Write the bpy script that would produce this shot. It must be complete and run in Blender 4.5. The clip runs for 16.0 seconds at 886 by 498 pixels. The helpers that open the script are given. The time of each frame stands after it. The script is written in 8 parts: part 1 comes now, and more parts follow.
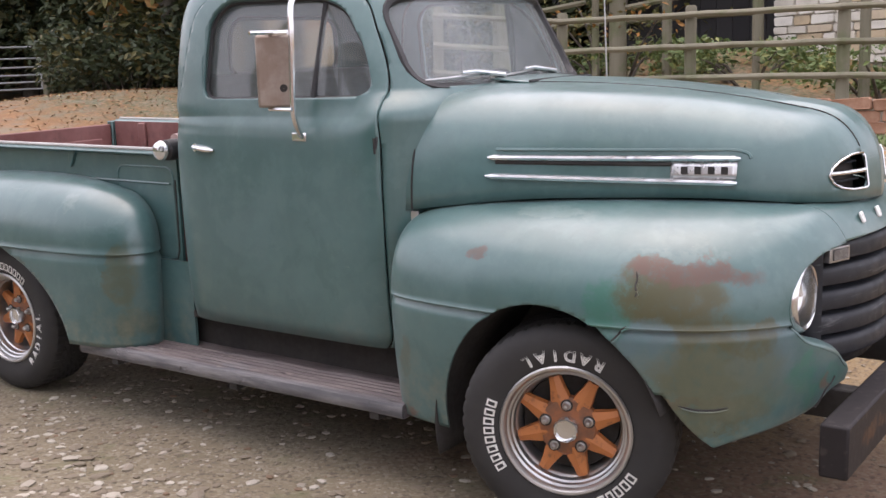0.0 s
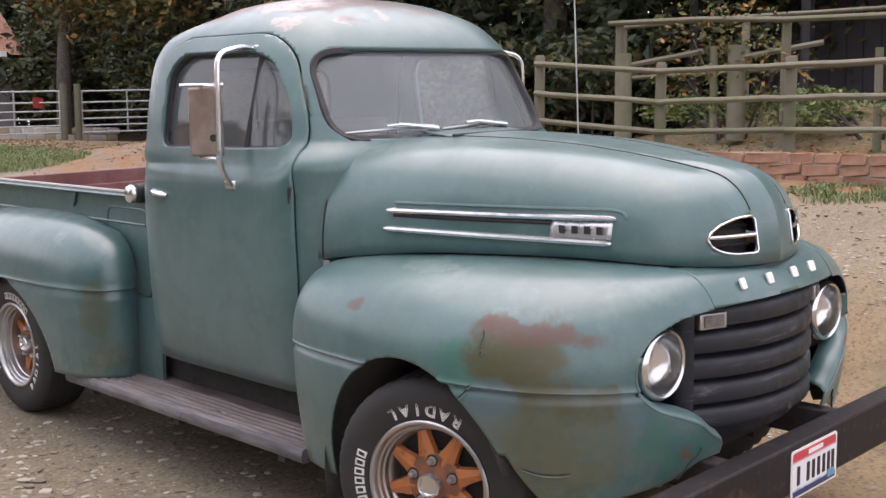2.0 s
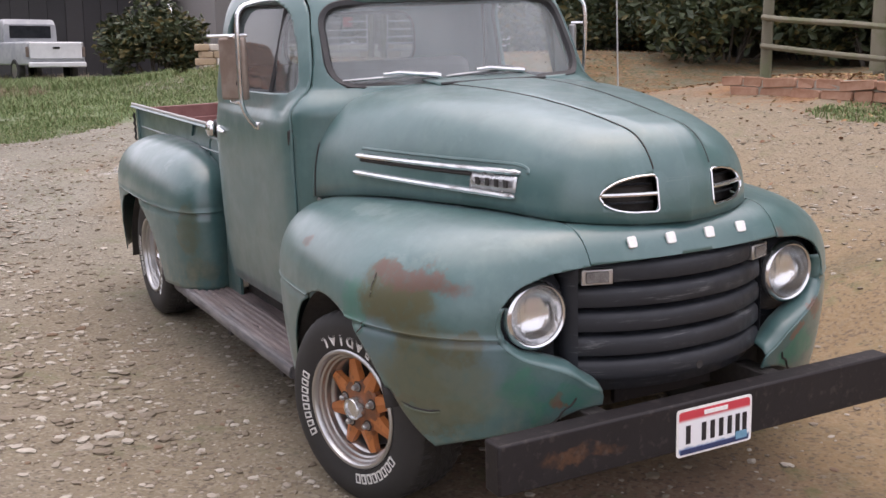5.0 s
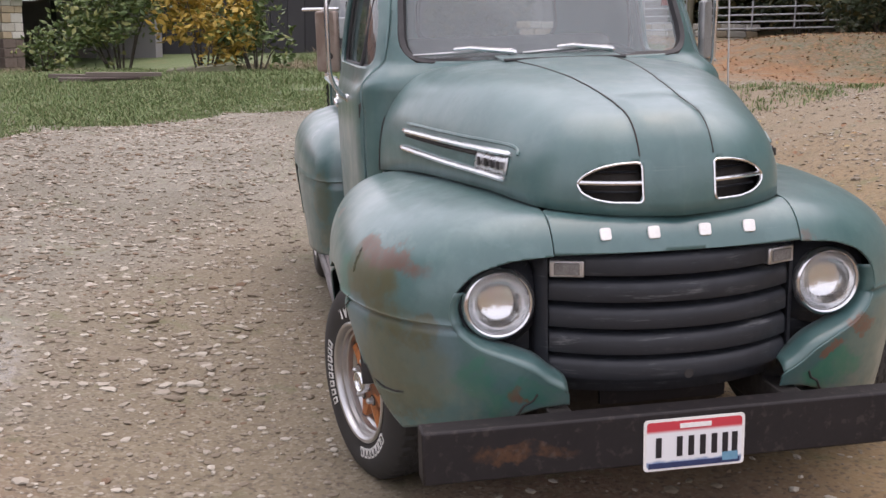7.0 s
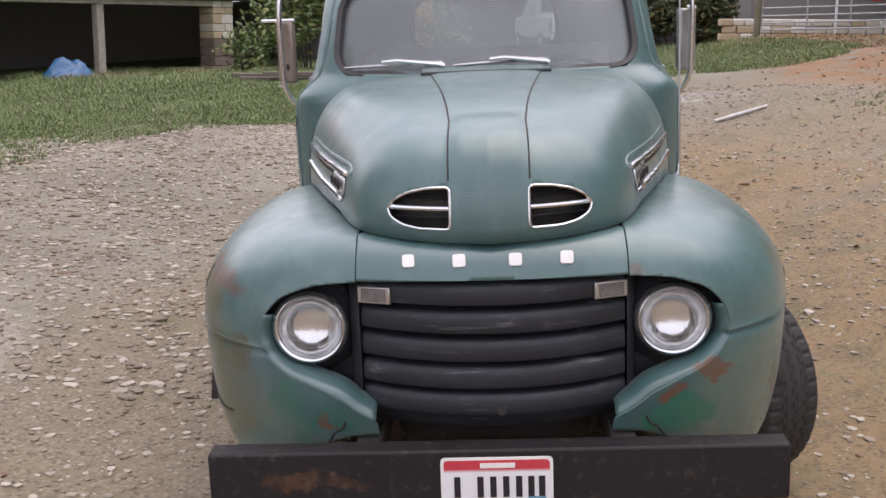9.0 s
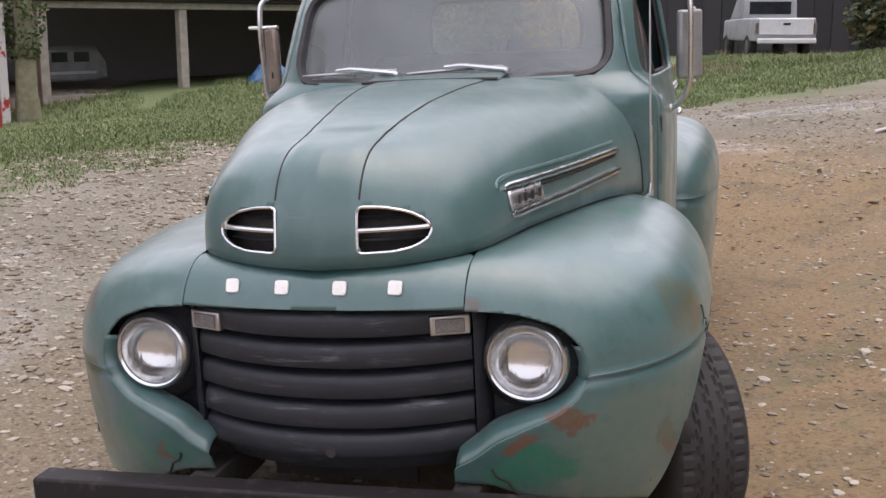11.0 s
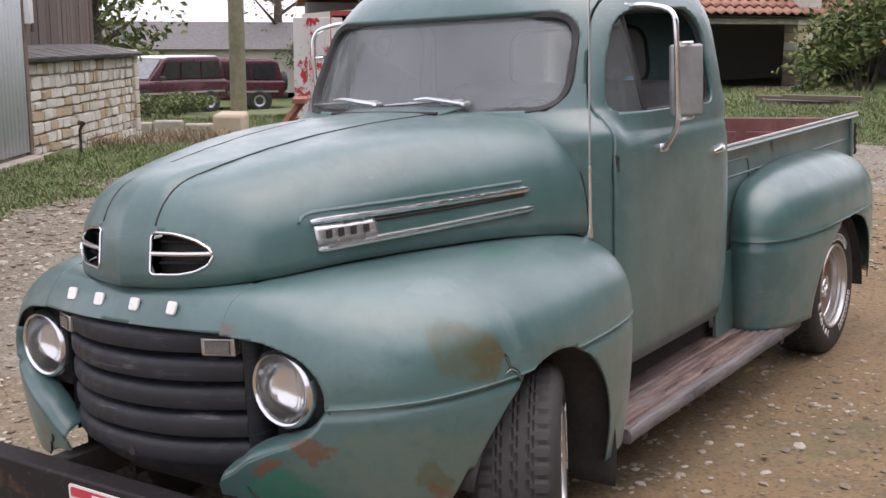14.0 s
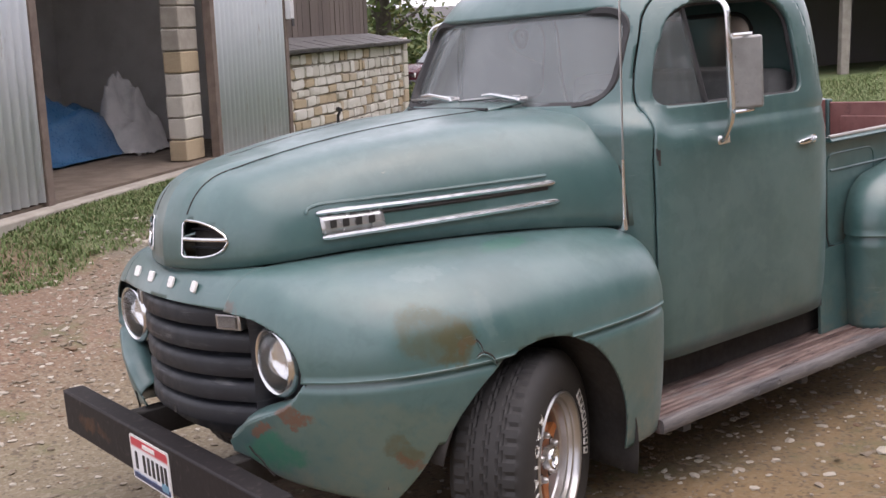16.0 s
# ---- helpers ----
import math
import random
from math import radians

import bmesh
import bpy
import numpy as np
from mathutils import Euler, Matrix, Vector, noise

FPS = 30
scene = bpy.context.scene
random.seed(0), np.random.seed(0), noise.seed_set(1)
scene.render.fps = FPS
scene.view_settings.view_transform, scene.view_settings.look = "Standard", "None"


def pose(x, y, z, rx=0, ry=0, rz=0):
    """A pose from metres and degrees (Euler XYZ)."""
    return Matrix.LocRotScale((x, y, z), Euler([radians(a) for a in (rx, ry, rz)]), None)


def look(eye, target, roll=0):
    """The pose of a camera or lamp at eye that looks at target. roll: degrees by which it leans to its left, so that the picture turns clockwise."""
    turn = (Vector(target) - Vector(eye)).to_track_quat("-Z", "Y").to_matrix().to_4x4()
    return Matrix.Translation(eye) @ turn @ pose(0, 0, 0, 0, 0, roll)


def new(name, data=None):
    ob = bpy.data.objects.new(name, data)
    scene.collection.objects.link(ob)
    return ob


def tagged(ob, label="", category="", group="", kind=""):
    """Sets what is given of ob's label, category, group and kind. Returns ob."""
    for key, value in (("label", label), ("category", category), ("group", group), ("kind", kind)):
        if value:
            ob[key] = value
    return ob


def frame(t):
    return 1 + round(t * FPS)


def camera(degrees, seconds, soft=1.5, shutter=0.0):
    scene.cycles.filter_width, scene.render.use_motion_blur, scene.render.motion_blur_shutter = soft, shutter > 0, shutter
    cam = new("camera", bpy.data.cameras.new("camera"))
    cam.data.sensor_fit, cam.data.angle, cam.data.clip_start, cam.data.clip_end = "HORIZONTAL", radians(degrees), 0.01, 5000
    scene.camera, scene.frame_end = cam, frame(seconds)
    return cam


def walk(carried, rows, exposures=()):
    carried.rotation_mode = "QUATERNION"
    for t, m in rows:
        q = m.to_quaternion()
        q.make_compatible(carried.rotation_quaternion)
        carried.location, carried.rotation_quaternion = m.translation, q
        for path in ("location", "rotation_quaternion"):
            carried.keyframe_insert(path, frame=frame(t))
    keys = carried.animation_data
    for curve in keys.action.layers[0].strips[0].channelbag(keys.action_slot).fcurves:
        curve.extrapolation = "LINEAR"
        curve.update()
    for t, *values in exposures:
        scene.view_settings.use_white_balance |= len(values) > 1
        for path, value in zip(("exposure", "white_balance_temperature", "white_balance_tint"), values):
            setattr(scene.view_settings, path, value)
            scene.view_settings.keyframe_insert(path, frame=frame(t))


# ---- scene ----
from mathutils.bvhtree import BVHTree
cam = camera(43.0, 16.0)
PATH = [
    (0, (1.659, -3.843, 1.552), (0.532, -2.233, 1.183), -1.7),
    (0.5, (1.866, -3.705, 1.539), (0.665, -2.148, 1.174), -1.6),
    (1, (2.081, -3.528, 1.541), (0.795, -2.031, 1.216), -1.3),
    (1.5, (2.314, -3.365, 1.569), (0.957, -1.924, 1.284), -1.2),
    (2, (2.45, -3.241, 1.566), (1.058, -1.833, 1.28), -1.1),
    (2.5, (2.569, -3.114, 1.598), (1.146, -1.747, 1.269), -1.2),
    (3, (2.701, -3.019, 1.591), (1.242, -1.7, 1.233), -1.5),
    (3.2, (2.78, -2.992, 1.593), (1.303, -1.695, 1.224), -1.5),
    (5.3, (3.516, -2.131, 1.682), (1.731, -1.338, 1.252), -1.7),
    (5.5, (3.547, -2.018, 1.664), (1.729, -1.308, 1.228), -1.7),
    (6, (3.618, -1.741, 1.643), (1.745, -1.2, 1.194), -1.9),
    (6.5, (3.691, -1.485, 1.67), (1.792, -1.05, 1.216), -1.8),
    (7, (3.74, -1.203, 1.634), (1.816, -0.877, 1.193), -1.5),
    (7.5, (3.778, -0.919, 1.632), (1.841, -0.697, 1.186), -2.0),
    (8, (3.756, -0.604, 1.665), (1.808, -0.49, 1.225), -2.4),
    (8.5, (3.772, -0.295, 1.694), (1.818, -0.269, 1.27), -2.7),
    (9, (3.722, -0.001, 1.654), (1.772, -0.085, 1.22), -2.1),
    (9.2, (3.697, 0.099, 1.649), (1.751, -0.024, 1.202), -2.0),
    (11.3, (3.254, 1.187, 1.606), (1.388, 0.608, 1.179), -2.2),
    (11.5, (3.227, 1.323, 1.644), (1.386, 0.683, 1.197), -1.7),
    (12, (3.115, 1.583, 1.621), (1.319, 0.835, 1.156), -1.9),
    (12.5, (3.05, 1.863, 1.626), (1.315, 1.006, 1.12), -1.8),
    (13, (2.909, 2.102, 1.612), (1.226, 1.128, 1.147), -1.9),
    (13.1, (2.885, 2.145, 1.61), (1.203, 1.149, 1.183), -1.5),
    (13.5, (2.798, 2.296, 1.628), (1.146, 1.231, 1.257), -2.1),
    (14, (2.682, 2.537, 1.622), (1.095, 1.373, 1.263), -2.7),
    (14.5, (2.552, 2.717, 1.616), (1.028, 1.471, 1.262), -3.4),
    (15, (2.441, 2.956, 1.64), (1.009, 1.607, 1.279), -4.4),
    (15.5, (2.328, 3.164, 1.632), (1.01, 1.703, 1.272), -4.5),
    (16, (2.187, 3.378, 1.641), (0.995, 1.813, 1.279), -4.5),
]
# the truck stands on a cross slope: this turns its own axes upright
SLOPE = Vector((-0.025, 0.042, 1.0)).rotation_difference(Vector((0, 0, 1))).to_matrix().to_4x4()
walk(cam, [(t, SLOPE @ look(eye, target, roll)) for t, eye, target, roll in PATH], exposures=[(0, 1.15, 6700, 24), (1.5, 1.05, 6700, 24), (3, 1.0, 6700, 24), (5.5, 0.9, 6700, 24), (9, 0.82, 6700, 24), (12.5, 0.77, 6700, 24), (14.5, 0.85, 6700, 24), (16, 0.88, 6700, 24)])

world = bpy.data.worlds.new("overcast_sky")
scene.world = world
world.use_nodes = True
wn = world.node_tree.nodes
sky = wn.new("ShaderNodeTexSky")
sky.sky_type, sky.sun_disc = "NISHITA", False
sky.sun_elevation, sky.sun_rotation = radians(78), radians(321)
sky.air_density, sky.dust_density, sky.ozone_density = 1.6, 6.0, 1.0
veil = wn.new("ShaderNodeMix")
veil.data_type = "RGBA"
veil.inputs[0].default_value = 0.75
world.node_tree.links.new(sky.outputs[0], veil.inputs[6])
veil.inputs[7].default_value = (7.6, 8.0, 8.5, 1)
world.node_tree.links.new(veil.outputs[2], wn["Background"].inputs[0])
wn["Background"].inputs[1].default_value = 0.12
sun = new("sun", bpy.data.lights.new("sun", "SUN"))
sun.data.energy, sun.data.angle, sun.data.color = 0.9, radians(75), (1.0, 0.97, 0.93)
sun.matrix_world = look((0, 0, 30), (4, -5, 0))

# ---- node helpers ----


class Mat:
    """A procedural material: object coordinates, a principled shader and short calls for the usual nodes."""

    def __init__(self, name, rough=0.5, metal=0.0):
        self.m = bpy.data.materials.new(name)
        self.m.use_nodes = True
        self.nt = self.m.node_tree
        self.b = self.nt.nodes["Principled BSDF"]
        self.b.inputs["Roughness"].default_value = rough
        self.b.inputs["Metallic"].default_value = metal
        self.co = self.nt.nodes.new("ShaderNodeTexCoord").outputs["Object"]

    def link(self, a, b):
        if hasattr(a, "is_output"):
            self.nt.links.new(a, b)
        elif isinstance(a, (tuple, list)) and len(a) == 3 and len(b.default_value) == 4:
            b.default_value = (*a, 1)
        else:
            b.default_value = a

    def noise(self, scale, detail=4, rough=0.6, co=None, dist=0.0, color=False):
        n = self.nt.nodes.new("ShaderNodeTexNoise")
        n.inputs["Scale"].default_value, n.inputs["Detail"].default_value = scale, detail
        n.inputs["Roughness"].default_value, n.inputs["Distortion"].default_value = rough, dist
        self.link(co or self.co, n.inputs["Vector"])
        return n.outputs["Color" if color else "Fac"]

    def voronoi(self, scale, feature="F1", co=None, out="Distance"):
        n = self.nt.nodes.new("ShaderNodeTexVoronoi")
        n.feature = feature
        n.inputs["Scale"].default_value = scale
        self.link(co or self.co, n.inputs["Vector"])
        return n.outputs[out]

    def stretch(self, sx, sy, sz, co=None):
        n = self.nt.nodes.new("ShaderNodeMapping")
        n.inputs["Scale"].default_value = (sx, sy, sz)
        self.link(co or self.co, n.inputs["Vector"])
        return n.outputs[0]

    def math(self, op, a, b=0.0, clamp=False):
        n = self.nt.nodes.new("ShaderNodeMath")
        n.operation, n.use_clamp = op, clamp
        self.link(a, n.inputs[0])
        self.link(b, n.inputs[1])
        return n.outputs[0]

    def step(self, v, lo, hi, a=0.0, b=1.0):
        n = self.nt.nodes.new("ShaderNodeMapRange")
        n.interpolation_type = "SMOOTHSTEP"
        self.link(v, n.inputs[0])
        for i, x in enumerate((lo, hi, a, b)):
            n.inputs[1 + i].default_value = x
        return n.outputs[0]

    def mix(self, fac, a, b, mode="MIX"):
        n = self.nt.nodes.new("ShaderNodeMix")
        n.data_type, n.blend_type = "RGBA", mode
        self.link(fac, n.inputs[0])
        self.link(a, n.inputs[6])
        self.link(b, n.inputs[7])
        return n.outputs[2]

    def axis(self, i, co=None):
        n = self.nt.nodes.new("ShaderNodeSeparateXYZ")
        self.link(co or self.co, n.inputs[0])
        return n.outputs[i]

    def random(self):
        return self.nt.nodes.new("ShaderNodeObjectInfo").outputs["Random"]

    def island(self):
        return self.nt.nodes.new("ShaderNodeNewGeometry").outputs["Random Per Island"]

    def warp(self, scale, amount):
        """Object coordinates pushed about by noise."""
        n = self.nt.nodes.new("ShaderNodeVectorMath")
        n.operation = "MULTIPLY_ADD"
        self.nt.links.new(self.noise(scale, 5, 0.65, color=True), n.inputs[0])
        n.inputs[1].default_value = (amount,) * 3
        self.nt.links.new(self.co, n.inputs[2])
        return n.outputs[0]

    def blob(self, centre, radii, co, soft=0.35):
        """1 inside an ellipsoid, 0 outside."""
        s = self.nt.nodes.new("ShaderNodeVectorMath")
        s.operation = "SUBTRACT"
        self.nt.links.new(co, s.inputs[0])
        s.inputs[1].default_value = centre
        d = self.nt.nodes.new("ShaderNodeVectorMath")
        d.operation = "DIVIDE"
        self.nt.links.new(s.outputs[0], d.inputs[0])
        d.inputs[1].default_value = radii
        e = self.nt.nodes.new("ShaderNodeVectorMath")
        e.operation = "LENGTH"
        self.nt.links.new(d.outputs[0], e.inputs[0])
        return self.step(e.outputs["Value"], 1.0, 1.0 - soft)

    def color(self, c):
        self.link(c, self.b.inputs["Base Color"])
        return self

    def rough(self, r):
        self.link(r, self.b.inputs["Roughness"])
        return self

    def bump(self, h, strength=0.3, dist=0.01):
        n = self.nt.nodes.new("ShaderNodeBump")
        n.inputs["Strength"].default_value, n.inputs["Distance"].default_value = strength, dist
        self.link(h, n.inputs["Height"])
        self.nt.links.new(n.outputs[0], self.b.inputs["Normal"])
        return self


def simple(name, a, b, scale, rough=0.6, metal=0.0, bump=0.0, rough_var=0.15):
    """Two tones by noise at two scales, with some grain."""
    m = Mat(name, rough, metal)
    big, fine = m.noise(scale, 5), m.noise(scale * 9, 3)
    m.color(m.mix(m.math("ADD", m.math("MULTIPLY", m.step(big, 0.35, 0.65), 0.7), m.math("MULTIPLY", fine, 0.3)), a, b))
    m.rough(m.step(fine, 0.2, 0.8, max(0.03, rough - rough_var), min(1, rough + rough_var)))
    if bump:
        m.bump(fine, bump, 0.004)
    return m.m


def truck_paint(name="sun_bleached_green_paint", stains=True):
    """Dull blue-green paint with chalky tops, fine scratches and, where stains says so, the bare and rusty patches of the wings and roof."""
    m = Mat(name, 0.42)
    base = m.mix(m.step(m.noise(1.6, 5), 0.35, 0.68), (0.042, 0.104, 0.102), (0.064, 0.139, 0.136))
    # cloudy patches where the coat was rubbed and touched up
    cloud = m.noise(4.2, 6, 0.62, m.warp(2.2, 0.5))
    base = m.mix(m.math("MULTIPLY", m.step(cloud, 0.50, 0.62), 0.4), base, (0.080, 0.154, 0.156))
    base = m.mix(m.math("MULTIPLY", m.step(cloud, 0.46, 0.36), 0.5), base, (0.036, 0.098, 0.090))
    base = m.mix(m.math("MULTIPLY", m.step(m.noise(7, 6, 0.7), 0.5, 0.75), 0.3), base, (0.090, 0.168, 0.156))
    fine = m.noise(60, 4, 0.7)
    base = m.mix(m.math("MULTIPLY", m.step(fine, 0.55, 0.8), 0.22), base, (0.046, 0.088, 0.08))
    streak = m.noise(1.0, 5, 0.65, m.stretch(5, 5, 0.9))
    base = m.mix(m.math("MULTIPLY", m.step(streak, 0.5, 0.72), 0.35), base, (0.088, 0.162, 0.152))
    base = m.mix(m.math("MULTIPLY", m.step(m.noise(3.1, 6, 0.72), 0.54, 0.7), 0.45), base, (0.05, 0.105, 0.105))
    rough = m.step(m.noise(5, 4), 0.3, 0.7, 0.3, 0.5)
    if stains:
        w = m.warp(6.0, 0.22)
        # noise is centred on 0.5, so the warp shifts everything by half its amount
        def at(x, y, z):
            return (x + 0.11, y + 0.11, z + 0.11)
        olive = (0.073, 0.072, 0.034)
        rust = (0.135, 0.055, 0.028)
        red_primer = (0.108, 0.058, 0.042)
        pale = (0.26, 0.31, 0.29)
        faded = (0.115, 0.150, 0.115)
        bare = (0.40, 0.36, 0.34)
        grey_blue = (0.085, 0.135, 0.15)
        fresh = (0.018, 0.13, 0.082)
        spots = [
            # right front wing
            (fresh, (0.20, -0.95, 0.76), (0.10, 0.2, 0.09), 0.6), (olive, (0.36, -0.92, 0.79), (0.16, 0.25, 0.12), 0.85),
            (red_primer, (0.45, -0.90, 0.865), (0.20, 0.24, 0.05), 0.9), (olive, (0.40, -0.9, 0.775), (0.15, 0.2, 0.07), 0.9), (pale, (0.42, -0.9, 0.92), (0.18, 0.16, 0.016), 0.1),
            (olive, (0.47, -0.88, 0.60), (0.13, 0.25, 0.12), 0.85), (grey_blue, (0.30, -0.95, 0.62), (0.10, 0.2, 0.10), 0.7),
            (rust, (0.44, -0.88, 0.47), (0.12, 0.2, 0.022), 0.9), (olive, (0.50, -0.86, 0.43), (0.14, 0.25, 0.07), 0.8),
            (grey_blue, (0.62, -0.74, 0.60), (0.10, 0.16, 0.11), 0.75), (olive, (0.62, -0.78, 0.66), (0.06, 0.10, 0.05), 0.7),
            (fresh, (0.74, -0.42, 0.50), (0.10, 0.07, 0.05), 0.5), (rust, (0.74, -0.47, 0.48), (0.06, 0.03, 0.035), 0.8),
            (pale, (-0.10, -0.72, 0.99), (0.16, 0.06, 0.03), 0.22), (red_primer, (-0.27, -0.90, 0.90), (0.03, 0.06, 0.02), 0.7),
            (olive, (-0.57, -0.92, 0.48), (0.035, 0.1, 0.09), 0.5), (rust, (-0.58, -0.92, 0.30), (0.05, 0.1, 0.025), 0.7),
            (olive, (0.54, -0.86, 0.56), (0.20, 0.25, 0.17), 0.6), (fresh, (0.73, -0.60, 0.50), (0.08, 0.13, 0.09), 0.6),
            # left front wing
            (faded, (0.52, 0.80, 0.50), (0.30, 0.35, 0.16), 0.6), (faded, (-0.2, 0.9, 0.55), (0.5, 0.2, 0.12), 0.3), (olive, (0.34, 0.92, 0.82), (0.12, 0.2, 0.085), 0.6),
            (rust, (0.27, 0.93, 0.76), (0.05, 0.2, 0.02), 0.85), (rust, (0.66, 0.62, 0.61), (0.06, 0.08, 0.02), 0.8), (faded, (0.45, -0.80, 0.52), (0.3, 0.35, 0.14), 0.4),
            (fresh, (0.72, 0.52, 0.48), (0.14, 0.12, 0.07), 0.95), (rust, (0.72, 0.50, 0.565), (0.05, 0.065, 0.022), 0.85),
            (olive, (0.30, 0.93, 0.78), (0.08, 0.2, 0.07), 0.8), (olive, (0.44, 0.90, 0.50), (0.07, 0.2, 0.05), 0.7),
            (rust, (0.42, 0.90, 0.46), (0.05, 0.2, 0.02), 0.6), (pale, (0.16, 0.93, 0.85), (0.035, 0.1, 0.06), 0.12),
            (fresh, (-0.08, 0.70, 0.99), (0.10, 0.06, 0.05), 0.5), (pale, (0.25, 0.72, 0.97), (0.12, 0.05, 0.03), 0.2),
            # rear wings
            (olive, (-2.08, -0.90, 0.62), (0.07, 0.14, 0.14), 0.6), (olive, (-2.0, -0.88, 0.42), (0.12, 0.16, 0.08), 0.45),
            (pale, (-2.36, -0.90, 0.90), (0.05, 0.1, 0.05), 0.3), (olive, (-2.5, 0.9, 0.98), (0.2, 0.1, 0.04), 0.4),
            # roof: bare metal and pink primer
            (red_primer, (-1.25, -0.25, 1.91), (0.34, 0.42, 0.055), 0.95), (bare, (-1.22, -0.33, 1.90), (0.15, 0.22, 0.05), 0.95),
            (bare, (-1.40, 0.12, 1.93), (0.20, 0.2, 0.06), 0.9), (bare, (-1.06, -0.53, 1.80), (0.07, 0.07, 0.04), 0.8),
            (bare, (-0.93, -0.36, 1.81), (0.045, 0.05, 0.03), 0.85), (red_primer, (-0.93, -0.30, 1.82), (0.05, 0.08, 0.03), 0.7),
            (bare, (-0.95, -0.12, 1.835), (0.05, 0.05, 0.025), 0.8), (red_primer, (-1.02, 0.1, 1.87), (0.10, 0.14, 0.035), 0.8), (rust, (-1.5, -0.5, 1.88), (0.12, 0.12, 0.06), 0.8),
            (rust, (0.78, 0.40, 0.93), (0.05, 0.05, 0.04), 0.5),
        ]
        grit = m.noise(24, 5, 0.7)
        worn = 0.0
        for col, c, r, amount in spots:
            s = m.math("MULTIPLY", m.blob(at(*c), tuple(k * 1.15 for k in r), w, 0.32), amount)
            s = m.math("MULTIPLY", s, m.step(grit, 0.30, 0.55, 0.45, 1.0))
            base = m.mix(s, base, col)
            worn = m.math("MAXIMUM", s, worn)
        dust = m.math("MULTIPLY", m.step(m.axis(2), 0.62, 0.28), m.step(m.noise(9, 6, 0.7), 0.4, 0.7))
        base = m.mix(m.math("MULTIPLY", dust, 0.5), base, (0.20, 0.185, 0.13))
        # fine scratches and rubbed spots
        scratch = m.math("MULTIPLY", m.step(m.noise(1.0, 4, 0.6, m.stretch(9, 9, 160)), 0.66, 0.70), m.step(m.noise(2.3, 4), 0.52, 0.66))
        base = m.mix(m.math("MULTIPLY", scratch, 0.35), base, (0.22, 0.28, 0.27))
        chips = m.math("MULTIPLY", m.step(m.noise(42, 6, 0.75), 0.68, 0.74), m.step(m.noise(3, 3), 0.5, 0.65))
        base = m.mix(chips, base, (0.30, 0.32, 0.28))
    m.color(base).rough(rough)
    m.b.inputs["Specular IOR Level"].default_value = 0.38
    m.b.inputs["Coat Weight"].default_value, m.b.inputs["Coat Roughness"].default_value, m.b.inputs["Coat IOR"].default_value = 0.75, 0.26, 1.60
    # chalky bloom of old paint
    m.b.inputs["Sheen Weight"].default_value, m.b.inputs["Sheen Roughness"].default_value = 0.09, 0.45
    m.b.inputs["Sheen Tint"].default_value = (0.85, 0.95, 0.95, 1)
    if stains:
        m.link(m.math("SUBTRACT", 0.75, m.math("MULTIPLY", worn, 0.6)), m.b.inputs["Coat Weight"])
    m.bump(m.math("ADD", m.math("MULTIPLY", m.noise(3.5, 3), 1.0), m.math("MULTIPLY", fine, 0.02)), 0.12, 0.03)
    return m.m


PAINT = truck_paint()


def make_rubber():
    m = Mat("tyre_rubber", 0.7)
    m.color(m.mix(m.noise(14, 5), (0.016, 0.016, 0.017), (0.034, 0.033, 0.032)))
    return m.bump(m.noise(120, 3), 0.2, 0.002).m


def make_board():
    """Running board: grey rubber over rusty steel, worn through in streaks along the truck."""
    m = Mat("worn_running_board", 0.62)
    long = m.noise(1.0, 6, 0.72, m.stretch(2.2, 40, 14))
    base = m.mix(m.step(long, 0.38, 0.66), (0.085, 0.085, 0.092), (0.215, 0.205, 0.205))
    inner = m.step(m.math("ABSOLUTE", m.axis(1)), 0.872, 0.83)
    brown = m.mix(m.step(m.noise(1.0, 6, 0.72, m.stretch(3.0, 46, 8)), 0.40, 0.62), (0.095, 0.048, 0.036), (0.25, 0.175, 0.15))
    base = m.mix(m.math("MULTIPLY", m.math("MULTIPLY", inner, m.step(m.axis(1), -0.1, 0.1, 0.45, 0.85)), m.step(m.noise(2.6, 5, 0.7, m.stretch(1, 3, 1)), 0.28, 0.52)), base, brown)
    cut = m.step(m.noise(1.0, 4, 0.65, m.stretch(5, 70, 5)), 0.60, 0.645)
    base = m.mix(m.math("MULTIPLY", cut, inner), base, (0.022, 0.013, 0.012))
    dust = m.math("MULTIPLY", m.step(m.noise(1.0, 5, 0.7, m.stretch(6, 30, 5)), 0.58, 0.68), inner)
    base = m.mix(m.math("MULTIPLY", dust, 0.6), base, (0.32, 0.27, 0.24))
    m.color(base)
    return m.bump(m.math("SUBTRACT", long, m.math("MULTIPLY", cut, 1.2)), 0.7, 0.008).m


def make_bumper():
    m = Mat("bumper_steel_black_paint", 0.58, 0.1)
    base = m.mix(m.noise(6, 6, 0.7), (0.011, 0.010, 0.011), (0.026, 0.022, 0.023))
    m.b.inputs["Specular IOR Level"].default_value = 0.28
    w = m.warp(5, 0.16)
    r = m.math("MULTIPLY", m.blob((0.95, -0.42, 0.46), (0.2, 0.17, 0.03), w), m.step(m.noise(18, 4), 0.3, 0.6))
    base = m.mix(m.math("MULTIPLY", r, 0.45), base, (0.15, 0.07, 0.03))
    edge = m.math("MULTIPLY", m.step(m.noise(30, 5), 0.55, 0.7), 0.25)
    base = m.mix(edge, base, (0.12, 0.10, 0.09))
    return m.color(base).bump(m.noise(30, 5), 0.25, 0.004).m


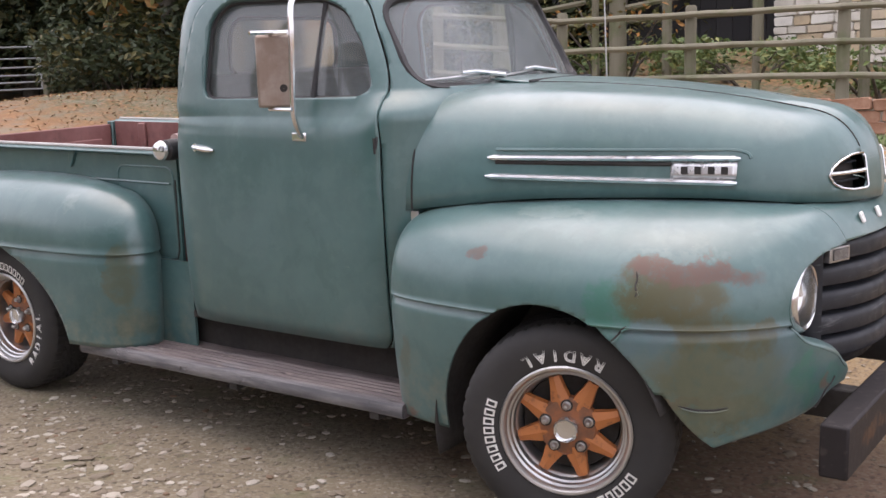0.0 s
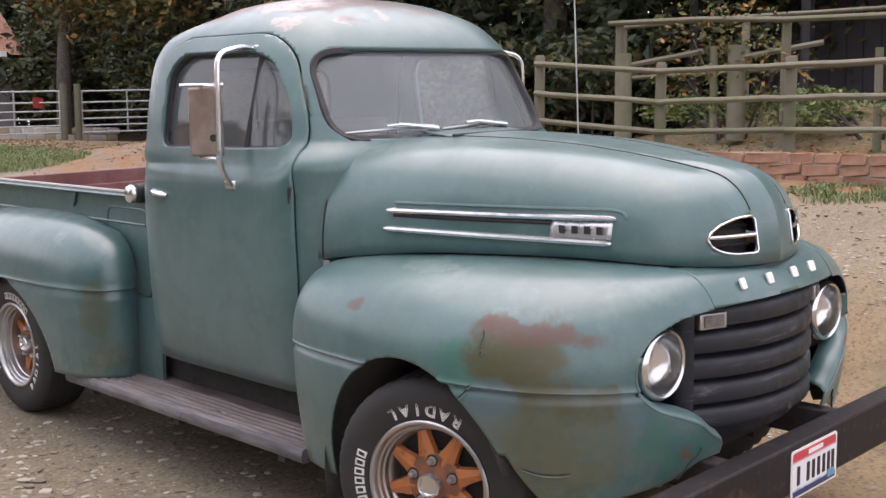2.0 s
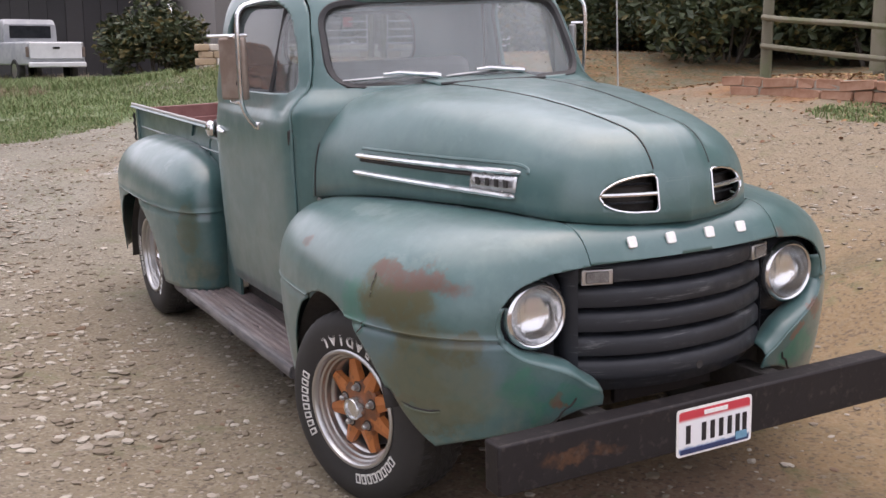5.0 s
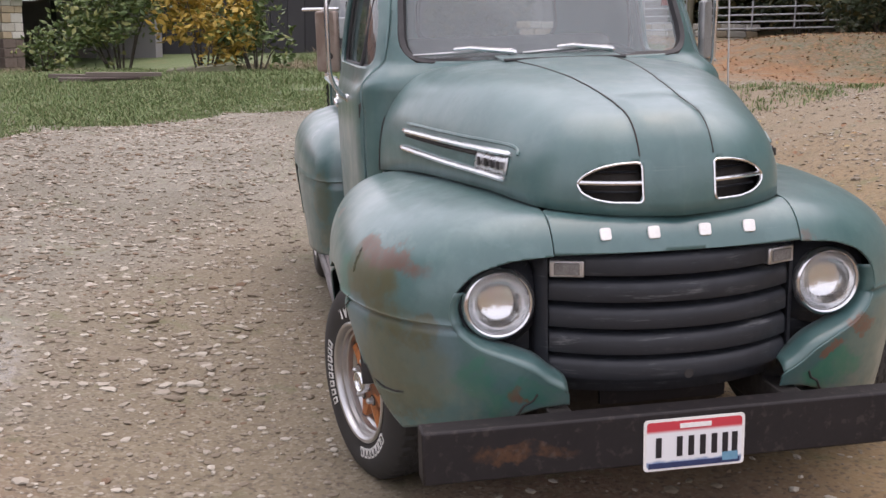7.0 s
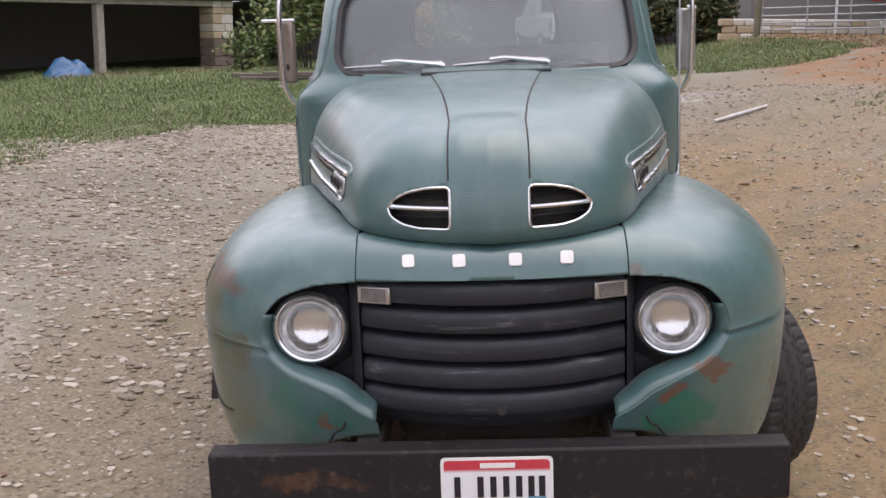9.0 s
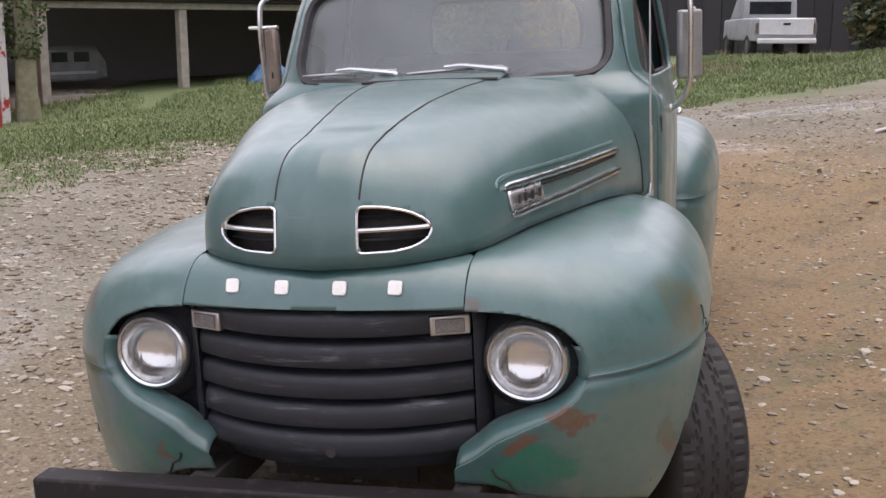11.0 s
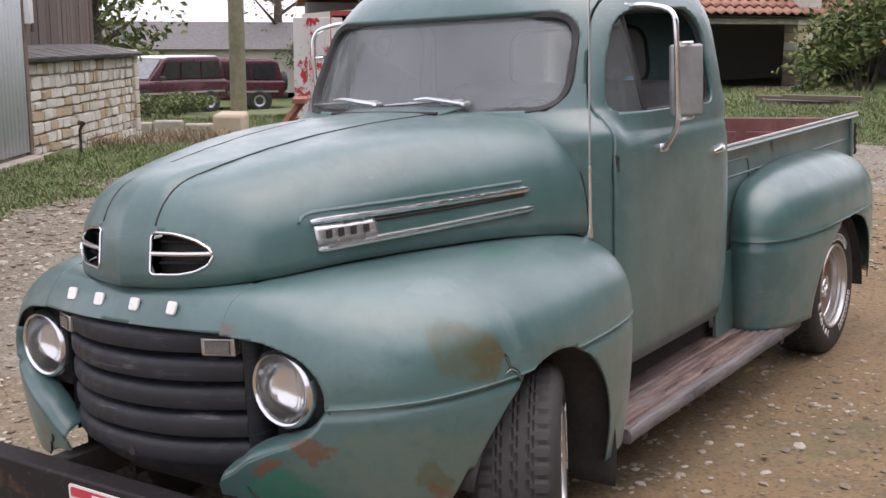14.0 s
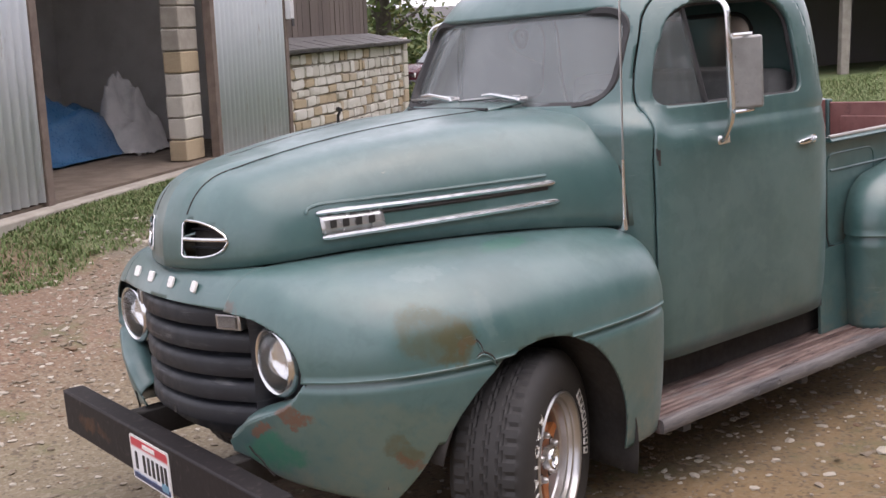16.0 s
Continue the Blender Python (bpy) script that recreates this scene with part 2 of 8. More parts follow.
def make_orange():
    m = Mat("orange_spoke_paint", 0.5)
    base = m.mix(m.noise(16, 5), (0.52, 0.18, 0.05), (0.36, 0.13, 0.045))
    base = m.mix(m.math("MULTIPLY", m.step(m.noise(30, 5), 0.56, 0.68), 0.6), base, (0.10, 0.045, 0.025))
    return m.color(base).bump(m.noise(60, 3), 0.2, 0.002).m


def make_bed():
    m = Mat("bed_red_oxide", 0.6)
    base = m.mix(m.step(m.noise(4, 5), 0.35, 0.65), (0.16, 0.062, 0.055), (0.24, 0.115, 0.105))
    base = m.mix(m.math("MULTIPLY", m.step(m.noise(18, 6, 0.7), 0.52, 0.7), 0.5), base, (0.09, 0.05, 0.045))
    return m.color(base).bump(m.noise(26, 4), 0.2, 0.003).m


def make_glass(name, tint=(0.86, 0.9, 0.9), mist=0.0, ior=1.7, gloss=0.02):
    """A single sheet of window glass: clear, reflecting the sky, with a thin grey film of dust that also paints in part
    of that pale reflection.
    """
    m = Mat(name)
    nt = m.nt
    clear, film, shine = nt.nodes.new("ShaderNodeBsdfTransparent"), nt.nodes.new("ShaderNodeBsdfDiffuse"), nt.nodes.new("ShaderNodeBsdfGlossy")
    clear.inputs[0].default_value = (*tint, 1)
    film.inputs[0].default_value = (0.49, 0.55, 0.56, 1)
    shine.inputs["Roughness"].default_value = gloss
    filmed, coat, edge = nt.nodes.new("ShaderNodeMixShader"), nt.nodes.new("ShaderNodeMixShader"), nt.nodes.new("ShaderNodeFresnel")
    edge.inputs["IOR"].default_value = ior
    m.link(m.step(m.noise(3, 4), 0.2, 0.8, mist * 0.8, mist * 1.2), filmed.inputs[0])
    nt.links.new(clear.outputs[0], filmed.inputs[1])
    nt.links.new(film.outputs[0], filmed.inputs[2])
    nt.links.new(edge.outputs[0], coat.inputs[0])
    nt.links.new(filmed.outputs[0], coat.inputs[1])
    nt.links.new(shine.outputs[0], coat.inputs[2])
    nt.links.new(coat.outputs[0], nt.nodes["Material Output"].inputs[0])
    return m.m


def make_reflector():
    """Silvered lamp bowl seen through a fluted lens."""
    m = Mat("lamp_reflector", 0.1, 1.0)
    flute = m.noise(1.0, 2, 0.5, m.stretch(1, 70, 9))
    m.color(m.mix(m.noise(14, 3), (0.80, 0.81, 0.82), (0.93, 0.93, 0.93))).rough(0.17)
    return m.bump(flute, 0.45, 0.006).m


RUBBER, BOARD, BUMPER, ORANGE, BED = make_rubber(), make_board(), make_bumper(), make_orange(), make_bed()
HUBDIRT = simple("dirty_orange_hub", (0.13, 0.065, 0.04), (0.32, 0.11, 0.04), 22, 0.6, 0, 0.2)
CHROME = simple("chrome", (0.66, 0.67, 0.68), (0.80, 0.81, 0.82), 3, 0.17, 0.95, 0, 0.05)
STEEL = simple("bare_steel", (0.42, 0.42, 0.42), (0.55, 0.55, 0.55), 4, 0.32, 0.9, 0, 0.04)


def make_grille_black():
    """Satin black paint, rubbed grey in streaks along the bars."""
    m = Mat("black_grille_paint", 0.48)
    base = m.mix(m.noise(6, 5), (0.014, 0.016, 0.020), (0.027, 0.030, 0.036))
    m.b.inputs["Specular IOR Level"].default_value = 0.35
    rub = m.math("MULTIPLY", m.step(m.noise(1.0, 6, 0.7, m.stretch(8, 5, 60)), 0.54, 0.70), m.step(m.noise(7, 4), 0.42, 0.6))
    base = m.mix(m.math("MULTIPLY", rub, 0.7), base, (0.15, 0.155, 0.16))
    return m.color(base).rough(m.step(m.noise(18, 4), 0.3, 0.7, 0.38, 0.60)).bump(m.noise(40, 4), 0.12, 0.003).m


BLACK = make_grille_black()
DARK = simple("dark_underbody", (0.022, 0.021, 0.021), (0.042, 0.037, 0.033), 5, 0.85)
SEAL = simple("window_rubber", (0.018, 0.018, 0.020), (0.030, 0.030, 0.031), 20, 0.6)
LETTER = simple("tyre_letter_white", (0.55, 0.55, 0.53), (0.75, 0.75, 0.73), 40, 0.7)
WHITE = simple("white_enamel", (0.72, 0.72, 0.7), (0.82, 0.82, 0.8), 18, 0.3)
RAILEDGE = simple("worn_highlit_rail_edge", (0.34, 0.33, 0.32), (0.46, 0.45, 0.43), 3, 0.45, 0.2)
SEATCLOTH = simple("seat_cloth_grey", (0.17, 0.17, 0.17), (0.25, 0.245, 0.24), 8, 0.85, 0, 0.2)
HEADLINER = simple("headliner_grey", (0.22, 0.22, 0.21), (0.30, 0.30, 0.29), 5, 0.9)
GREYCASE = simple("grey_mirror_case", (0.24, 0.25, 0.25), (0.34, 0.35, 0.35), 10, 0.4, 0.3, 0.1)
BADGE = simple("badge_plate_grey", (0.50, 0.51, 0.52), (0.62, 0.63, 0.64), 1.5, 0.26, 0.7, 0, 0.04)
BROWNBACK = simple("brown_mirror_back", (0.22, 0.16, 0.125), (0.33, 0.275, 0.235), 10, 0.5, 0.35, 0.15)
REFLECTOR = make_reflector()
MIRROR = simple("mirror_glass", (0.8, 0.8, 0.8), (0.84, 0.84, 0.84), 3, 0.03, 1.0, 0, 0.01)
CLEAR = make_glass("screen_glass", (0.78, 0.82, 0.83), 0.25, 1.65, 0.13)
SIDEGLASS = make_glass("door_window_glass", (0.62, 0.66, 0.66), 0.14)
LAMPGLASS = make_glass("lamp_glass", (0.96, 0.96, 0.96), 0.09, 1.5, 0.08)
AMBER = simple("lamp_lens_grey", (0.12, 0.115, 0.11), (0.19, 0.185, 0.18), 30, 0.25)

# ---- mesh helpers ----


def mesh_object(name, V, F, mat, parent=None, label="", smooth=40, solid=0.0, bevel=0.0, offset=-1):
    me = bpy.data.meshes.new(name)
    me.from_pydata([tuple(map(float, v)) for v in V], [], F)
    me.validate()
    me.materials.append(mat)
    if smooth:
        me.shade_smooth()
        me.set_sharp_from_angle(angle=radians(smooth))
    ob = new(name, me)
    if parent:
        ob.parent = parent
    if label:
        ob["label"] = label
    if solid:
        s = ob.modifiers.new("solid", "SOLIDIFY")
        s.thickness, s.offset = solid, offset
    if bevel:
        b = ob.modifiers.new("bevel", "BEVEL")
        b.width, b.segments, b.limit_method, b.angle_limit = bevel, 2, "ANGLE", radians(35)
        b.harden_normals = False
    return ob


def part(name, bm, mat, parent, label="", smooth=40, bevel=0.0):
    """Link a bmesh as one mesh object under a thing or a part."""
    me = bpy.data.meshes.new(name)
    bm.normal_update()
    bm.to_mesh(me)
    bm.free()
    me.materials.append(mat)
    if smooth:
        me.shade_smooth()
        me.set_sharp_from_angle(angle=radians(smooth))
    ob = new(name, me)
    ob.parent = parent
    if label:
        ob["label"] = label
    if bevel:
        b = ob.modifiers.new("bevel", "BEVEL")
        b.width, b.segments, b.limit_method, b.angle_limit = bevel, 2, "ANGLE", radians(35)
    return ob


def empty(name, m=None, parent=None):
    ob = new(name)
    ob.empty_display_size = 0.1
    if m:
        ob.matrix_world = m
    if parent:
        ob.parent = parent
    return ob


def spline(keys, u):
    """A smooth curve through keys (rows of numbers), at u from 0 to 1."""
    k = [np.array(p, float) for p in keys]
    n = len(k) - 1
    x = min(max(u, 0), 1) * n
    i = min(int(x), n - 1)
    f = x - i
    p0, p1, p2, p3 = k[max(i - 1, 0)], k[i], k[i + 1], k[min(i + 2, n)]
    return 0.5 * (2 * p1 + (p2 - p0) * f + (2 * p0 - 5 * p1 + 4 * p2 - p3) * f * f + (3 * p1 - p0 - 3 * p2 + p3) * f ** 3)


def table(x, keys):
    """Smooth interpolation of (x, a, b, ...) rows at x."""
    if x <= keys[0][0]:
        return np.array(keys[0][1:], float)
    for i in range(len(keys) - 1):
        if x <= keys[i + 1][0]:
            f = (x - keys[i][0]) / (keys[i + 1][0] - keys[i][0])
            a, b = np.array(keys[i][1:], float), np.array(keys[i + 1][1:], float)
            if i > 0:
                ma = (b - np.array(keys[i - 1][1:], float)) / (keys[i + 1][0] - keys[i - 1][0])
            else:
                ma = (b - a) / (keys[i + 1][0] - keys[i][0])
            if i + 2 < len(keys):
                mb = (np.array(keys[i + 2][1:], float) - a) / (keys[i + 2][0] - keys[i][0])
            else:
                mb = (b - a) / (keys[i + 1][0] - keys[i][0])
            h = keys[i + 1][0] - keys[i][0]
            return (2 * f ** 3 - 3 * f * f + 1) * a + (f ** 3 - 2 * f * f + f) * h * ma + (3 * f * f - 2 * f ** 3) * b + (f ** 3 - f * f) * h * mb
    return np.array(keys[-1][1:], float)


def sheet(rows, wrap=False):
    """Rows of points to vertices and quads."""
    n = len(rows[0])
    V = [p for r in rows for p in r]
    F = []
    for i in range(len(rows) - 1):
        for j in range(n if wrap else n - 1):
            a, b = i * n + j, i * n + (j + 1) % n
            F.append((a, b, b + n, a + n))
    return V, F


def clip(V, F, f):
    """Keep the part of a mesh where f >= 0, cutting the faces along f = 0."""
    val = [f(v) for v in V]
    W, made, used, out = [np.array(v, float) for v in V], {}, {}, []

    def cut(a, b):
        key = (min(a, b), max(a, b))
        if key not in made:
            p, q, fp, fq = W[a], W[b], val[a], val[b]
            for _ in range(3):
                t = fp / (fp - fq)
                c = p + (q - p) * t
                fc = f(c)
                if fc >= 0 and fp >= 0 or fc < 0 and fp < 0:
                    p, fp = c, fc if abs(fc) > 1e-9 else (1e-9 if fp >= 0 else -1e-9)
                else:
                    q, fq = c, fc if abs(fc) > 1e-9 else (1e-9 if fq >= 0 else -1e-9)
            made[key] = len(W)
            W.append(c)
        return made[key]

    for face in F:
        poly = []
        for i, a in enumerate(face):
            b = face[(i + 1) % len(face)]
            if val[a] >= 0:
                poly.append(a)
            if (val[a] >= 0) != (val[b] >= 0):
                poly.append(cut(a, b))
        if len(poly) >= 3:
            out.append(poly)
    keep = sorted({i for p in out for i in p})
    used = {k: i for i, k in enumerate(keep)}
    return [W[k] for k in keep], [tuple(used[i] for i in p) for p in out]


def flip_y(V, F):
    return [(v[0], -v[1], v[2]) for v in V], [tuple(reversed(f)) for f in F]


def both(V, F):
    """A half and its mirror image across y = 0, joined where they touch."""
    W, G = flip_y(V, F)
    n = len(V)
    allv, allf = list(V) + W, list(F) + [tuple(i + n for i in f) for f in G]
    seen, index = {}, []
    for v in allv:
        k = (round(v[0], 4), round(v[1], 4), round(v[2], 4))
        index.append(seen.setdefault(k, len(seen)))
    pts = [None] * len(seen)
    for v, i in zip(allv, index):
        pts[i] = v
    faces = []
    for f in allf:
        g = []
        for i in f:
            if not g or g[-1] != index[i]:
                g.append(index[i])
        if g[0] == g[-1]:
            g.pop()
        if len(g) > 2:
            faces.append(tuple(g))
    return pts, faces


def poly_distance(p, q, pts):
    """Signed distance of (p, q) to a polygon: negative inside."""
    best, inside = 1e9, False
    n = len(pts)
    for i in range(n):
        (ax, ay), (bx, by) = pts[i], pts[(i + 1) % n]
        dx, dy = bx - ax, by - ay
        t = max(0, min(1, ((p - ax) * dx + (q - ay) * dy) / (dx * dx + dy * dy + 1e-12)))
        best = min(best, math.hypot(p - ax - t * dx, q - ay - t * dy))
        if (ay > q) != (by > q) and p < (bx - ax) * (q - ay) / (by - ay) + ax:
            inside = not inside
    return -best if inside else best


def rounded(pts, r, k=6):
    """A polygon with rounded corners."""
    out = []
    n = len(pts)
    for i in range(n):
        a, b, c = (np.array(pts[j % n], float) for j in (i - 1, i, i + 1))
        u, v = (a - b) / np.linalg.norm(a - b), (c - b) / np.linalg.norm(c - b)
        d = min(r, 0.45 * np.linalg.norm(a - b), 0.45 * np.linalg.norm(c - b))
        p, q = b + u * d, b + v * d
        for j in range(k + 1):
            t = j / k
            out.append(tuple((1 - t) ** 2 * p + 2 * t * (1 - t) * b + t * t * q))
    return out


def tube(points, r, k=8, closed=False, squash=1.0):
    """A round bar along points: vertices and faces."""
    pts = [Vector(p) for p in points]
    n = len(pts)
    rows, ref = [], None
    for i, p in enumerate(pts):
        a, b = pts[(i - 1) % n if closed else max(i - 1, 0)], pts[(i + 1) % n if closed else min(i + 1, n - 1)]
        d = (b - a).normalized()
        if ref is None:
            ref = Vector((0, 0, 1)) if abs(d.z) < 0.9 else Vector((1, 0, 0))
        s = d.cross(ref).normalized()
        ref = s.cross(d).normalized()
        rad = r[i] if isinstance(r, (list, tuple)) else r
        rows.append([p + s * math.cos(2 * math.pi * j / k) * rad + ref * math.sin(2 * math.pi * j / k) * rad * squash for j in range(k)])
    if closed:
        rows.append(rows[0])
    V, F = sheet(rows, True)
    if not closed:
        F += [tuple(reversed(range(k))), tuple(range((n - 1) * k, n * k))]
    return V, F


def bend(points, r=0.04, k=5):
    """Round off the corners of an open line."""
    out = [Vector(points[0])]
    for i in range(1, len(points) - 1):
        a, b, c = (Vector(points[j]) for j in (i - 1, i, i + 1))
        p, q = b + (a - b).normalized() * min(r, (a - b).length * 0.45), b + (c - b).normalized() * min(r, (c - b).length * 0.45)
        out += [p * (1 - t) ** 2 + b * 2 * t * (1 - t) + q * t * t for t in (j / k for j in range(k + 1))]
    return out + [Vector(points[-1])]


def lathe(profile, k=48, axis="y", full=True):
    """Turn (radius, along) pairs about an axis."""
    rows = []
    for r, a in profile:
        ring = []
        for j in range(k):
            c, s = math.cos(2 * math.pi * j / k) * r, math.sin(2 * math.pi * j / k) * r
            ring.append({"y": (c, a, s), "x": (a, c, s), "z": (c, s, a)}[axis])
        rows.append(ring)
    return sheet(rows, True)


def join(*meshes):
    V, F = [], []
    for v, f in meshes:
        n = len(V)
        V += list(v)
        F += [tuple(i + n for i in g) for g in f]
    return V, F


def moved(m, vf):
    return [m @ Vector(v) for v in vf[0]], vf[1]


def block(x0, x1, y0, y1, z0, z1):
    V = [(x, y, z) for x in (x0, x1) for y in (y0, y1) for z in (z0, z1)]
    return V, [(0, 1, 3, 2), (4, 6, 7, 5), (0, 4, 5, 1), (2, 3, 7, 6), (0, 2, 6, 4), (1, 5, 7, 3)]


def prism(pts, h, m=None):
    """A flat outline in x, y given the height h along z, moved by m."""
    n = len(pts)
    V = [(x, y, 0) for x, y in pts] + [(x, y, h) for x, y in pts]
    F = [tuple(reversed(range(n))), tuple(range(n, 2 * n))] + [(i, (i + 1) % n, n + (i + 1) % n, n + i) for i in range(n)]
    return moved(m, (V, F)) if m else (V, F)


def frame_bar(outline, place, r=0.008, squash=1.0):
    """A bar round an outline of (u, v) pairs, each put in space by place(u, v)."""
    return tube([place(u, v) for u, v in outline], r, 6, True, squash)


def arch(q, n):
    q = max(0.0, min(1.0, q))
    return (1 - (1 - q) ** n) ** (1 / n)

# ---- pickup truck: front axle over the origin, nose towards +x, its left side towards +y ----
truck = tagged(empty("pickup_truck", SLOPE), "old blue-green pickup truck with faded rusty paint parked on gravel", "truck")


def near(V, axes, normal_axis, test=None):
    """A lookup of the third coordinate of a surface from its two others."""
    arr = np.array([v for v in V if test is None or test(v)], float)

    def get(p, q):
        d = (arr[:, axes[0]] - p) ** 2 + (arr[:, axes[1]] - q) ** 2
        i = np.argsort(d)[:6]
        w = 1 / (d[i] + 1e-6) ** 2
        return float((arr[i, normal_axis] * w).sum() / w.sum())

    return get


# bonnet
HOOD_EDGE = [(-0.84, 0.722), (-0.57, 0.688), (-0.38, 0.650), (0.0, 0.556), (0.28, 0.472), (0.47, 0.418), (0.59, 0.36), (0.668, 0.26), (0.715, 0.14), (0.742, 0.0)]
HOOD_SPINE = [(-0.84,), (-0.57,), (-0.38,), (0.0,), (0.2,), (0.29,), (0.34,), (0.37,), (0.39,), (0.40,)]
HOOD_LOW = [(-0.86, 0.93), (-0.72, 0.955), (-0.5, 0.985), (-0.2, 1.015), (0.3, 1.026), (0.6, 1.014), (0.745, 1.0)]
HOOD_TOP = [(-0.86, 1.27), (-0.80, 1.32), (-0.71, 1.378), (-0.33, 1.385), (0.0, 1.366), (0.3, 1.330), (0.5, 1.294), (0.62, 1.274), (0.75, 1.255)]


def smooth01(x, a, b):
    t = max(0.0, min(1.0, (x - a) / (b - a)))
    return t * t * (3 - 2 * t)


def seam_y(x):
    """Half the width of the centre strip of the bonnet."""
    return 0.111 + 0.105 * smooth01(-x, -0.55, 0.75)


def hood_rows(count=96, rings=34):
    rows = []
    for i in range(count + 1):
        u = i / count
        o = spline(HOOD_EDGE, u)
        s = np.array((spline(HOOD_SPINE, u)[0], 0.0))
        o[1] = max(o[1], 0.0)
        length = np.linalg.norm(o - s)
        low = table(o[0], HOOD_LOW)[0]
        nose = smooth01(u, 0.55, 0.95)
        R, n = 0.25 * (1 - nose) + 0.18 * nose, 2.5
        row = []
        for j in range(rings + 1):
            a = j / rings
            e = R * (1 - math.cos(a * 1.9 * math.pi / 2) ** (2 / n)) if a * 1.9 < 1 else R + (length - R) * (a - 1 / 1.9) / (1 - 1 / 1.9)
            e = min(e, length)
            x, y = o + (s - o) * (e / length)
            top = table(x, HOOD_TOP)[0] - 0.05 * (y / 0.6) ** 2
            top += 0.012 * smooth01(x, 0.36, 0.5) * (1 - smooth01(abs(y), 0.07, 0.12)) + 0.004 * (1 - smooth01(abs(y), seam_y(x) - 0.008, seam_y(x) + 0.005))
            row.append((x, y, low + (top - low) * arch(e / R, n)))
        rows.append(row)
    return rows


HOOD_ROWS = hood_rows()
HV, HF = both(*sheet(HOOD_ROWS))
hood_tree = BVHTree.FromPolygons([Vector(v) for v in HV], [tuple(f) for f in HF])
hood_x = near(HV, (1, 2), 0, lambda v: v[0] > 0.5)
hood_y = near(HV, (0, 2), 1, lambda v: v[1] > 0.3)
VENT = rounded([(0.108, 1.040), (0.108, 1.153), (0.165, 1.150), (0.22, 1.139), (0.262, 1.118), (0.284, 1.094), (0.274, 1.068), (0.243, 1.050), (0.195, 1.041)], 0.016)


def vent_cut(v):
    if v[0] < 0.45:
        return 1.0
    return poly_distance(abs(v[1]), v[2], VENT)


HV2, HF2 = clip(HV, HF, vent_cut)
hood = mesh_object("hood", HV2, HF2, PAINT, truck, "blue-green bonnet with a rounded nose and two nostril vents", 50, 0.006)
for side in (1, -1):
    line = [hood_tree.ray_cast(Vector((x, side * seam_y(x), 1.6)), Vector((0, 0, -1)))[0] for x in np.linspace(-0.60, 0.40, 40)]
    for q in np.linspace(84, 27, 30):
        line.append(hood_tree.ray_cast(Vector((0.40, side * 0.111, 1.02)), Vector((math.cos(radians(q)), 0, math.sin(radians(q)))))[0])
    line = [p for p in line if p is not None]
    for _ in range(3):
        line = [line[0]] + [(a + b * 2 + c) / 4 for a, b, c in zip(line, line[1:], line[2:])] + [line[-1]]
    mesh_object("hood_seam", *tube([tuple(p) for p in line], 0.0028, 6), DARK, hood, "thin dark bonnet seam")
    vent = mesh_object("vent_frame", *frame_bar([(side * p, q) for p, q in VENT], lambda y, z: (hood_x(abs(y), z) + 0.003, y, z), 0.0050, 0.8), CHROME, hood, "chrome nostril frame")
    bar = [(hood_x(y, 1.096) - 0.004, side * y, 1.096) for y in np.linspace(0.11, 0.278, 12)]
    for fin in (1.066, 1.123):
        slat = [(hood_x(y, fin) - 0.030, side * y, fin) for y in np.linspace(0.11, 0.262, 8)]
        mesh_object("vent_slat", *tube(slat, 0.007, 6, squash=0.5), BLACK, vent, "recessed black slat")
    mesh_object("vent_bar", *tube(bar, 0.0075, 8), CHROME, vent, "chrome bar across the vent")
    back = [[(hood_x(abs(y), z) - 0.055, side * y, z) for y in np.linspace(0.09, 0.30, 8)] for z in (1.03, 1.1, 1.18)]
    mesh_object("vent_backing", *sheet(back), DARK, vent, "black vent backing", solid=0.004)

# shut line between bonnet and cowl
shut = min(HOOD_ROWS, key=lambda r: abs(r[0][0] + 0.655))
for side in (1, -1):
    line = [(x, side * y * 1.0015, z + 0.001) for x, y, z in shut if z < 1.36]
    mesh_object("hood_gap", *tube(line, 0.0035, 6), DARK, hood, "dark shut line behind the bonnet")

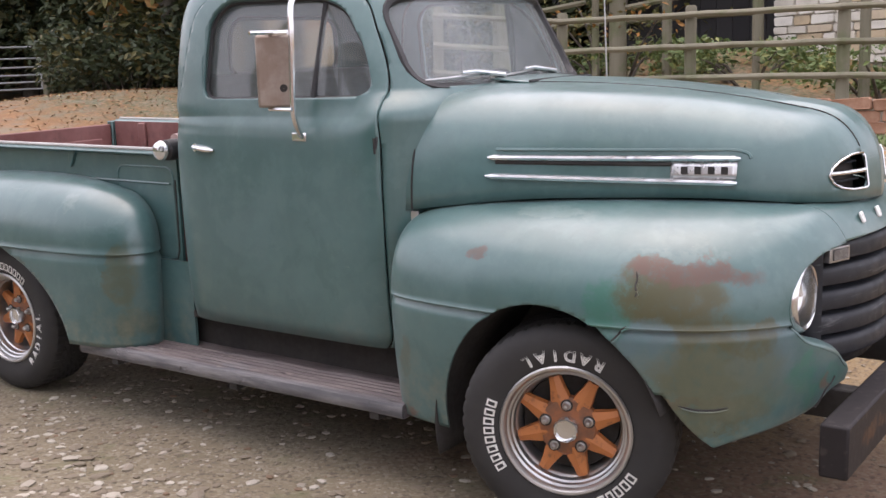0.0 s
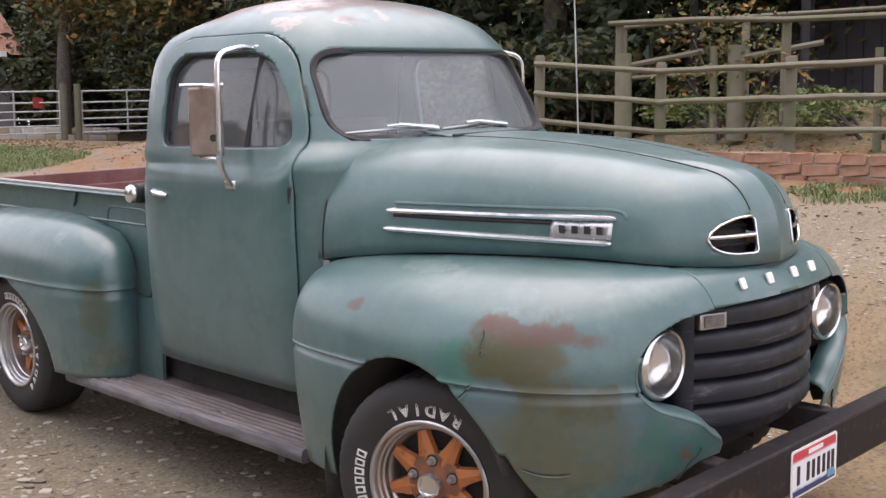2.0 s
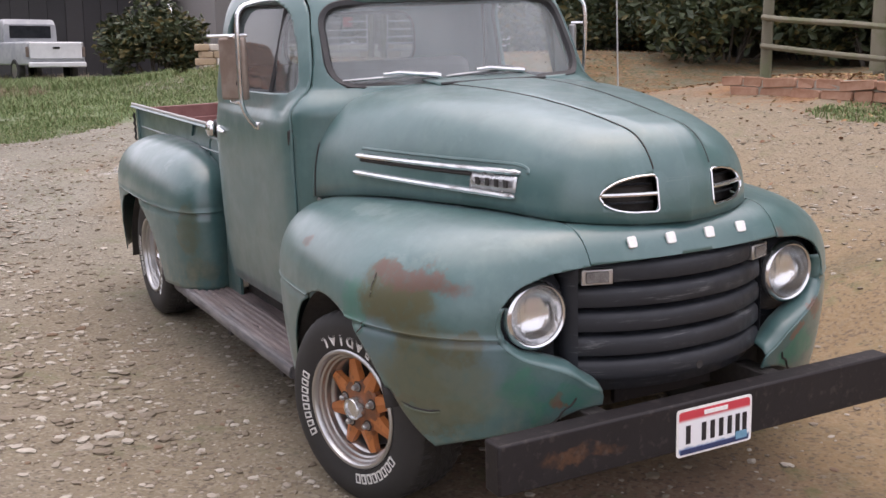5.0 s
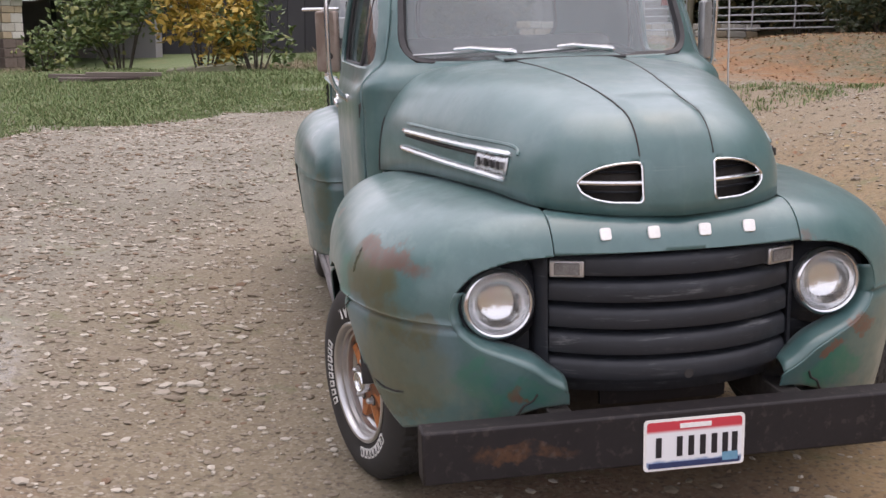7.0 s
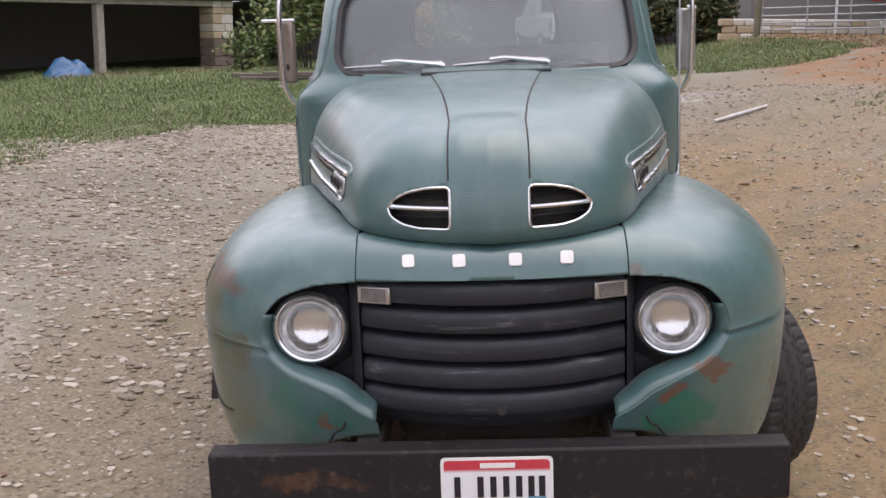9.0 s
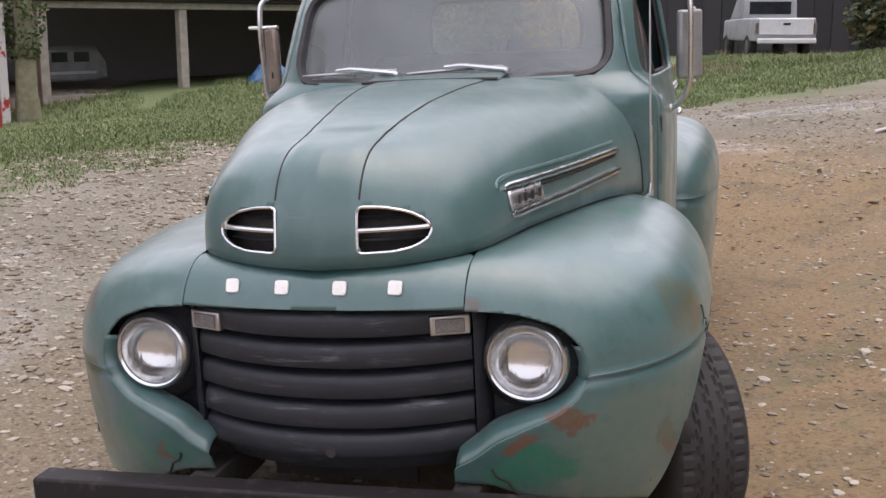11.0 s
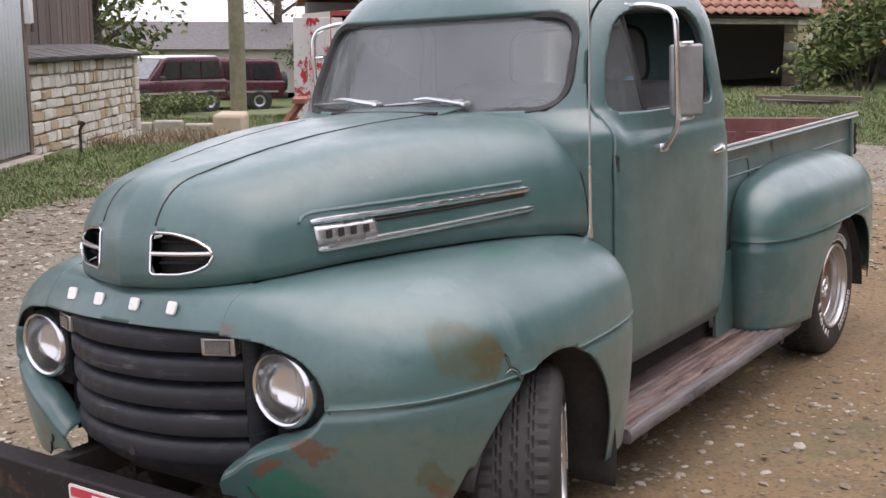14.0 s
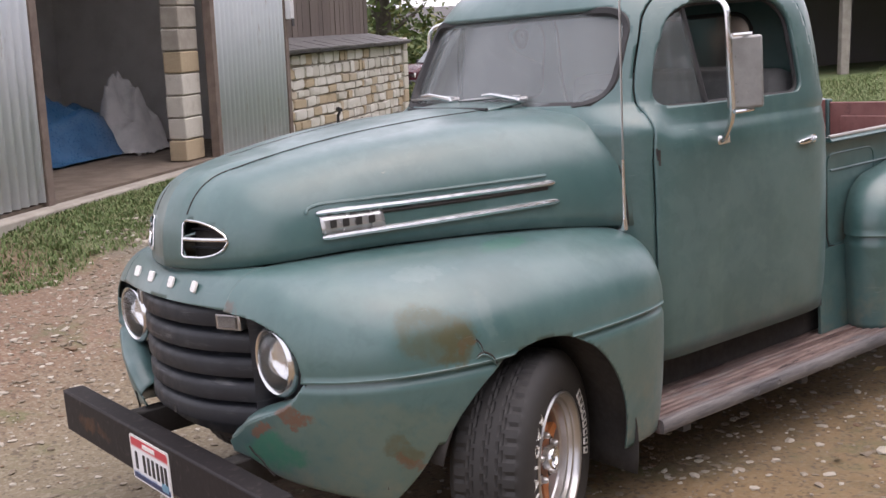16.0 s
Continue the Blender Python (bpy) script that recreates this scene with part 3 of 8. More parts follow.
# chrome spears on the bonnet's sides
for side in (1, -1):
    def spear(z0, z1, x0, x1, lift=0.006):
        return [(x, side * (hood_y(x, z0 + (z1 - z0) * (x - x0) / (x1 - x0)) + lift), z0 + (z1 - z0) * (x - x0) / (x1 - x0)) for x in np.linspace(x0, x1, 40)]
    ends = [0.004] + [0.0105] * 38 + [0.006]
    trim = mesh_object("hood_trim", *tube(spear(1.150, 1.152, -0.385, 0.415), ends, 8), CHROME, hood, "chrome bonnet trim spear")
    mesh_object("lower_spear", *tube(spear(1.088, 1.076, -0.39, 0.41), ends, 8), CHROME, trim, "lower chrome spear")
    mesh_object("trim_gap", *tube(spear(1.134, 1.133, -0.36, 0.21, 0.0), 0.007, 6), DARK, trim, "dark slot under the spear")
    ridge = [(-0.36, 1.176), (0.40, 1.178), (0.44, 1.165), (0.447, 1.14)]
    ridge = [(p.x, side * (hood_y(p.x, p.z) + 0.001), p.z) for p in bend([(a, 0, b) for a, b in ridge], 0.03)]
    fine = []
    for a, b in zip(ridge, ridge[1:]):
        k = max(1, int(abs(b[0] - a[0]) / 0.02))
        for i in range(k):
            x, z = a[0] + (b[0] - a[0]) * i / k, a[2] + (b[2] - a[2]) * i / k
            fine.append((x, side * (hood_y(x, z) + 0.001), z))
    mesh_object("pressed_ridge", *tube(fine, 0.006, 6), PAINT, trim, "pressed ridge round the trim")
    rows = [[(x, side * (hood_y(x, z) + 0.007), z) for x in np.linspace(0.21, 0.408, 14)] for z in np.linspace(1.089, 1.141, 4)]
    plate = mesh_object("trim_plate", *sheet(rows), BADGE, trim, "grey metal badge plate", solid=0.006, offset=1 if side > 0 else -1)
    for i in range(4):
        x0 = 0.245 + 0.04 * i
        y = side * (hood_y(x0, 1.115) + 0.0135)
        mesh_object("badge_mark", *block(x0, x0 + 0.02, y - 0.003, y + 0.003, 1.104, 1.128), DARK, trim, "black badge mark")

# front wings and the panel between them
WING_OUT = [(-0.68, 0.755), (-0.665, 0.838), (-0.60, 0.893), (-0.42, 0.930), (-0.1, 0.948), (0.2, 0.932), (0.42, 0.872), (0.56, 0.785), (0.655, 0.675), (0.715, 0.55), (0.757, 0.42), (0.782, 0.30), (0.803, 0.15), (0.81, 0.0)]
WING_IN = [(-0.69, 0.655, 0.90), (-0.66, 0.645, 0.935), (-0.60, 0.635, 0.965), (-0.42, 0.605, 0.992), (-0.1, 0.545, 1.012), (0.12, 0.48, 1.018), (0.30, 0.43, 1.018), (0.42, 0.40, 1.016), (0.50, 0.385, 1.014), (0.56, 0.37, 1.012), (0.595, 0.345, 1.010), (0.635, 0.26, 1.006), (0.665, 0.13, 1.002), (0.675, 0.0, 1.0)]
WING_LOW = [(0.0, 0.265), (0.3, 0.265), (0.43, 0.285), (0.47, 0.31), (0.538, 0.352), (0.615, 0.382), (0.69, 0.405), (0.77, 0.445), (1.0, 0.47)]


def wing_rows(u0, u1, count, upper=26, skirt=20, out=WING_OUT, inn=WING_IN, low=WING_LOW, zm=0.695, n=2.3, tuck=0.045):
    rows = []
    for i in range(count + 1):
        u = u0 + (u1 - u0) * i / count
        o, t = spline(out, u), spline(inn, u)
        zb = table(u, low)[0]
        row = []
        for j in range(upper + 1):
            a = math.pi / 2 * (1 - j / upper)
            c, s = max(math.cos(a), 0) ** (2 / n), math.sin(a) ** (2 / n)
            p = t[:2] + (o - t[:2]) * c
            row.append((p[0], p[1], zm + (t[2] - zm) * s))
        d = t[:2] - o
        d = d / np.linalg.norm(d)
        # rolled lip, a groove under it, then the skirt
        for e, z in ((-0.003, -0.003), (-0.002, -0.008), (0.014, -0.010), (0.014, -0.017)):
            p = o + d * e
            row.append((p[0], p[1], zm + z))
        for j in range(1, skirt + 1):
            f = j / skirt
            e = 0.014 - 0.014 * min(1, f * 22) + tuck * f * f
            p = o + d * e
            row.append((p[0], p[1], zm - 0.016 + (zb - zm + 0.016) * f))
        rows.append(row)
    return rows


OPENING = [(-0.01, 0.907), (0.38, 0.903), (0.50, 0.888), (0.60, 0.85), (0.655, 0.79), (0.668, 0.73), (0.65, 0.675), (0.60, 0.63), (0.52, 0.60), (0.44, 0.565), (0.385, 0.52), (0.325, 0.492), (0.322, 0.30), (-0.01, 0.30)]
OPENING = rounded(OPENING, 0.03, 3)


def arch_front(v):
    if v[0] > 0.46 or v[0] < -0.43 or v[1] < 0.6:
        return 1.0
    x = v[0] + 0.020
    dx, dz = x / (0.388 if x < 0 else 0.388 + 0.10 * max(0.0, 0.62 - v[2])), max(0.0, v[2] - 0.30) / 0.442
    return dx * dx + dz * dz - 1


def opening(v):
    return poly_distance(v[1], v[2], OPENING) if v[0] > 0.5 else 1.0




def front_wing(seam):
    v, f = sheet(wing_rows(0, 0.82, 270, 44, 34, zm=seam))
    for edge in (arch_front, opening, lambda p: p[2] - (0.262 + 0.14 * max(0.0, (0.62 - p[0]) / 0.2) ** 2) if p[0] > 0.25 and p[2] < 0.5 else 1.0, lambda p: p[1] - 0.376 if p[2] > 0.7 else 1.0, lambda p: p[1] - 0.324):
        v, f = clip(v, f, edge)
    return v, f


wv, wf = front_wing(0.724)
right = flip_y(*front_wing(0.704))
wing_l = mesh_object("front_wing", wv, [tuple(reversed(f)) for f in wf], PAINT, truck, "blue-green front wing with olive and bright green patches", 50, 0.006)
wing_r = mesh_object("front_wing", right[0], [tuple(reversed(f)) for f in right[1]], PAINT, truck, "blue-green front wing with large rust and primer patches", 50, 0.006)
wing_yl = near(wv, (0, 2), 1)
wing_yr = near(right[0], (0, 2), 1)
# tears in the metal: a dark split with a lifted lip beside it
for wing, where, side, path in (
        (wing_r, wing_yr, -1, [(0.213, 0.655), (0.232, 0.672), (0.243, 0.694), (0.262, 0.705)]),
        (wing_r, wing_yr, -1, [(0.272, 0.862), (0.281, 0.842), (0.277, 0.822), (0.286, 0.803), (0.281, 0.792)]),
        (wing_r, wing_yr, -1, [(0.40, 0.468), (0.44, 0.456), (0.49, 0.454), (0.525, 0.462)]),
        (wing_l, wing_yl, 1, [(0.155, 0.700), (0.178, 0.735), (0.205, 0.752), (0.228, 0.742)]),
        (wing_l, wing_yl, 1, [(0.205, 0.752), (0.212, 0.775), (0.222, 0.792)])):
    line = [(p.x, where(p.x, p.z) + side * 0.0005, p.z) for p in bend([(a, 0, b) for a, b in path], 0.012, 3)]
    split = mesh_object("paint_crack", *tube(line, [0.001] + [0.0032] * (len(line) - 2) + [0.001], 6), DARK, wing, "dark split in the sheet metal")
    mesh_object("lifted_edge", *tube([(x + 0.003, y + side * 0.001, z - 0.006) for x, y, z in line], [0.001] + [0.0035] * (len(line) - 2) + [0.001], 6), PAINT, split, "lifted painted edge")
for side, wing in ((1, wing_l), (-1, wing_r)):
    inner = [[(-0.035 + 0.42 * math.cos(a), side * y, 0.28 + 0.46 * math.sin(a)) for a in np.linspace(radians(20), math.pi + 0.25, 26)] for y in (0.45, 0.90)]
    mesh_object("wheel_well", *sheet(inner), DARK, wing, "dark wheel well", solid=0.004)
    mesh_object("well_wall", *block(-0.5, 0.42, min(side * 0.44, side * 0.45), max(side * 0.44, side * 0.45), 0.25, 0.98), DARK, wing, "dark inner wheel-well wall")
for wing, side in ((wing_l, 1), (wing_r, -1)):
    edge_x = near(wv if side > 0 else right[0], (1, 2), 0, lambda v: v[0] > 0.45)
    rows = []
    for y, z in OPENING:
        if z > 0.80 or z < 0.494 or y < 0.33:
            continue
        d = Vector((0.33 - y, 0.74 - z)).normalized()
        x = edge_x(side * y, z)
        rows.append([(x - back, side * (y + d.x * inn), z + d.y * inn) for inn, back in ((-0.004, 0.002), (0.010, 0.006), (0.024, 0.022), (0.034, 0.050), (0.038, 0.085))])
    mesh_object("lamp_flange", *sheet(rows), PAINT, wing, "blue-green inner flange round the lamp", 60, 0.003)
    tipx = near(wv if side > 0 else right[0], (1, 2), 0, lambda v: v[0] > 0.6)
    line = [(tipx(side * y, z) + 0.001, side * y, z) for y, z in ((0.50, 0.405), (0.475, 0.425), (0.462, 0.455), (0.435, 0.468), (0.425, 0.492))]
    mesh_object("paint_crack", *tube(bend(line, 0.012, 3), 0.0035, 6), DARK, wing, "dark split near the wing's tip")
pv, pf = both(*sheet(wing_rows(0.74, 1.0, 60, skirt=2)))
pv, pf = clip(pv, pf, lambda v: 0.373 - abs(v[1]))
pv, pf = clip(pv, pf, lambda v: v[2] - 0.905 - 0.004 * math.cos(v[1] * 4))
front_panel = mesh_object("front_panel", pv, [tuple(reversed(f)) for f in pf], PAINT, truck, "blue-green nose panel with four white letter shapes", 50, 0.006)
panel_x = near(pv, (1, 2), 0)
for y, w in ((-0.226, 0.034), (-0.087, 0.036), (0.066, 0.036), (0.206, 0.036)):
    x = panel_x(y, 0.958)
    m = pose(x + 0.001, y, 0.958, 0, -22, math.degrees(-y * 0.35))
    mark = prism(rounded([(-w / 2, -0.018), (w / 2, -0.018), (w / 2, 0.018), (-w / 2, 0.018)], 0.008, 3), 0.008, m @ pose(0, 0, 0, 90, 0, 90))
    mesh_object("letter_block", *mark, WHITE, front_panel, "white enamel letter shape", bevel=0.002)

# grille, lamps
GR = lambda y: 0.775 - 0.115 * (abs(y) / 0.375) ** 2.2
rows = []
for z in np.linspace(0.47, 0.915, 12):
    row = []
    for y in np.linspace(-0.70, 0.70, 61):
        a = abs(y)
        x = GR(min(a, 0.375)) - 0.055 if a < 0.375 else 0.588 - 0.10 * max(0, a - 0.375)
        row.append((x, y, z))
    rows.append(row)
bv, bf = sheet(rows)
bv, bf = clip(bv, bf, lambda v: -poly_distance(abs(v[1]), v[2], OPENING) + 0.055)
grille = mesh_object("grille", bv, bf, BLACK, truck, "black grille of five broad bowed bars", 50, 0.006)
PROFILE = [(-0.075, 0.043), (-0.020, 0.035), (-0.006, 0.028), (-0.001, 0.014), (0.0, -0.018), (-0.004, -0.026), (-0.018, -0.029), (-0.075, -0.022)]
for z in (0.862, 0.782, 0.702, 0.624, 0.547):
    rows = [[(GR(y) + dx, y, z + dz) for dx, dz in PROFILE] for y in np.linspace(-0.372, 0.372, 41)]
    v, f = sheet(rows, True)
    f += [tuple(range(8)), tuple(reversed(range(len(v) - 8, len(v))))]
    mesh_object("grille_bar", v, f, BLACK, grille, smooth=50)
mesh_object("grille_hole", *lathe([(0.001, 0), (0.014, 0), (0.014, 0.004), (0.001, 0.004)], 16, "x"), DARK, grille, "black starting-handle hole").location = (0.772, 0.02, 0.535)
for side in (1, -1):
    rows = [[(x, side * y, z) for x, y, z in ((GR(0.372) - 0.07, 0.372, z), (GR(0.372) + 0.002, 0.378, z), (GR(0.372) - 0.02, 0.40, z), (0.575, 0.41, z))] for z in np.linspace(0.50, 0.905, 8)]
    mesh_object("grille_edge", *sheet(rows), BLACK, grille, "black upright beside the bars", solid=0.004)
    c = Vector((0.612, side * 0.514 - 0.006, 0.752))
    lamp = mesh_object("headlight", *moved(pose(*c), lathe([(0.215, -0.12), (0.175, -0.06), (0.150, -0.03), (0.138, 0.0), (0.118, 0.014), (0.108, 0.03)], 56, "x")), BLACK, truck, "round headlamp with a chrome rim in a black bowl")
    mesh_object("rim", *moved(pose(*c), lathe([(0.108, 0.02), (0.110, 0.035), (0.106, 0.048), (0.097, 0.055), (0.090, 0.052), (0.088, 0.045)], 56, "x")), CHROME, lamp, "chrome headlamp rim", 60)
    mesh_object("reflector", *moved(pose(*c), lathe([(0.090, 0.044), (0.084, 0.026), (0.072, 0.010), (0.052, -0.002), (0.028, -0.009), (0.001, -0.011)], 48, "x")), REFLECTOR, lamp, "silver reflector bowl")
    lens = mesh_object("lens", *moved(pose(*c), lathe([(0.090, 0.046), (0.08, 0.057), (0.06, 0.066), (0.03, 0.071), (0.001, 0.072)], 48, "x")), LAMPGLASS, lamp, "fluted glass lens", 60)
    # added dark blocks keep daylight out of the gaps round the lamp
    mesh_object("lamp_bowl", *block(0.47, 0.50, min(side * 0.36, side * 0.72), max(side * 0.36, side * 0.72), 0.46, 0.92), DARK, lamp, "black bowl behind the lamp")
    mesh_object("lamp_bowl_side", *block(0.46, 0.49, min(side * 0.71, side * 0.80), max(side * 0.71, side * 0.80), 0.38, 0.84), DARK, lamp, "black side of the lamp bowl")
    mesh_object("lamp_bowl_floor", *block(0.30, 0.49, min(side * 0.36, side * 0.78), max(side * 0.36, side * 0.78), 0.44, 0.46), DARK, lamp, "black floor of the lamp bowl")
    yaw = side * 20
    m = pose(GR(0.33) + 0.012, side * 0.328, 0.856, 0, 0, yaw)
    sig = mesh_object("parking_lamp", *moved(m, block(-0.03, 0.006, -0.05, 0.05, -0.025, 0.025)), STEEL, truck, "small rectangular parking lamp on the grille", 40, 0, 0.004)
    mesh_object("lens", *moved(m, block(0.0045, 0.011, -0.037, 0.037, -0.018, 0.018)), AMBER, sig, "dull grey lamp lens", 40, 0, 0.003)

# bumper and number plate
bumper = mesh_object("front_bumper", *block(0.79, 0.872, -0.79, 0.79, 0.302, 0.460), BUMPER, truck, "straight black steel bumper with rust", 40, 0, 0.008)
for y in (-0.36, 0.36):
    mesh_object("bumper_bracket", *block(0.2, 0.792, y - 0.035, y + 0.035, 0.34, 0.44), DARK, bumper, "dark frame horn", 40, 0, 0.006)
mesh_object("cross_plate", *block(0.60, 0.62, -0.20, 0.20, 0.40, 0.47), BUMPER, bumper, "dark cross plate behind the bumper")


def plate_material():
    m = Mat("number_plate_face", 0.35)
    z = m.axis(2)
    c = m.mix(m.step(z, 0.395, 0.408), (0.75, 0.76, 0.78), (0.55, 0.05, 0.07))
    c = m.mix(m.step(m.math("ADD", z, m.math("MULTIPLY", m.noise(30), 0.02)), 0.327, 0.318), c, (0.20, 0.28, 0.42))
    return m.color(c).m


plate = mesh_object("number_plate", *prism(rounded([(-0.1525, -0.078), (0.1525, -0.078), (0.1525, 0.078), (-0.1525, 0.078)], 0.014, 4), 0.003, pose(0.873, 0.0, 0.362, 90, 0, 90)), WHITE, bumper, "white red and blue number plate on the bumper")
mesh_object("plate_face", *prism(rounded([(-0.144, -0.07), (0.144, -0.07), (0.144, 0.07), (-0.144, 0.07)], 0.012, 4), 0.002, pose(0.8745, 0.0, 0.362, 90, 0, 90)), plate_material(), plate, "printed plate face")
INK = simple("plate_ink_black", (0.012, 0.012, 0.016), (0.02, 0.02, 0.025), 30, 0.4)
STICKER = simple("sticker_blue", (0.10, 0.26, 0.38), (0.16, 0.34, 0.46), 30, 0.4)
PLATEBLUE = simple("plate_ink_blue", (0.02, 0.03, 0.09), (0.03, 0.05, 0.13), 30, 0.4)
for y in (-0.108, -0.045, -0.010, 0.025, 0.060, 0.093, 0.122):
    mesh_object("plate_bar", *block(0.8764, 0.8785, y - 0.0085, y + 0.0085, 0.325, 0.385), INK, plate, "black bar on the plate")
mesh_object("plate_bar", *block(0.8764, 0.8785, -0.045, 0.05, 0.410, 0.424), WHITE, plate, "white bar on the plate")
mesh_object("plate_bar", *block(0.8764, 0.8785, -0.138, 0.138, 0.292, 0.308), PLATEBLUE, plate, "dark blue bar on the plate")
mesh_object("plate_sticker", *block(0.8764, 0.8792, 0.085, 0.132, 0.300, 0.326), STICKER, plate, "small pale blue sticker")

# cab: one shell of stacked rounded outlines; doors, glass and openings are cut from it
CAB = [  # height, front, rear, half width, squareness
    (0.452, -0.64, -1.87, 0.718, 7.5), (0.60, -0.635, -1.87, 0.742, 7.5), (0.90, -0.63, -1.87, 0.756, 7.5), (1.18, -0.625, -1.87, 0.757, 7.5),
    (1.238, -0.615, -1.87, 0.750, 7.0), (1.258, -0.61, -1.87, 0.742, 6.2), (1.278, -0.61, -1.87, 0.734, 5.2), (1.36, -0.628, -1.87, 0.722, 4.4),
    (1.50, -0.692, -1.868, 0.702, 4.2), (1.66, -0.775, -1.858, 0.668, 4.1), (1.74, -0.825, -1.835, 0.632, 3.9), (1.80, -0.885, -1.795, 0.582, 3.5),
    (1.85, -0.965, -1.73, 0.50, 3.0), (1.89, -1.06, -1.65, 0.40, 2.6), (1.916, -1.18, -1.54, 0.25, 2.2), (1.926, -1.33, -1.39, 0.05, 2.0)]


def cab_rows(count=150):
    heights = list(np.linspace(0.452, 1.2, 14)) + list(np.linspace(1.21, 1.30, 12)) + list(np.linspace(1.315, 1.80, 40)) + list(np.linspace(1.81, 1.926, 18))
    rows = []
    for z in heights:
        f, r, w, p = table(z, CAB)
        c, a = (f + r) / 2, (f - r) / 2
        # above the belt the cab narrows towards the screen and keeps a square back
        top = smooth01(z, 1.22, 1.32) * (1 - smooth01(z, 1.74, 1.86))
        row = []
        for j in range(count + 1):
            th = math.pi * j / count
            cx, sy = math.cos(th), math.sin(th)
            q = p + top * (3.6 if cx < 0 else -0.5) * min(1.0, abs(cx) * 3)
            k = (abs(cx) ** q + abs(sy) ** q) ** (-1 / q)
            x = c + a * cx * k
            y = w * sy * k * (1 - 0.022 * top * cx * k)
            # the cowl keeps the width of the lower body up to the foot of the screen
            e = (abs(cx) ** 7.5 + abs(sy) ** 7.5) ** (-1 / 7.5)
            stay = smooth01(x, -0.90, -0.74) * (1 - smooth01(z, 1.27, 1.37)) * smooth01(z, 1.18, 1.22)
            x, y = x + (-1.2475 + 0.6225 * cx * e - x) * stay, y + (0.757 * sy * e - y) * stay
            cowl = 1 - 0.045 * smooth01(x, -0.83, -0.64) * max(1 - top, stay)
            row.append((x, max(0.0, y * cowl), z))
        rows.append(row)
    return rows


CV, CF = both(*sheet(cab_rows()))
SCREEN = rounded([(-0.592, 1.372), (0.592, 1.372), (0.562, 1.705), (-0.562, 1.705)], 0.11, 8)
REAR = rounded([(-0.36, 1.41), (0.36, 1.41), (0.34, 1.66), (-0.34, 1.66)], 0.09, 6)
SIDE = rounded([(-1.625, 1.342), (-0.835, 1.352), (-0.88, 1.50), (-0.985, 1.665), (-1.10, 1.708), (-1.54, 1.708), (-1.615, 1.64)], 0.06, 6)
DOOR = rounded([(-1.795, 0.440), (-0.768, 0.440), (-0.768, 1.25), (-0.81, 1.45), (-0.925, 1.69), (-1.05, 1.765), (-1.57, 1.765), (-1.69, 1.68), (-1.745, 1.40), (-1.795, 1.25)], 0.07, 6)


def screen_f(v):
    return poly_distance(v[1], v[2], SCREEN) if v[0] > -1.0 and v[2] > 1.3 else 1.0


def rear_f(v):
    return poly_distance(v[1], v[2], REAR) if v[0] < -1.7 and v[2] > 1.3 else 1.0


def door_f(v):
    return poly_distance(v[0], v[2], DOOR) if abs(v[1]) > 0.45 else 1.0


def side_f(v):
    return poly_distance(v[0], v[2], SIDE) if abs(v[1]) > 0.45 else 1.0


cv, cf = clip(CV, CF, screen_f)
cv, cf = clip(cv, cf, rear_f)
cv, cf = clip(cv, cf, lambda v: door_f(v) - 0.004)
cab = mesh_object("cab", cv, [tuple(reversed(f)) for f in cf], PAINT, truck, "blue-green cab with pink and white peeling roof", 45, 0.02)
cab_y = near(CV, (0, 2), 1, lambda v: v[1] > 0.45)
cab_x = near(CV, (1, 2), 0, lambda v: v[0] > -1.1 and v[2] > 1.3)
cab_xr = near(CV, (1, 2), 0, lambda v: v[0] < -1.6 and v[2] > 1.3)

gv, gf = clip(CV, CF, lambda v: -screen_f(v) if v[0] > -1.0 and v[2] > 1.3 else -1.0)
glass = mesh_object("windscreen", [(v[0] - 0.008, v[1], v[2]) for v in gv], gf, CLEAR, cab, "one-piece windscreen reflecting grey sky", 60)
glass.visible_shadow = False
mesh_object("screen_seal", *frame_bar(SCREEN, lambda y, z: (cab_x(y, z) + 0.006, y, z), 0.020), SEAL, glass, "black windscreen rubber")
gv, gf = clip(CV, CF, lambda v: -rear_f(v) if v[0] < -1.7 and v[2] > 1.3 else -1.0)
rear_glass = mesh_object("rear_window", gv, gf, CLEAR, cab, "small rear window", 60)
rear_glass.visible_shadow = False
mesh_object("rear_seal", *frame_bar(REAR, lambda y, z: (cab_xr(y, z), y, z), 0.01), SEAL, rear_glass, "black rear-window rubber")
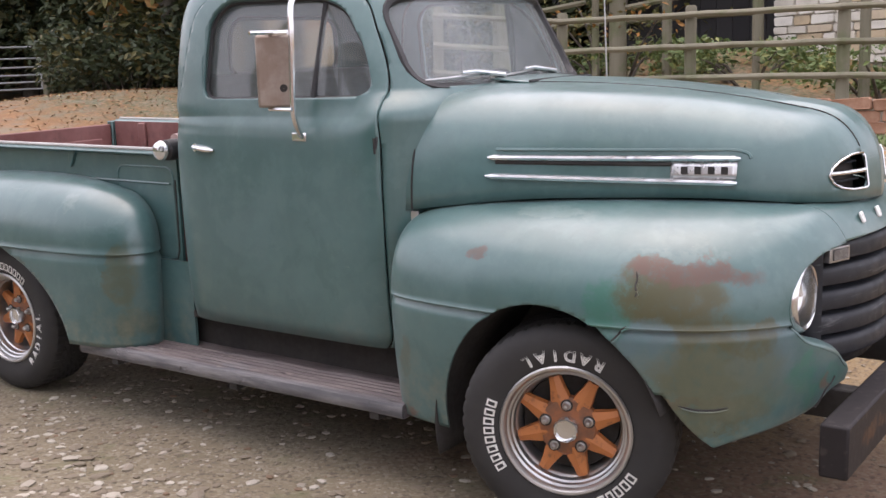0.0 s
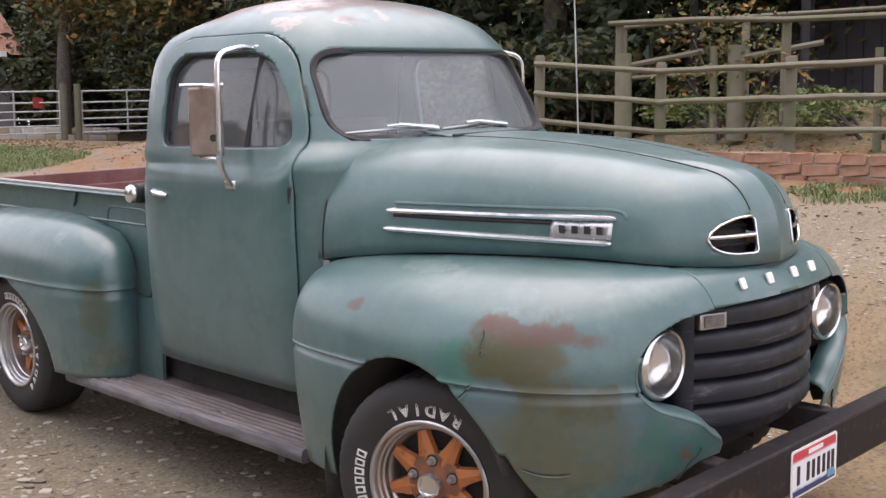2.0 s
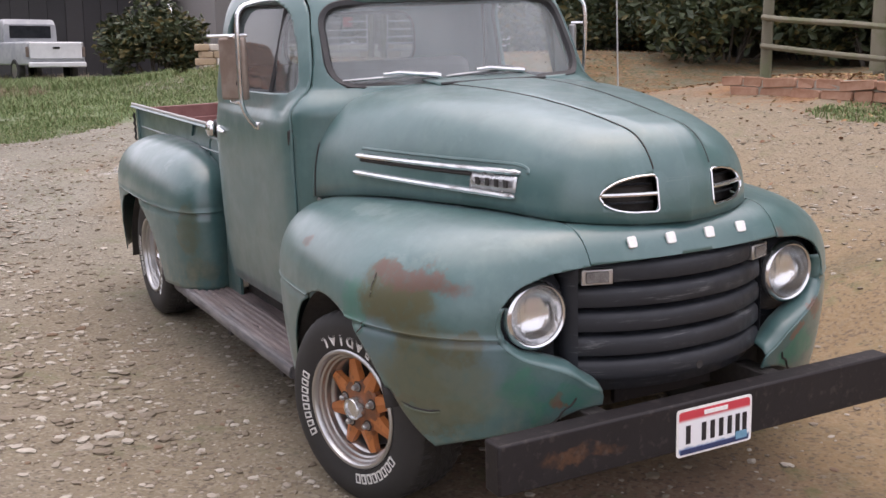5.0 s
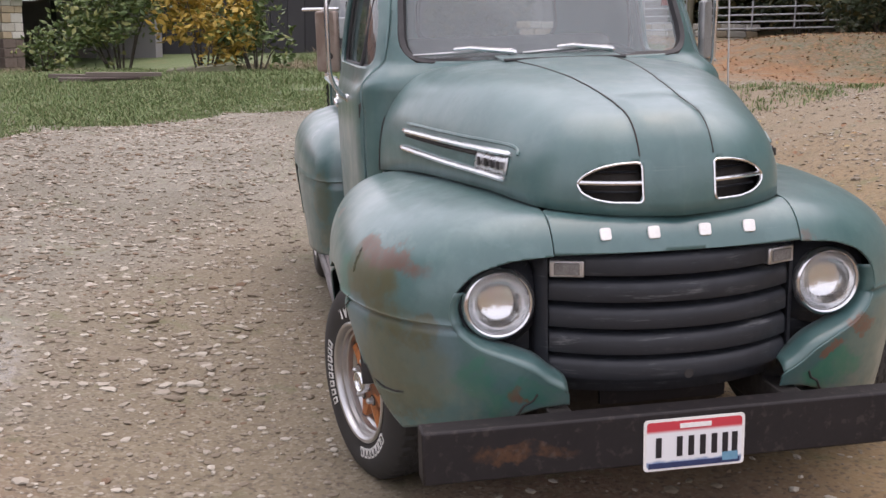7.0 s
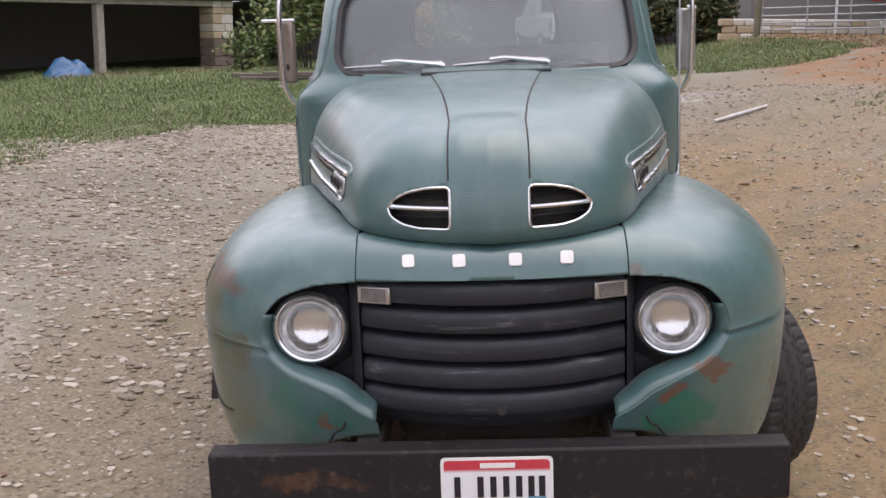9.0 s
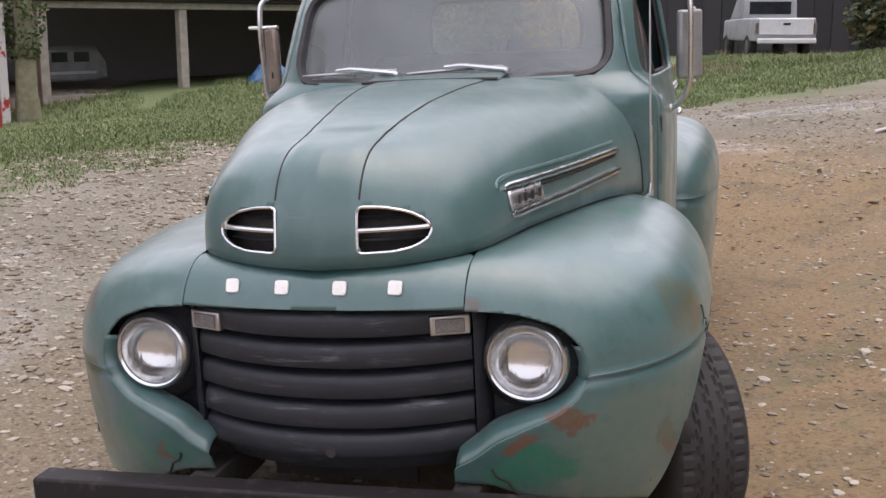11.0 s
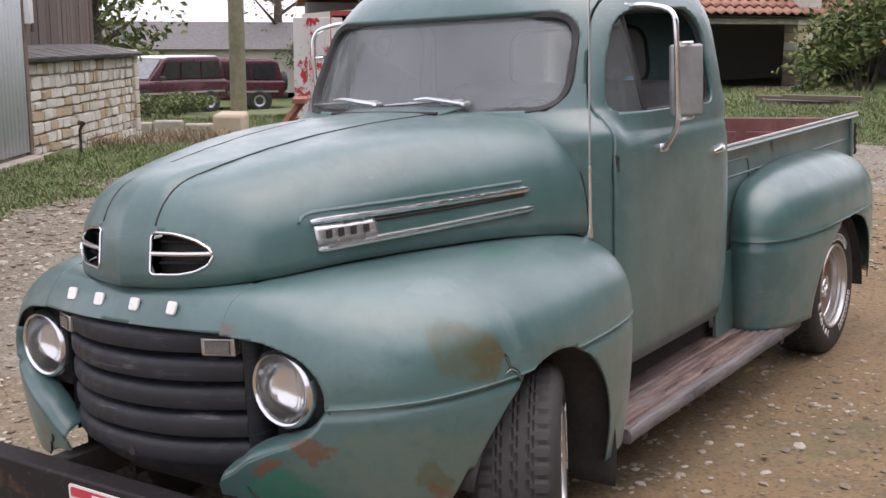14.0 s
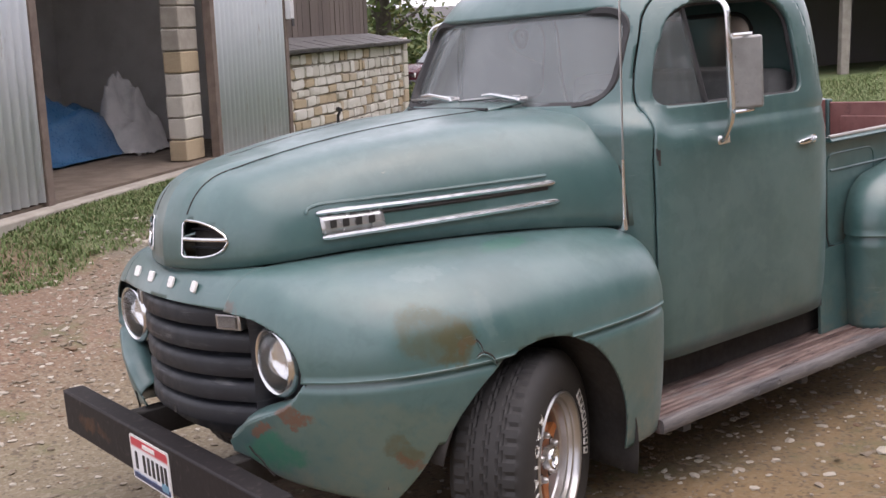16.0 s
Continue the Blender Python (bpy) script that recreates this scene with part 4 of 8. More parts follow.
for side in (1, -1):
    dv, df = clip(CV, CF, lambda v: -door_f(v) if v[1] * side > 0.45 else -1.0)
    dv, df = clip(dv, df, side_f)
    door = mesh_object("door", [(v[0], v[1] + side * 0.003, v[2]) for v in dv], [tuple(reversed(f)) for f in df], PAINT, cab, "closed blue-green cab door with a window frame", 45, 0.022)
    mesh_object("door_gap", *tube([(x, side * (cab_y(x, z) - 0.010), z) for x, z in DOOR], 0.007, 6, True), DARK, cab, "dark door gap")
    mesh_object("window_seal", *frame_bar(SIDE, lambda x, z: (x, side * (cab_y(x, z) - 0.004), z), 0.009), SEAL, door, "black window rubber")
    mesh_object("window_sill", *tube([(x, side * (cab_y(x, 1.341) + 0.004), 1.338) for x in np.linspace(-1.60, -0.86, 12)], 0.006, 6), CHROME, door, "bright window sill strip")
    gv, gf = clip(CV, CF, lambda v: -side_f(v) if v[1] * side > 0.45 else -1.0)
    wing_v, wing_f = clip(gv, gf, lambda v: v[0] + 1.085)
    q = mesh_object("quarter_light", [(v[0], v[1] - side * 0.012, v[2]) for v in wing_v], wing_f, SIDEGLASS, door, "hinged quarter-light glass", 60)
    q.visible_shadow = False
    if side < 0:
        main_v, main_f = clip(gv, gf, lambda v: -1.085 - v[0])
        w = mesh_object("door_glass", [(v[0], v[1] - side * 0.012, v[2]) for v in main_v], main_f, SIDEGLASS, door, "wound-up door window", 60)
        w.visible_shadow = False
    mesh_object("window_post", *tube([(-1.092, side * (cab_y(-1.09, 1.345) - 0.006), 1.345), (-1.078, side * (cab_y(-1.08, 1.70) - 0.008), 1.70)], 0.011, 8), SEAL, door, "black window divider")
    # lever handle, lock, hinge
    y = cab_y(-1.6, 1.15)
    handle = mesh_object("door_handle", *tube([(-1.665, side * (y + 0.026), 1.160), (-1.63, side * (y + 0.034), 1.158), (-1.58, side * (y + 0.036), 1.153), (-1.545, side * (y + 0.033), 1.150)], [0.008, 0.0125, 0.0115, 0.006], 8), CHROME, door, "chrome lever door handle")
    mesh_object("handle_base", *moved(pose(-1.652, side * y, 1.158), lathe([(0.001, -0.01), (0.018, -0.01), (0.016, side * 0.03), (0.001, side * 0.03)], 16)), CHROME, handle)
    if side < 0:
        mesh_object("door_lock", *moved(pose(-1.628, -y - 0.004, 1.095), lathe([(0.001, -0.006), (0.011, -0.006), (0.012, 0.0), (0.009, 0.008), (0.001, 0.008)], 16)), CHROME, door, "small round door lock")
    y = cab_y(-0.775, 1.195)
    knuckle = mesh_object("door_hinge", *prism([(-0.792, 1.222), (-0.762, 1.222), (-0.768, 1.165), (-0.784, 1.138), (-0.792, 1.165)], 0.03, pose(0, side * (y - 0.006) + (0.03 if side > 0 else 0.0), 0, 90, 0, 0)), SEAL, door, "dark upper door hinge", 40, 0, 0.004)
    mesh_object("hinge_pin", *tube([(-0.777, side * (y + 0.022), 1.215), (-0.777, side * (y + 0.022), 1.160)], 0.007, 8), DARK, knuckle, "black hinge pin")
    if side < 0:
        y = cab_y(-0.705, 0.93)
        mesh_object("cowl_badge", *moved(pose(-0.695, -y - 0.002, 0.938), block(-0.045, 0.045, -0.004, 0.004, -0.018, 0.018)), STEEL, cab, "worn metal badge", 40, 0, 0.006)

# cowl vent flap
flap = [[(x, y, 1.395 - 0.09 * (x + 0.56) - 0.04 * y * y) for y in np.linspace(-0.24, 0.24, 13)] for x in (-0.62, -0.52, -0.47, -0.455)]
mesh_object("cowl_vent", *sheet(flap), PAINT, cab, "cowl vent flap below the windscreen", solid=0.006, offset=1)
mesh_object("vent_gap", *tube([(-0.452, y, 1.389 - 0.04 * y * y) for y in np.linspace(-0.24, 0.24, 9)], 0.006, 6), SEAL, cab, "dark vent edge")

# wipers
for y0, y1, yp in ((-0.55, -0.165, -0.165), (-0.125, 0.225, 0.235)):
    def on(y, z, d=0.02):
        return (cab_x(y, z + 0.026) + d + 0.010, y, z + 0.026)
    arm = mesh_object("wiper", *tube([on(yp, 1.383, 0.03), on((y0 + yp) / 2 + 0.02, 1.402, 0.026), on((y0 + yp) / 2 - 0.04, 1.398, 0.022)], [0.011, 0.008, 0.006], 8), CHROME, cab, "chrome windscreen wiper")
    mesh_object("wiper_blade", *tube([on(y0 + (y1 - y0) * t, 1.378 + 0.016 * t, 0.012) for t in np.linspace(0, 1, 8)], [0.004] + [0.0065] * 6 + [0.004], 6), STEEL, arm, "thin metal wiper blade")
    mesh_object("wiper_pivot", *moved(pose(*on(yp, 1.38, 0.012)), lathe([(0.001, -0.02), (0.014, -0.02), (0.012, 0.02), (0.001, 0.025)], 12, "x")), CHROME, arm)

# door mirrors on tube arms
for side, back in ((1, GREYCASE), (-1, BROWNBACK)):
    def s(x, y, z):
        return (x, side * y, z)
    line = bend([s(-1.115, 0.625, 1.722), s(-1.09, 0.72, 1.728), s(-1.055, 0.85, 1.70), s(-1.05, 0.858, 1.58), s(-1.065, 0.855, 1.30), s(-1.085, 0.80, 1.215), s(-1.09, 0.752, 1.213)], 0.05, 6)
    mirror = mesh_object("door_mirror", *tube(line, 0.0105, 8), CHROME, truck, "tall rectangular door mirror on a chrome tube arm")
    mesh_object("top_bracket", *moved(pose(-1.115, side * 0.63, 1.722), block(-0.035, 0.035, -0.018, 0.018, -0.014, 0.014)), CHROME, mirror, "chrome bracket", 40, 0, 0.004)
    mesh_object("base_bracket", *moved(pose(-1.10, side * 0.768, 1.213), block(-0.04, 0.028, -0.02, 0.016, -0.016, 0.016)), CHROME, mirror, "chrome bracket", 40, 0, 0.004)
    m = pose(-1.145, side * 0.85, 1.452, 0, 0, side * 52)
    mesh_object("mirror_case", *moved(m, block(-0.014, 0.014, -0.064, 0.064, -0.128, 0.128)), back, mirror, "grey steel mirror back" if side > 0 else "rusty brown mirror back", 40, 0, 0.01)
    mesh_object("mirror_glass", *moved(m, block(-0.0165, -0.0135, -0.058, 0.058, -0.12, 0.12)), MIRROR, mirror, "mirror glass")
    for z in (1.585, 1.318):
        mesh_object("clamp", *tube([s(-1.055, 0.87, z), s(-1.10, 0.868, z), s(-1.17, 0.862, z)], 0.007, 6), CHROME, mirror, "small chrome clamp")
    if side < 0:
        mesh_object("clamp_bar", *tube([s(-1.10, 0.80, 1.588), s(-1.16, 0.95, 1.588)], 0.008, 6), CHROME, mirror, "chrome cross bar")
        mesh_object("case_hole", *moved(m @ pose(0.0145, 0.03, -0.06), lathe([(0.001, 0), (0.014, 0), (0.014, 0.002), (0.001, 0.002)], 12, "x")), DARK, mirror, "dark round hole")

# aerial on the left of the cowl
ant = mesh_object("aerial", *tube([(-0.62, 0.70, 0.945), (-0.617, 0.732, 0.965), (-0.617, 0.734, 1.00)], [0.016, 0.014, 0.008], 10), CHROME, truck, "chrome telescopic radio aerial")
mesh_object("lower_mast", *tube([(-0.617, 0.734, 0.99), (-0.622, 0.735, 1.20)], [0.0075, 0.006], 8), CHROME, ant)
mesh_object("upper_mast", *tube([(-0.622, 0.735, 1.19), (-0.65, 0.737, 2.02)], [0.004, 0.003], 6), STEEL, ant)

# inside of the cab
floor = mesh_object("cab_floor", *block(-1.84, -0.66, -0.68, 0.68, 0.43, 0.46), DARK, cab, "dark cab floor")
seat = mesh_object("bench_seat", *block(-1.70, -1.22, -0.60, 0.60, 0.70, 0.90), SEATCLOTH, truck, "grey cloth bench seat", 40, 0, 0.05)
mesh_object("backrest", *moved(pose(-1.72, 0, 1.13, 0, -10, 0), block(-0.07, 0.07, -0.60, 0.60, -0.28, 0.30)), SEATCLOTH, seat, "grey cloth backrest", 40, 0, 0.05)
mesh_object("seat_base", *block(-1.75, -1.2, -0.55, 0.55, 0.45, 0.72), DARK, seat)
mesh_object("dashboard", *block(-0.92, -0.70, -0.63, 0.63, 1.06, 1.31), PAINT, truck, "painted metal dashboard", 40, 0, 0.04)
mesh_object("firewall", *block(-0.72, -0.70, -0.64, 0.64, 0.46, 1.3), DARK, cab)
wheel_c = pose(-1.04, 0.33, 1.235, 0, -58, 0)
sw = mesh_object("steering_wheel", *moved(wheel_c, tube([(0.2 * math.cos(a), 0.2 * math.sin(a), 0) for a in np.linspace(0, 2 * math.pi, 36, endpoint=False)], 0.012, 8, True)), SEAL, truck, "black three-spoke steering wheel")
for k in range(3):
    a = radians(90 + 120 * k)
    mesh_object("wheel_spoke", *moved(wheel_c, tube([(0, 0, -0.02), (0.2 * math.cos(a), 0.2 * math.sin(a), 0)], 0.008, 6)), SEAL, sw)
mesh_object("column", *moved(wheel_c, tube([(0, 0, 0.0), (0, 0, -0.36)], 0.024, 10)), SEAL, sw)
lining = [[(v[0] * 0.97 - 0.04, v[1] * 0.955, v[2] - 0.03) for v in r] for r in cab_rows(40)[62:]]
lv, lf = both(*sheet(lining))
mesh_object("headliner", lv, lf, HEADLINER, cab, "grey headliner", 60)

# load bed
bed = mesh_object("bed_side", *block(-3.86, -1.925, 0.628, 0.642, 0.50, 1.118), PAINT, truck, "blue-green load-bed side with a worn top rail", 40)
bed_r = mesh_object("bed_side", *block(-3.86, -1.925, -0.642, -0.628, 0.50, 1.118), PAINT, truck, "blue-green load-bed side with a worn top rail", 40)
for side, ob in ((1, bed), (-1, bed_r)):
    rail = [(0.622, 1.095), (0.622, 1.116), (0.650, 1.126), (0.680, 1.126), (0.692, 1.112), (0.684, 1.106), (0.655, 1.112), (0.642, 1.095)]
    rows = [[(x, side * a, b) for a, b in rail] for x in np.linspace(-3.87, -1.915, 14)]
    v, f = sheet(rows, True)
    f += [tuple(range(8)), tuple(reversed(range(len(v) - 8, len(v))))]
    rail_ob = mesh_object("top_rail", v, f, PAINT, ob, "blue-green top rail", 60)
    # pale tube: the worn edge and its white highlight in one colour
    mesh_object("rail_edge", *tube([(x, side * 0.676, 1.129) for x in np.linspace(-3.868, -1.917, 14)], 0.0085, 8), RAILEDGE, rail_ob, "edge worn to bare metal")
    mesh_object("inner_skin", *block(-3.85, -1.93, min(side * 0.618, side * 0.627), max(side * 0.618, side * 0.627), 0.62, 1.117), BED, ob, "red-brown inner bed wall")
    for x in (-2.35, -3.0, -3.6):
        mesh_object("bed_rib", *block(x - 0.03, x + 0.03, min(side * 0.600, side * 0.619), max(side * 0.600, side * 0.619), 0.64, 1.11), BED, ob, "red-brown wall rib", 40, 0, 0.006)
    panel = rounded([(-2.30, 0.66), (-1.95, 0.66), (-1.95, 1.05), (-2.30, 1.05)], 0.05, 5)
    mesh_object("pressed_panel", *tube([(x, side * 0.642, z) for x, z in panel], 0.005, 6, True), PAINT, ob, "pressed panel edge")
    mesh_object("side_bead", *tube([(x, side * 0.643, 0.985 + 0.004 * math.sin(x)) for x in np.linspace(-3.80, -1.97, 10)], 0.006, 6), PAINT, ob, "pressed bead along the bed side")
    mesh_object("panel_gap", *tube([(-2.02, side * 0.644, 0.655), (-1.955, side * 0.644, 0.662), (-1.94, side * 0.644, 0.70), (-1.938, side * 0.644, 1.0)], 0.003, 6), DARK, ob)
    mesh_object("stake_bracket", *prism([(0, 0), (0.05, 0), (0.012, -0.07), (0, -0.07)], 0.012, pose(-2.62, side * 0.642, 1.10, 90, 0, 0)), PAINT, ob, "small rail bracket", 40, 0, 0.003)
    # apron between cab, rear wing and running board; dark strip painting the shadow under the door
    mesh_object("apron", *block(-2.35, -1.85, min(side * 0.655, side * 0.668), max(side * 0.655, side * 0.668), 0.30, 0.66), PAINT, ob, "dirty lower side apron")
    mesh_object("sill", *block(-1.86, -0.66, min(side * 0.60, side * 0.61), max(side * 0.60, side * 0.61), 0.26, 0.50), DARK, ob, "dark recessed door sill")
    mesh_object("rear_post", *block(-3.90, -3.855, min(side * 0.60, side * 0.655), max(side * 0.60, side * 0.655), 0.50, 1.118), PAINT, ob, "bed corner post", 40, 0, 0.006)
    chain = [(-3.885, side * (0.665 + 0.006 * (i % 2)), 1.07 - 0.022 * i) for i in range(9)]
    mesh_object("tailgate_chain", *tube(chain, [0.006, 0.009] * 4 + [0.006], 6), DARK, ob, "dark tailgate chain")
PINKPRIMER = simple("pink_primer", (0.36, 0.22, 0.20), (0.50, 0.36, 0.33), 9, 0.6, 0, 0.2)
# dark block added to fill the see-through gap between cab and bed
mesh_object("bed_crossmember", *block(-1.935, -1.80, -0.60, 0.60, 0.28, 0.60), DARK, truck, "dark crossmember behind the cab")
bulk = mesh_object("bulkhead", *block(-1.945, -1.93, -0.63, 0.63, 0.55, 1.165), BED, truck, "red-brown front wall of the load bed", 40, 0, 0.003)
mesh_object("top_roll", *tube([(-1.937, y, 1.165) for y in np.linspace(-0.63, 0.63, 9)], 0.028, 10), PINKPRIMER, bulk, "rolled top worn to pink primer")
for y0, y1 in ((-0.56, -0.22), (-0.17, 0.17), (0.22, 0.56)):
    mesh_object("pressed_panel", *block(-1.953, -1.944, y0, y1, 0.72, 1.08), BED, bulk, "pressed bulkhead panel", 40, 0, 0.01)
tail = mesh_object("tailgate", *block(-3.89, -3.865, -0.60, 0.60, 0.62, 1.10), BED, truck, "closed red-brown tailgate", 40, 0, 0.006)
for y0, y1 in ((-0.52, -0.03), (0.03, 0.52)):
    mesh_object("pressed_panel", *block(-3.867, -3.855, y0, y1, 0.74, 1.02), BED, tail, "pressed tailgate panel", 40, 0, 0.01)
floor_b = empty("bed_floor", None, truck)
for i in range(8):
    mesh_object("floor_plank", *block(-3.86, -1.93, -0.61 + i * 0.1535, -0.61 + i * 0.1535 + 0.145, 0.60, 0.63), BED, floor_b, smooth=0)
spare = mesh_object("spare_tyre", *moved(pose(-2.45, 0.12, 0.80, 90, 0, 0), lathe([(0.20, -0.10), (0.30, -0.12), (0.34, -0.08), (0.345, 0.0), (0.34, 0.08), (0.30, 0.12), (0.20, 0.10), (0.19, 0), (0.20, -0.10)], 40)), RUBBER, truck, "black spare tyre lying in the bed")
mesh_object("chassis_rail", *block(-3.8, 0.6, 0.33, 0.43, 0.36, 0.50), DARK, truck, "dark chassis rail")
mesh_object("chassis_rail", *block(-3.8, 0.6, -0.43, -0.33, 0.36, 0.50), DARK, truck, "dark chassis rail")
mesh_object("front_axle", *tube([(0, -0.62, 0.33), (0, -0.4, 0.27), (0, 0.4, 0.27), (0, 0.62, 0.33)], 0.035, 8), DARK, truck, "dark front axle")
mesh_object("rear_axle", *tube([(-2.9, -0.62, 0.325), (-2.9, -0.1, 0.325), (-2.9, 0, 0.325), (-2.9, 0.1, 0.325), (-2.9, 0.62, 0.325)], [0.045, 0.045, 0.13, 0.045, 0.045], 12), DARK, truck, "dark rear axle")
mesh_object("engine_block", *block(-0.65, 0.45, -0.30, 0.30, 0.30, 0.95), DARK, truck, "dark engine and gearbox mass", 40, 0, 0.05)

# rear wings
REAR_OUT = [(-2.04, 0.66), (-2.00, 0.74), (-2.045, 0.835), (-2.19, 0.900), (-2.47, 0.938), (-2.9, 0.945), (-3.25, 0.93), (-3.5, 0.87), (-3.60, 0.77), (-3.60, 0.66)]
REAR_IN = [(-2.30, 0.642, 0.95), (-2.36, 0.641, 0.965), (-2.43, 0.64, 0.978), (-2.52, 0.64, 0.99), (-2.70, 0.64, 0.998), (-2.9, 0.64, 0.998), (-3.05, 0.64, 0.995), (-3.12, 0.64, 0.985), (-3.16, 0.641, 0.99), (-3.2, 0.642, 0.98)]
REAR_LOW = [(0.0, 0.30), (1.0, 0.30)]


def arch_rear(v):
    if v[1] < 0.67 or v[0] > -2.2:
        return 1.0
    dx, dz = (v[0] + 2.905) / (0.53 if v[0] > -2.905 else 0.45), max(0.0, v[2] - 0.27) / 0.435
    return dx * dx + dz * dz - 1


rv, rf = sheet(wing_rows(0, 1.0, 130, 24, 18, REAR_OUT, REAR_IN, REAR_LOW, 0.71, 2.4, 0.02))
rv, rf = clip(rv, rf, arch_rear)
right = flip_y(rv, rf)
rw_l = mesh_object("rear_wing", rv, rf, PAINT, truck, "bulging blue-green rear wing", 50, 0.006)
rw_r = mesh_object("rear_wing", right[0], right[1], PAINT, truck, "bulging blue-green rear wing with olive stains", 50, 0.006)
for side, ob in ((1, rw_l), (-1, rw_r)):
    inner = [[(-2.88 + 0.50 * math.cos(a), side * y, 0.25 + 0.47 * math.sin(a)) for a in np.linspace(0, math.pi, 24)] for y in (0.5, 0.86)]
    mesh_object("wheel_well", *sheet(inner), DARK, ob, "dark wheel well", solid=0.004)

# running boards: ribbed tops
for side in (1, -1):
    sec = [(0.605, 0.262), (0.605, 0.300)]
    for i in range(6):
        y = 0.675 + 0.030 * i
        sec += [(y, 0.300), (y + 0.006, 0.306), (y + 0.018, 0.306), (y + 0.024, 0.300)]
    sec += [(0.856, 0.304), (0.868, 0.298), (0.874, 0.285), (0.874, 0.262), (0.868, 0.252), (0.85, 0.25)]
    rows = []
    for x in np.linspace(-2.36, -0.615, 60):
        g = smooth01(-x, 2.2, 2.36)
        rows.append([(x, side * (a + (0.003 * noise.noise((x * 3, a * 9, 2.0)))), b + 0.004 * noise.noise((x * 4, a * 14, 5.0))) for a, b in sec])
    v, f = sheet(rows, True)
    n = len(sec)
    f += [tuple(range(n)), tuple(reversed(range(len(v) - n, len(v))))]
    board = mesh_object("running_board", v, f, BOARD, truck, "worn ribbed running board in grey and brown", 35)
    for x in (-0.75, -1.45, -2.15):
        mesh_object("board_bracket", *block(x - 0.02, x + 0.02, min(side * 0.42, side * 0.86), max(side * 0.42, side * 0.86), 0.225, 0.258), DARK, board, "dark bracket")

# filler cap on the right, behind the cab
cap = mesh_object("filler_cap", *moved(pose(-1.885, -0.70, 1.135, 0, 0, 0), lathe([(0.001, -0.075), (0.02, -0.074), (0.036, -0.066), (0.041, -0.054), (0.038, -0.045), (0.028, -0.04), (0.028, 0.06), (0.001, 0.06)], 28)), CHROME, truck, "chrome fuel filler cap")
mesh_object("filler_neck", *moved(pose(-1.885, -0.70, 1.135), lathe([(0.03, -0.04), (0.042, -0.03), (0.044, 0.0), (0.04, 0.06)], 20)), SEAL, cap, "black filler neck")


# wheels
def letters(word):
    """Meshes of the letters of a word, one by one: (vertices, faces, width)."""
    out = []
    for ch in word:
        cu = bpy.data.curves.new("text", "FONT")
        cu.body, cu.size, cu.fill_mode, cu.bevel_depth, cu.bevel_resolution = ch, 0.052, "NONE", 0.0021, 0
        cu.resolution_u, cu.align_x = 3, "CENTER"
        ob = bpy.data.objects.new("text", cu)
        me = bpy.data.meshes.new_from_object(ob)
        out.append(([v.co.copy() for v in me.vertices], [tuple(p.vertices) for p in me.polygons]))
        bpy.data.objects.remove(ob)
        bpy.data.curves.remove(cu)
        bpy.data.meshes.remove(me)
    return out


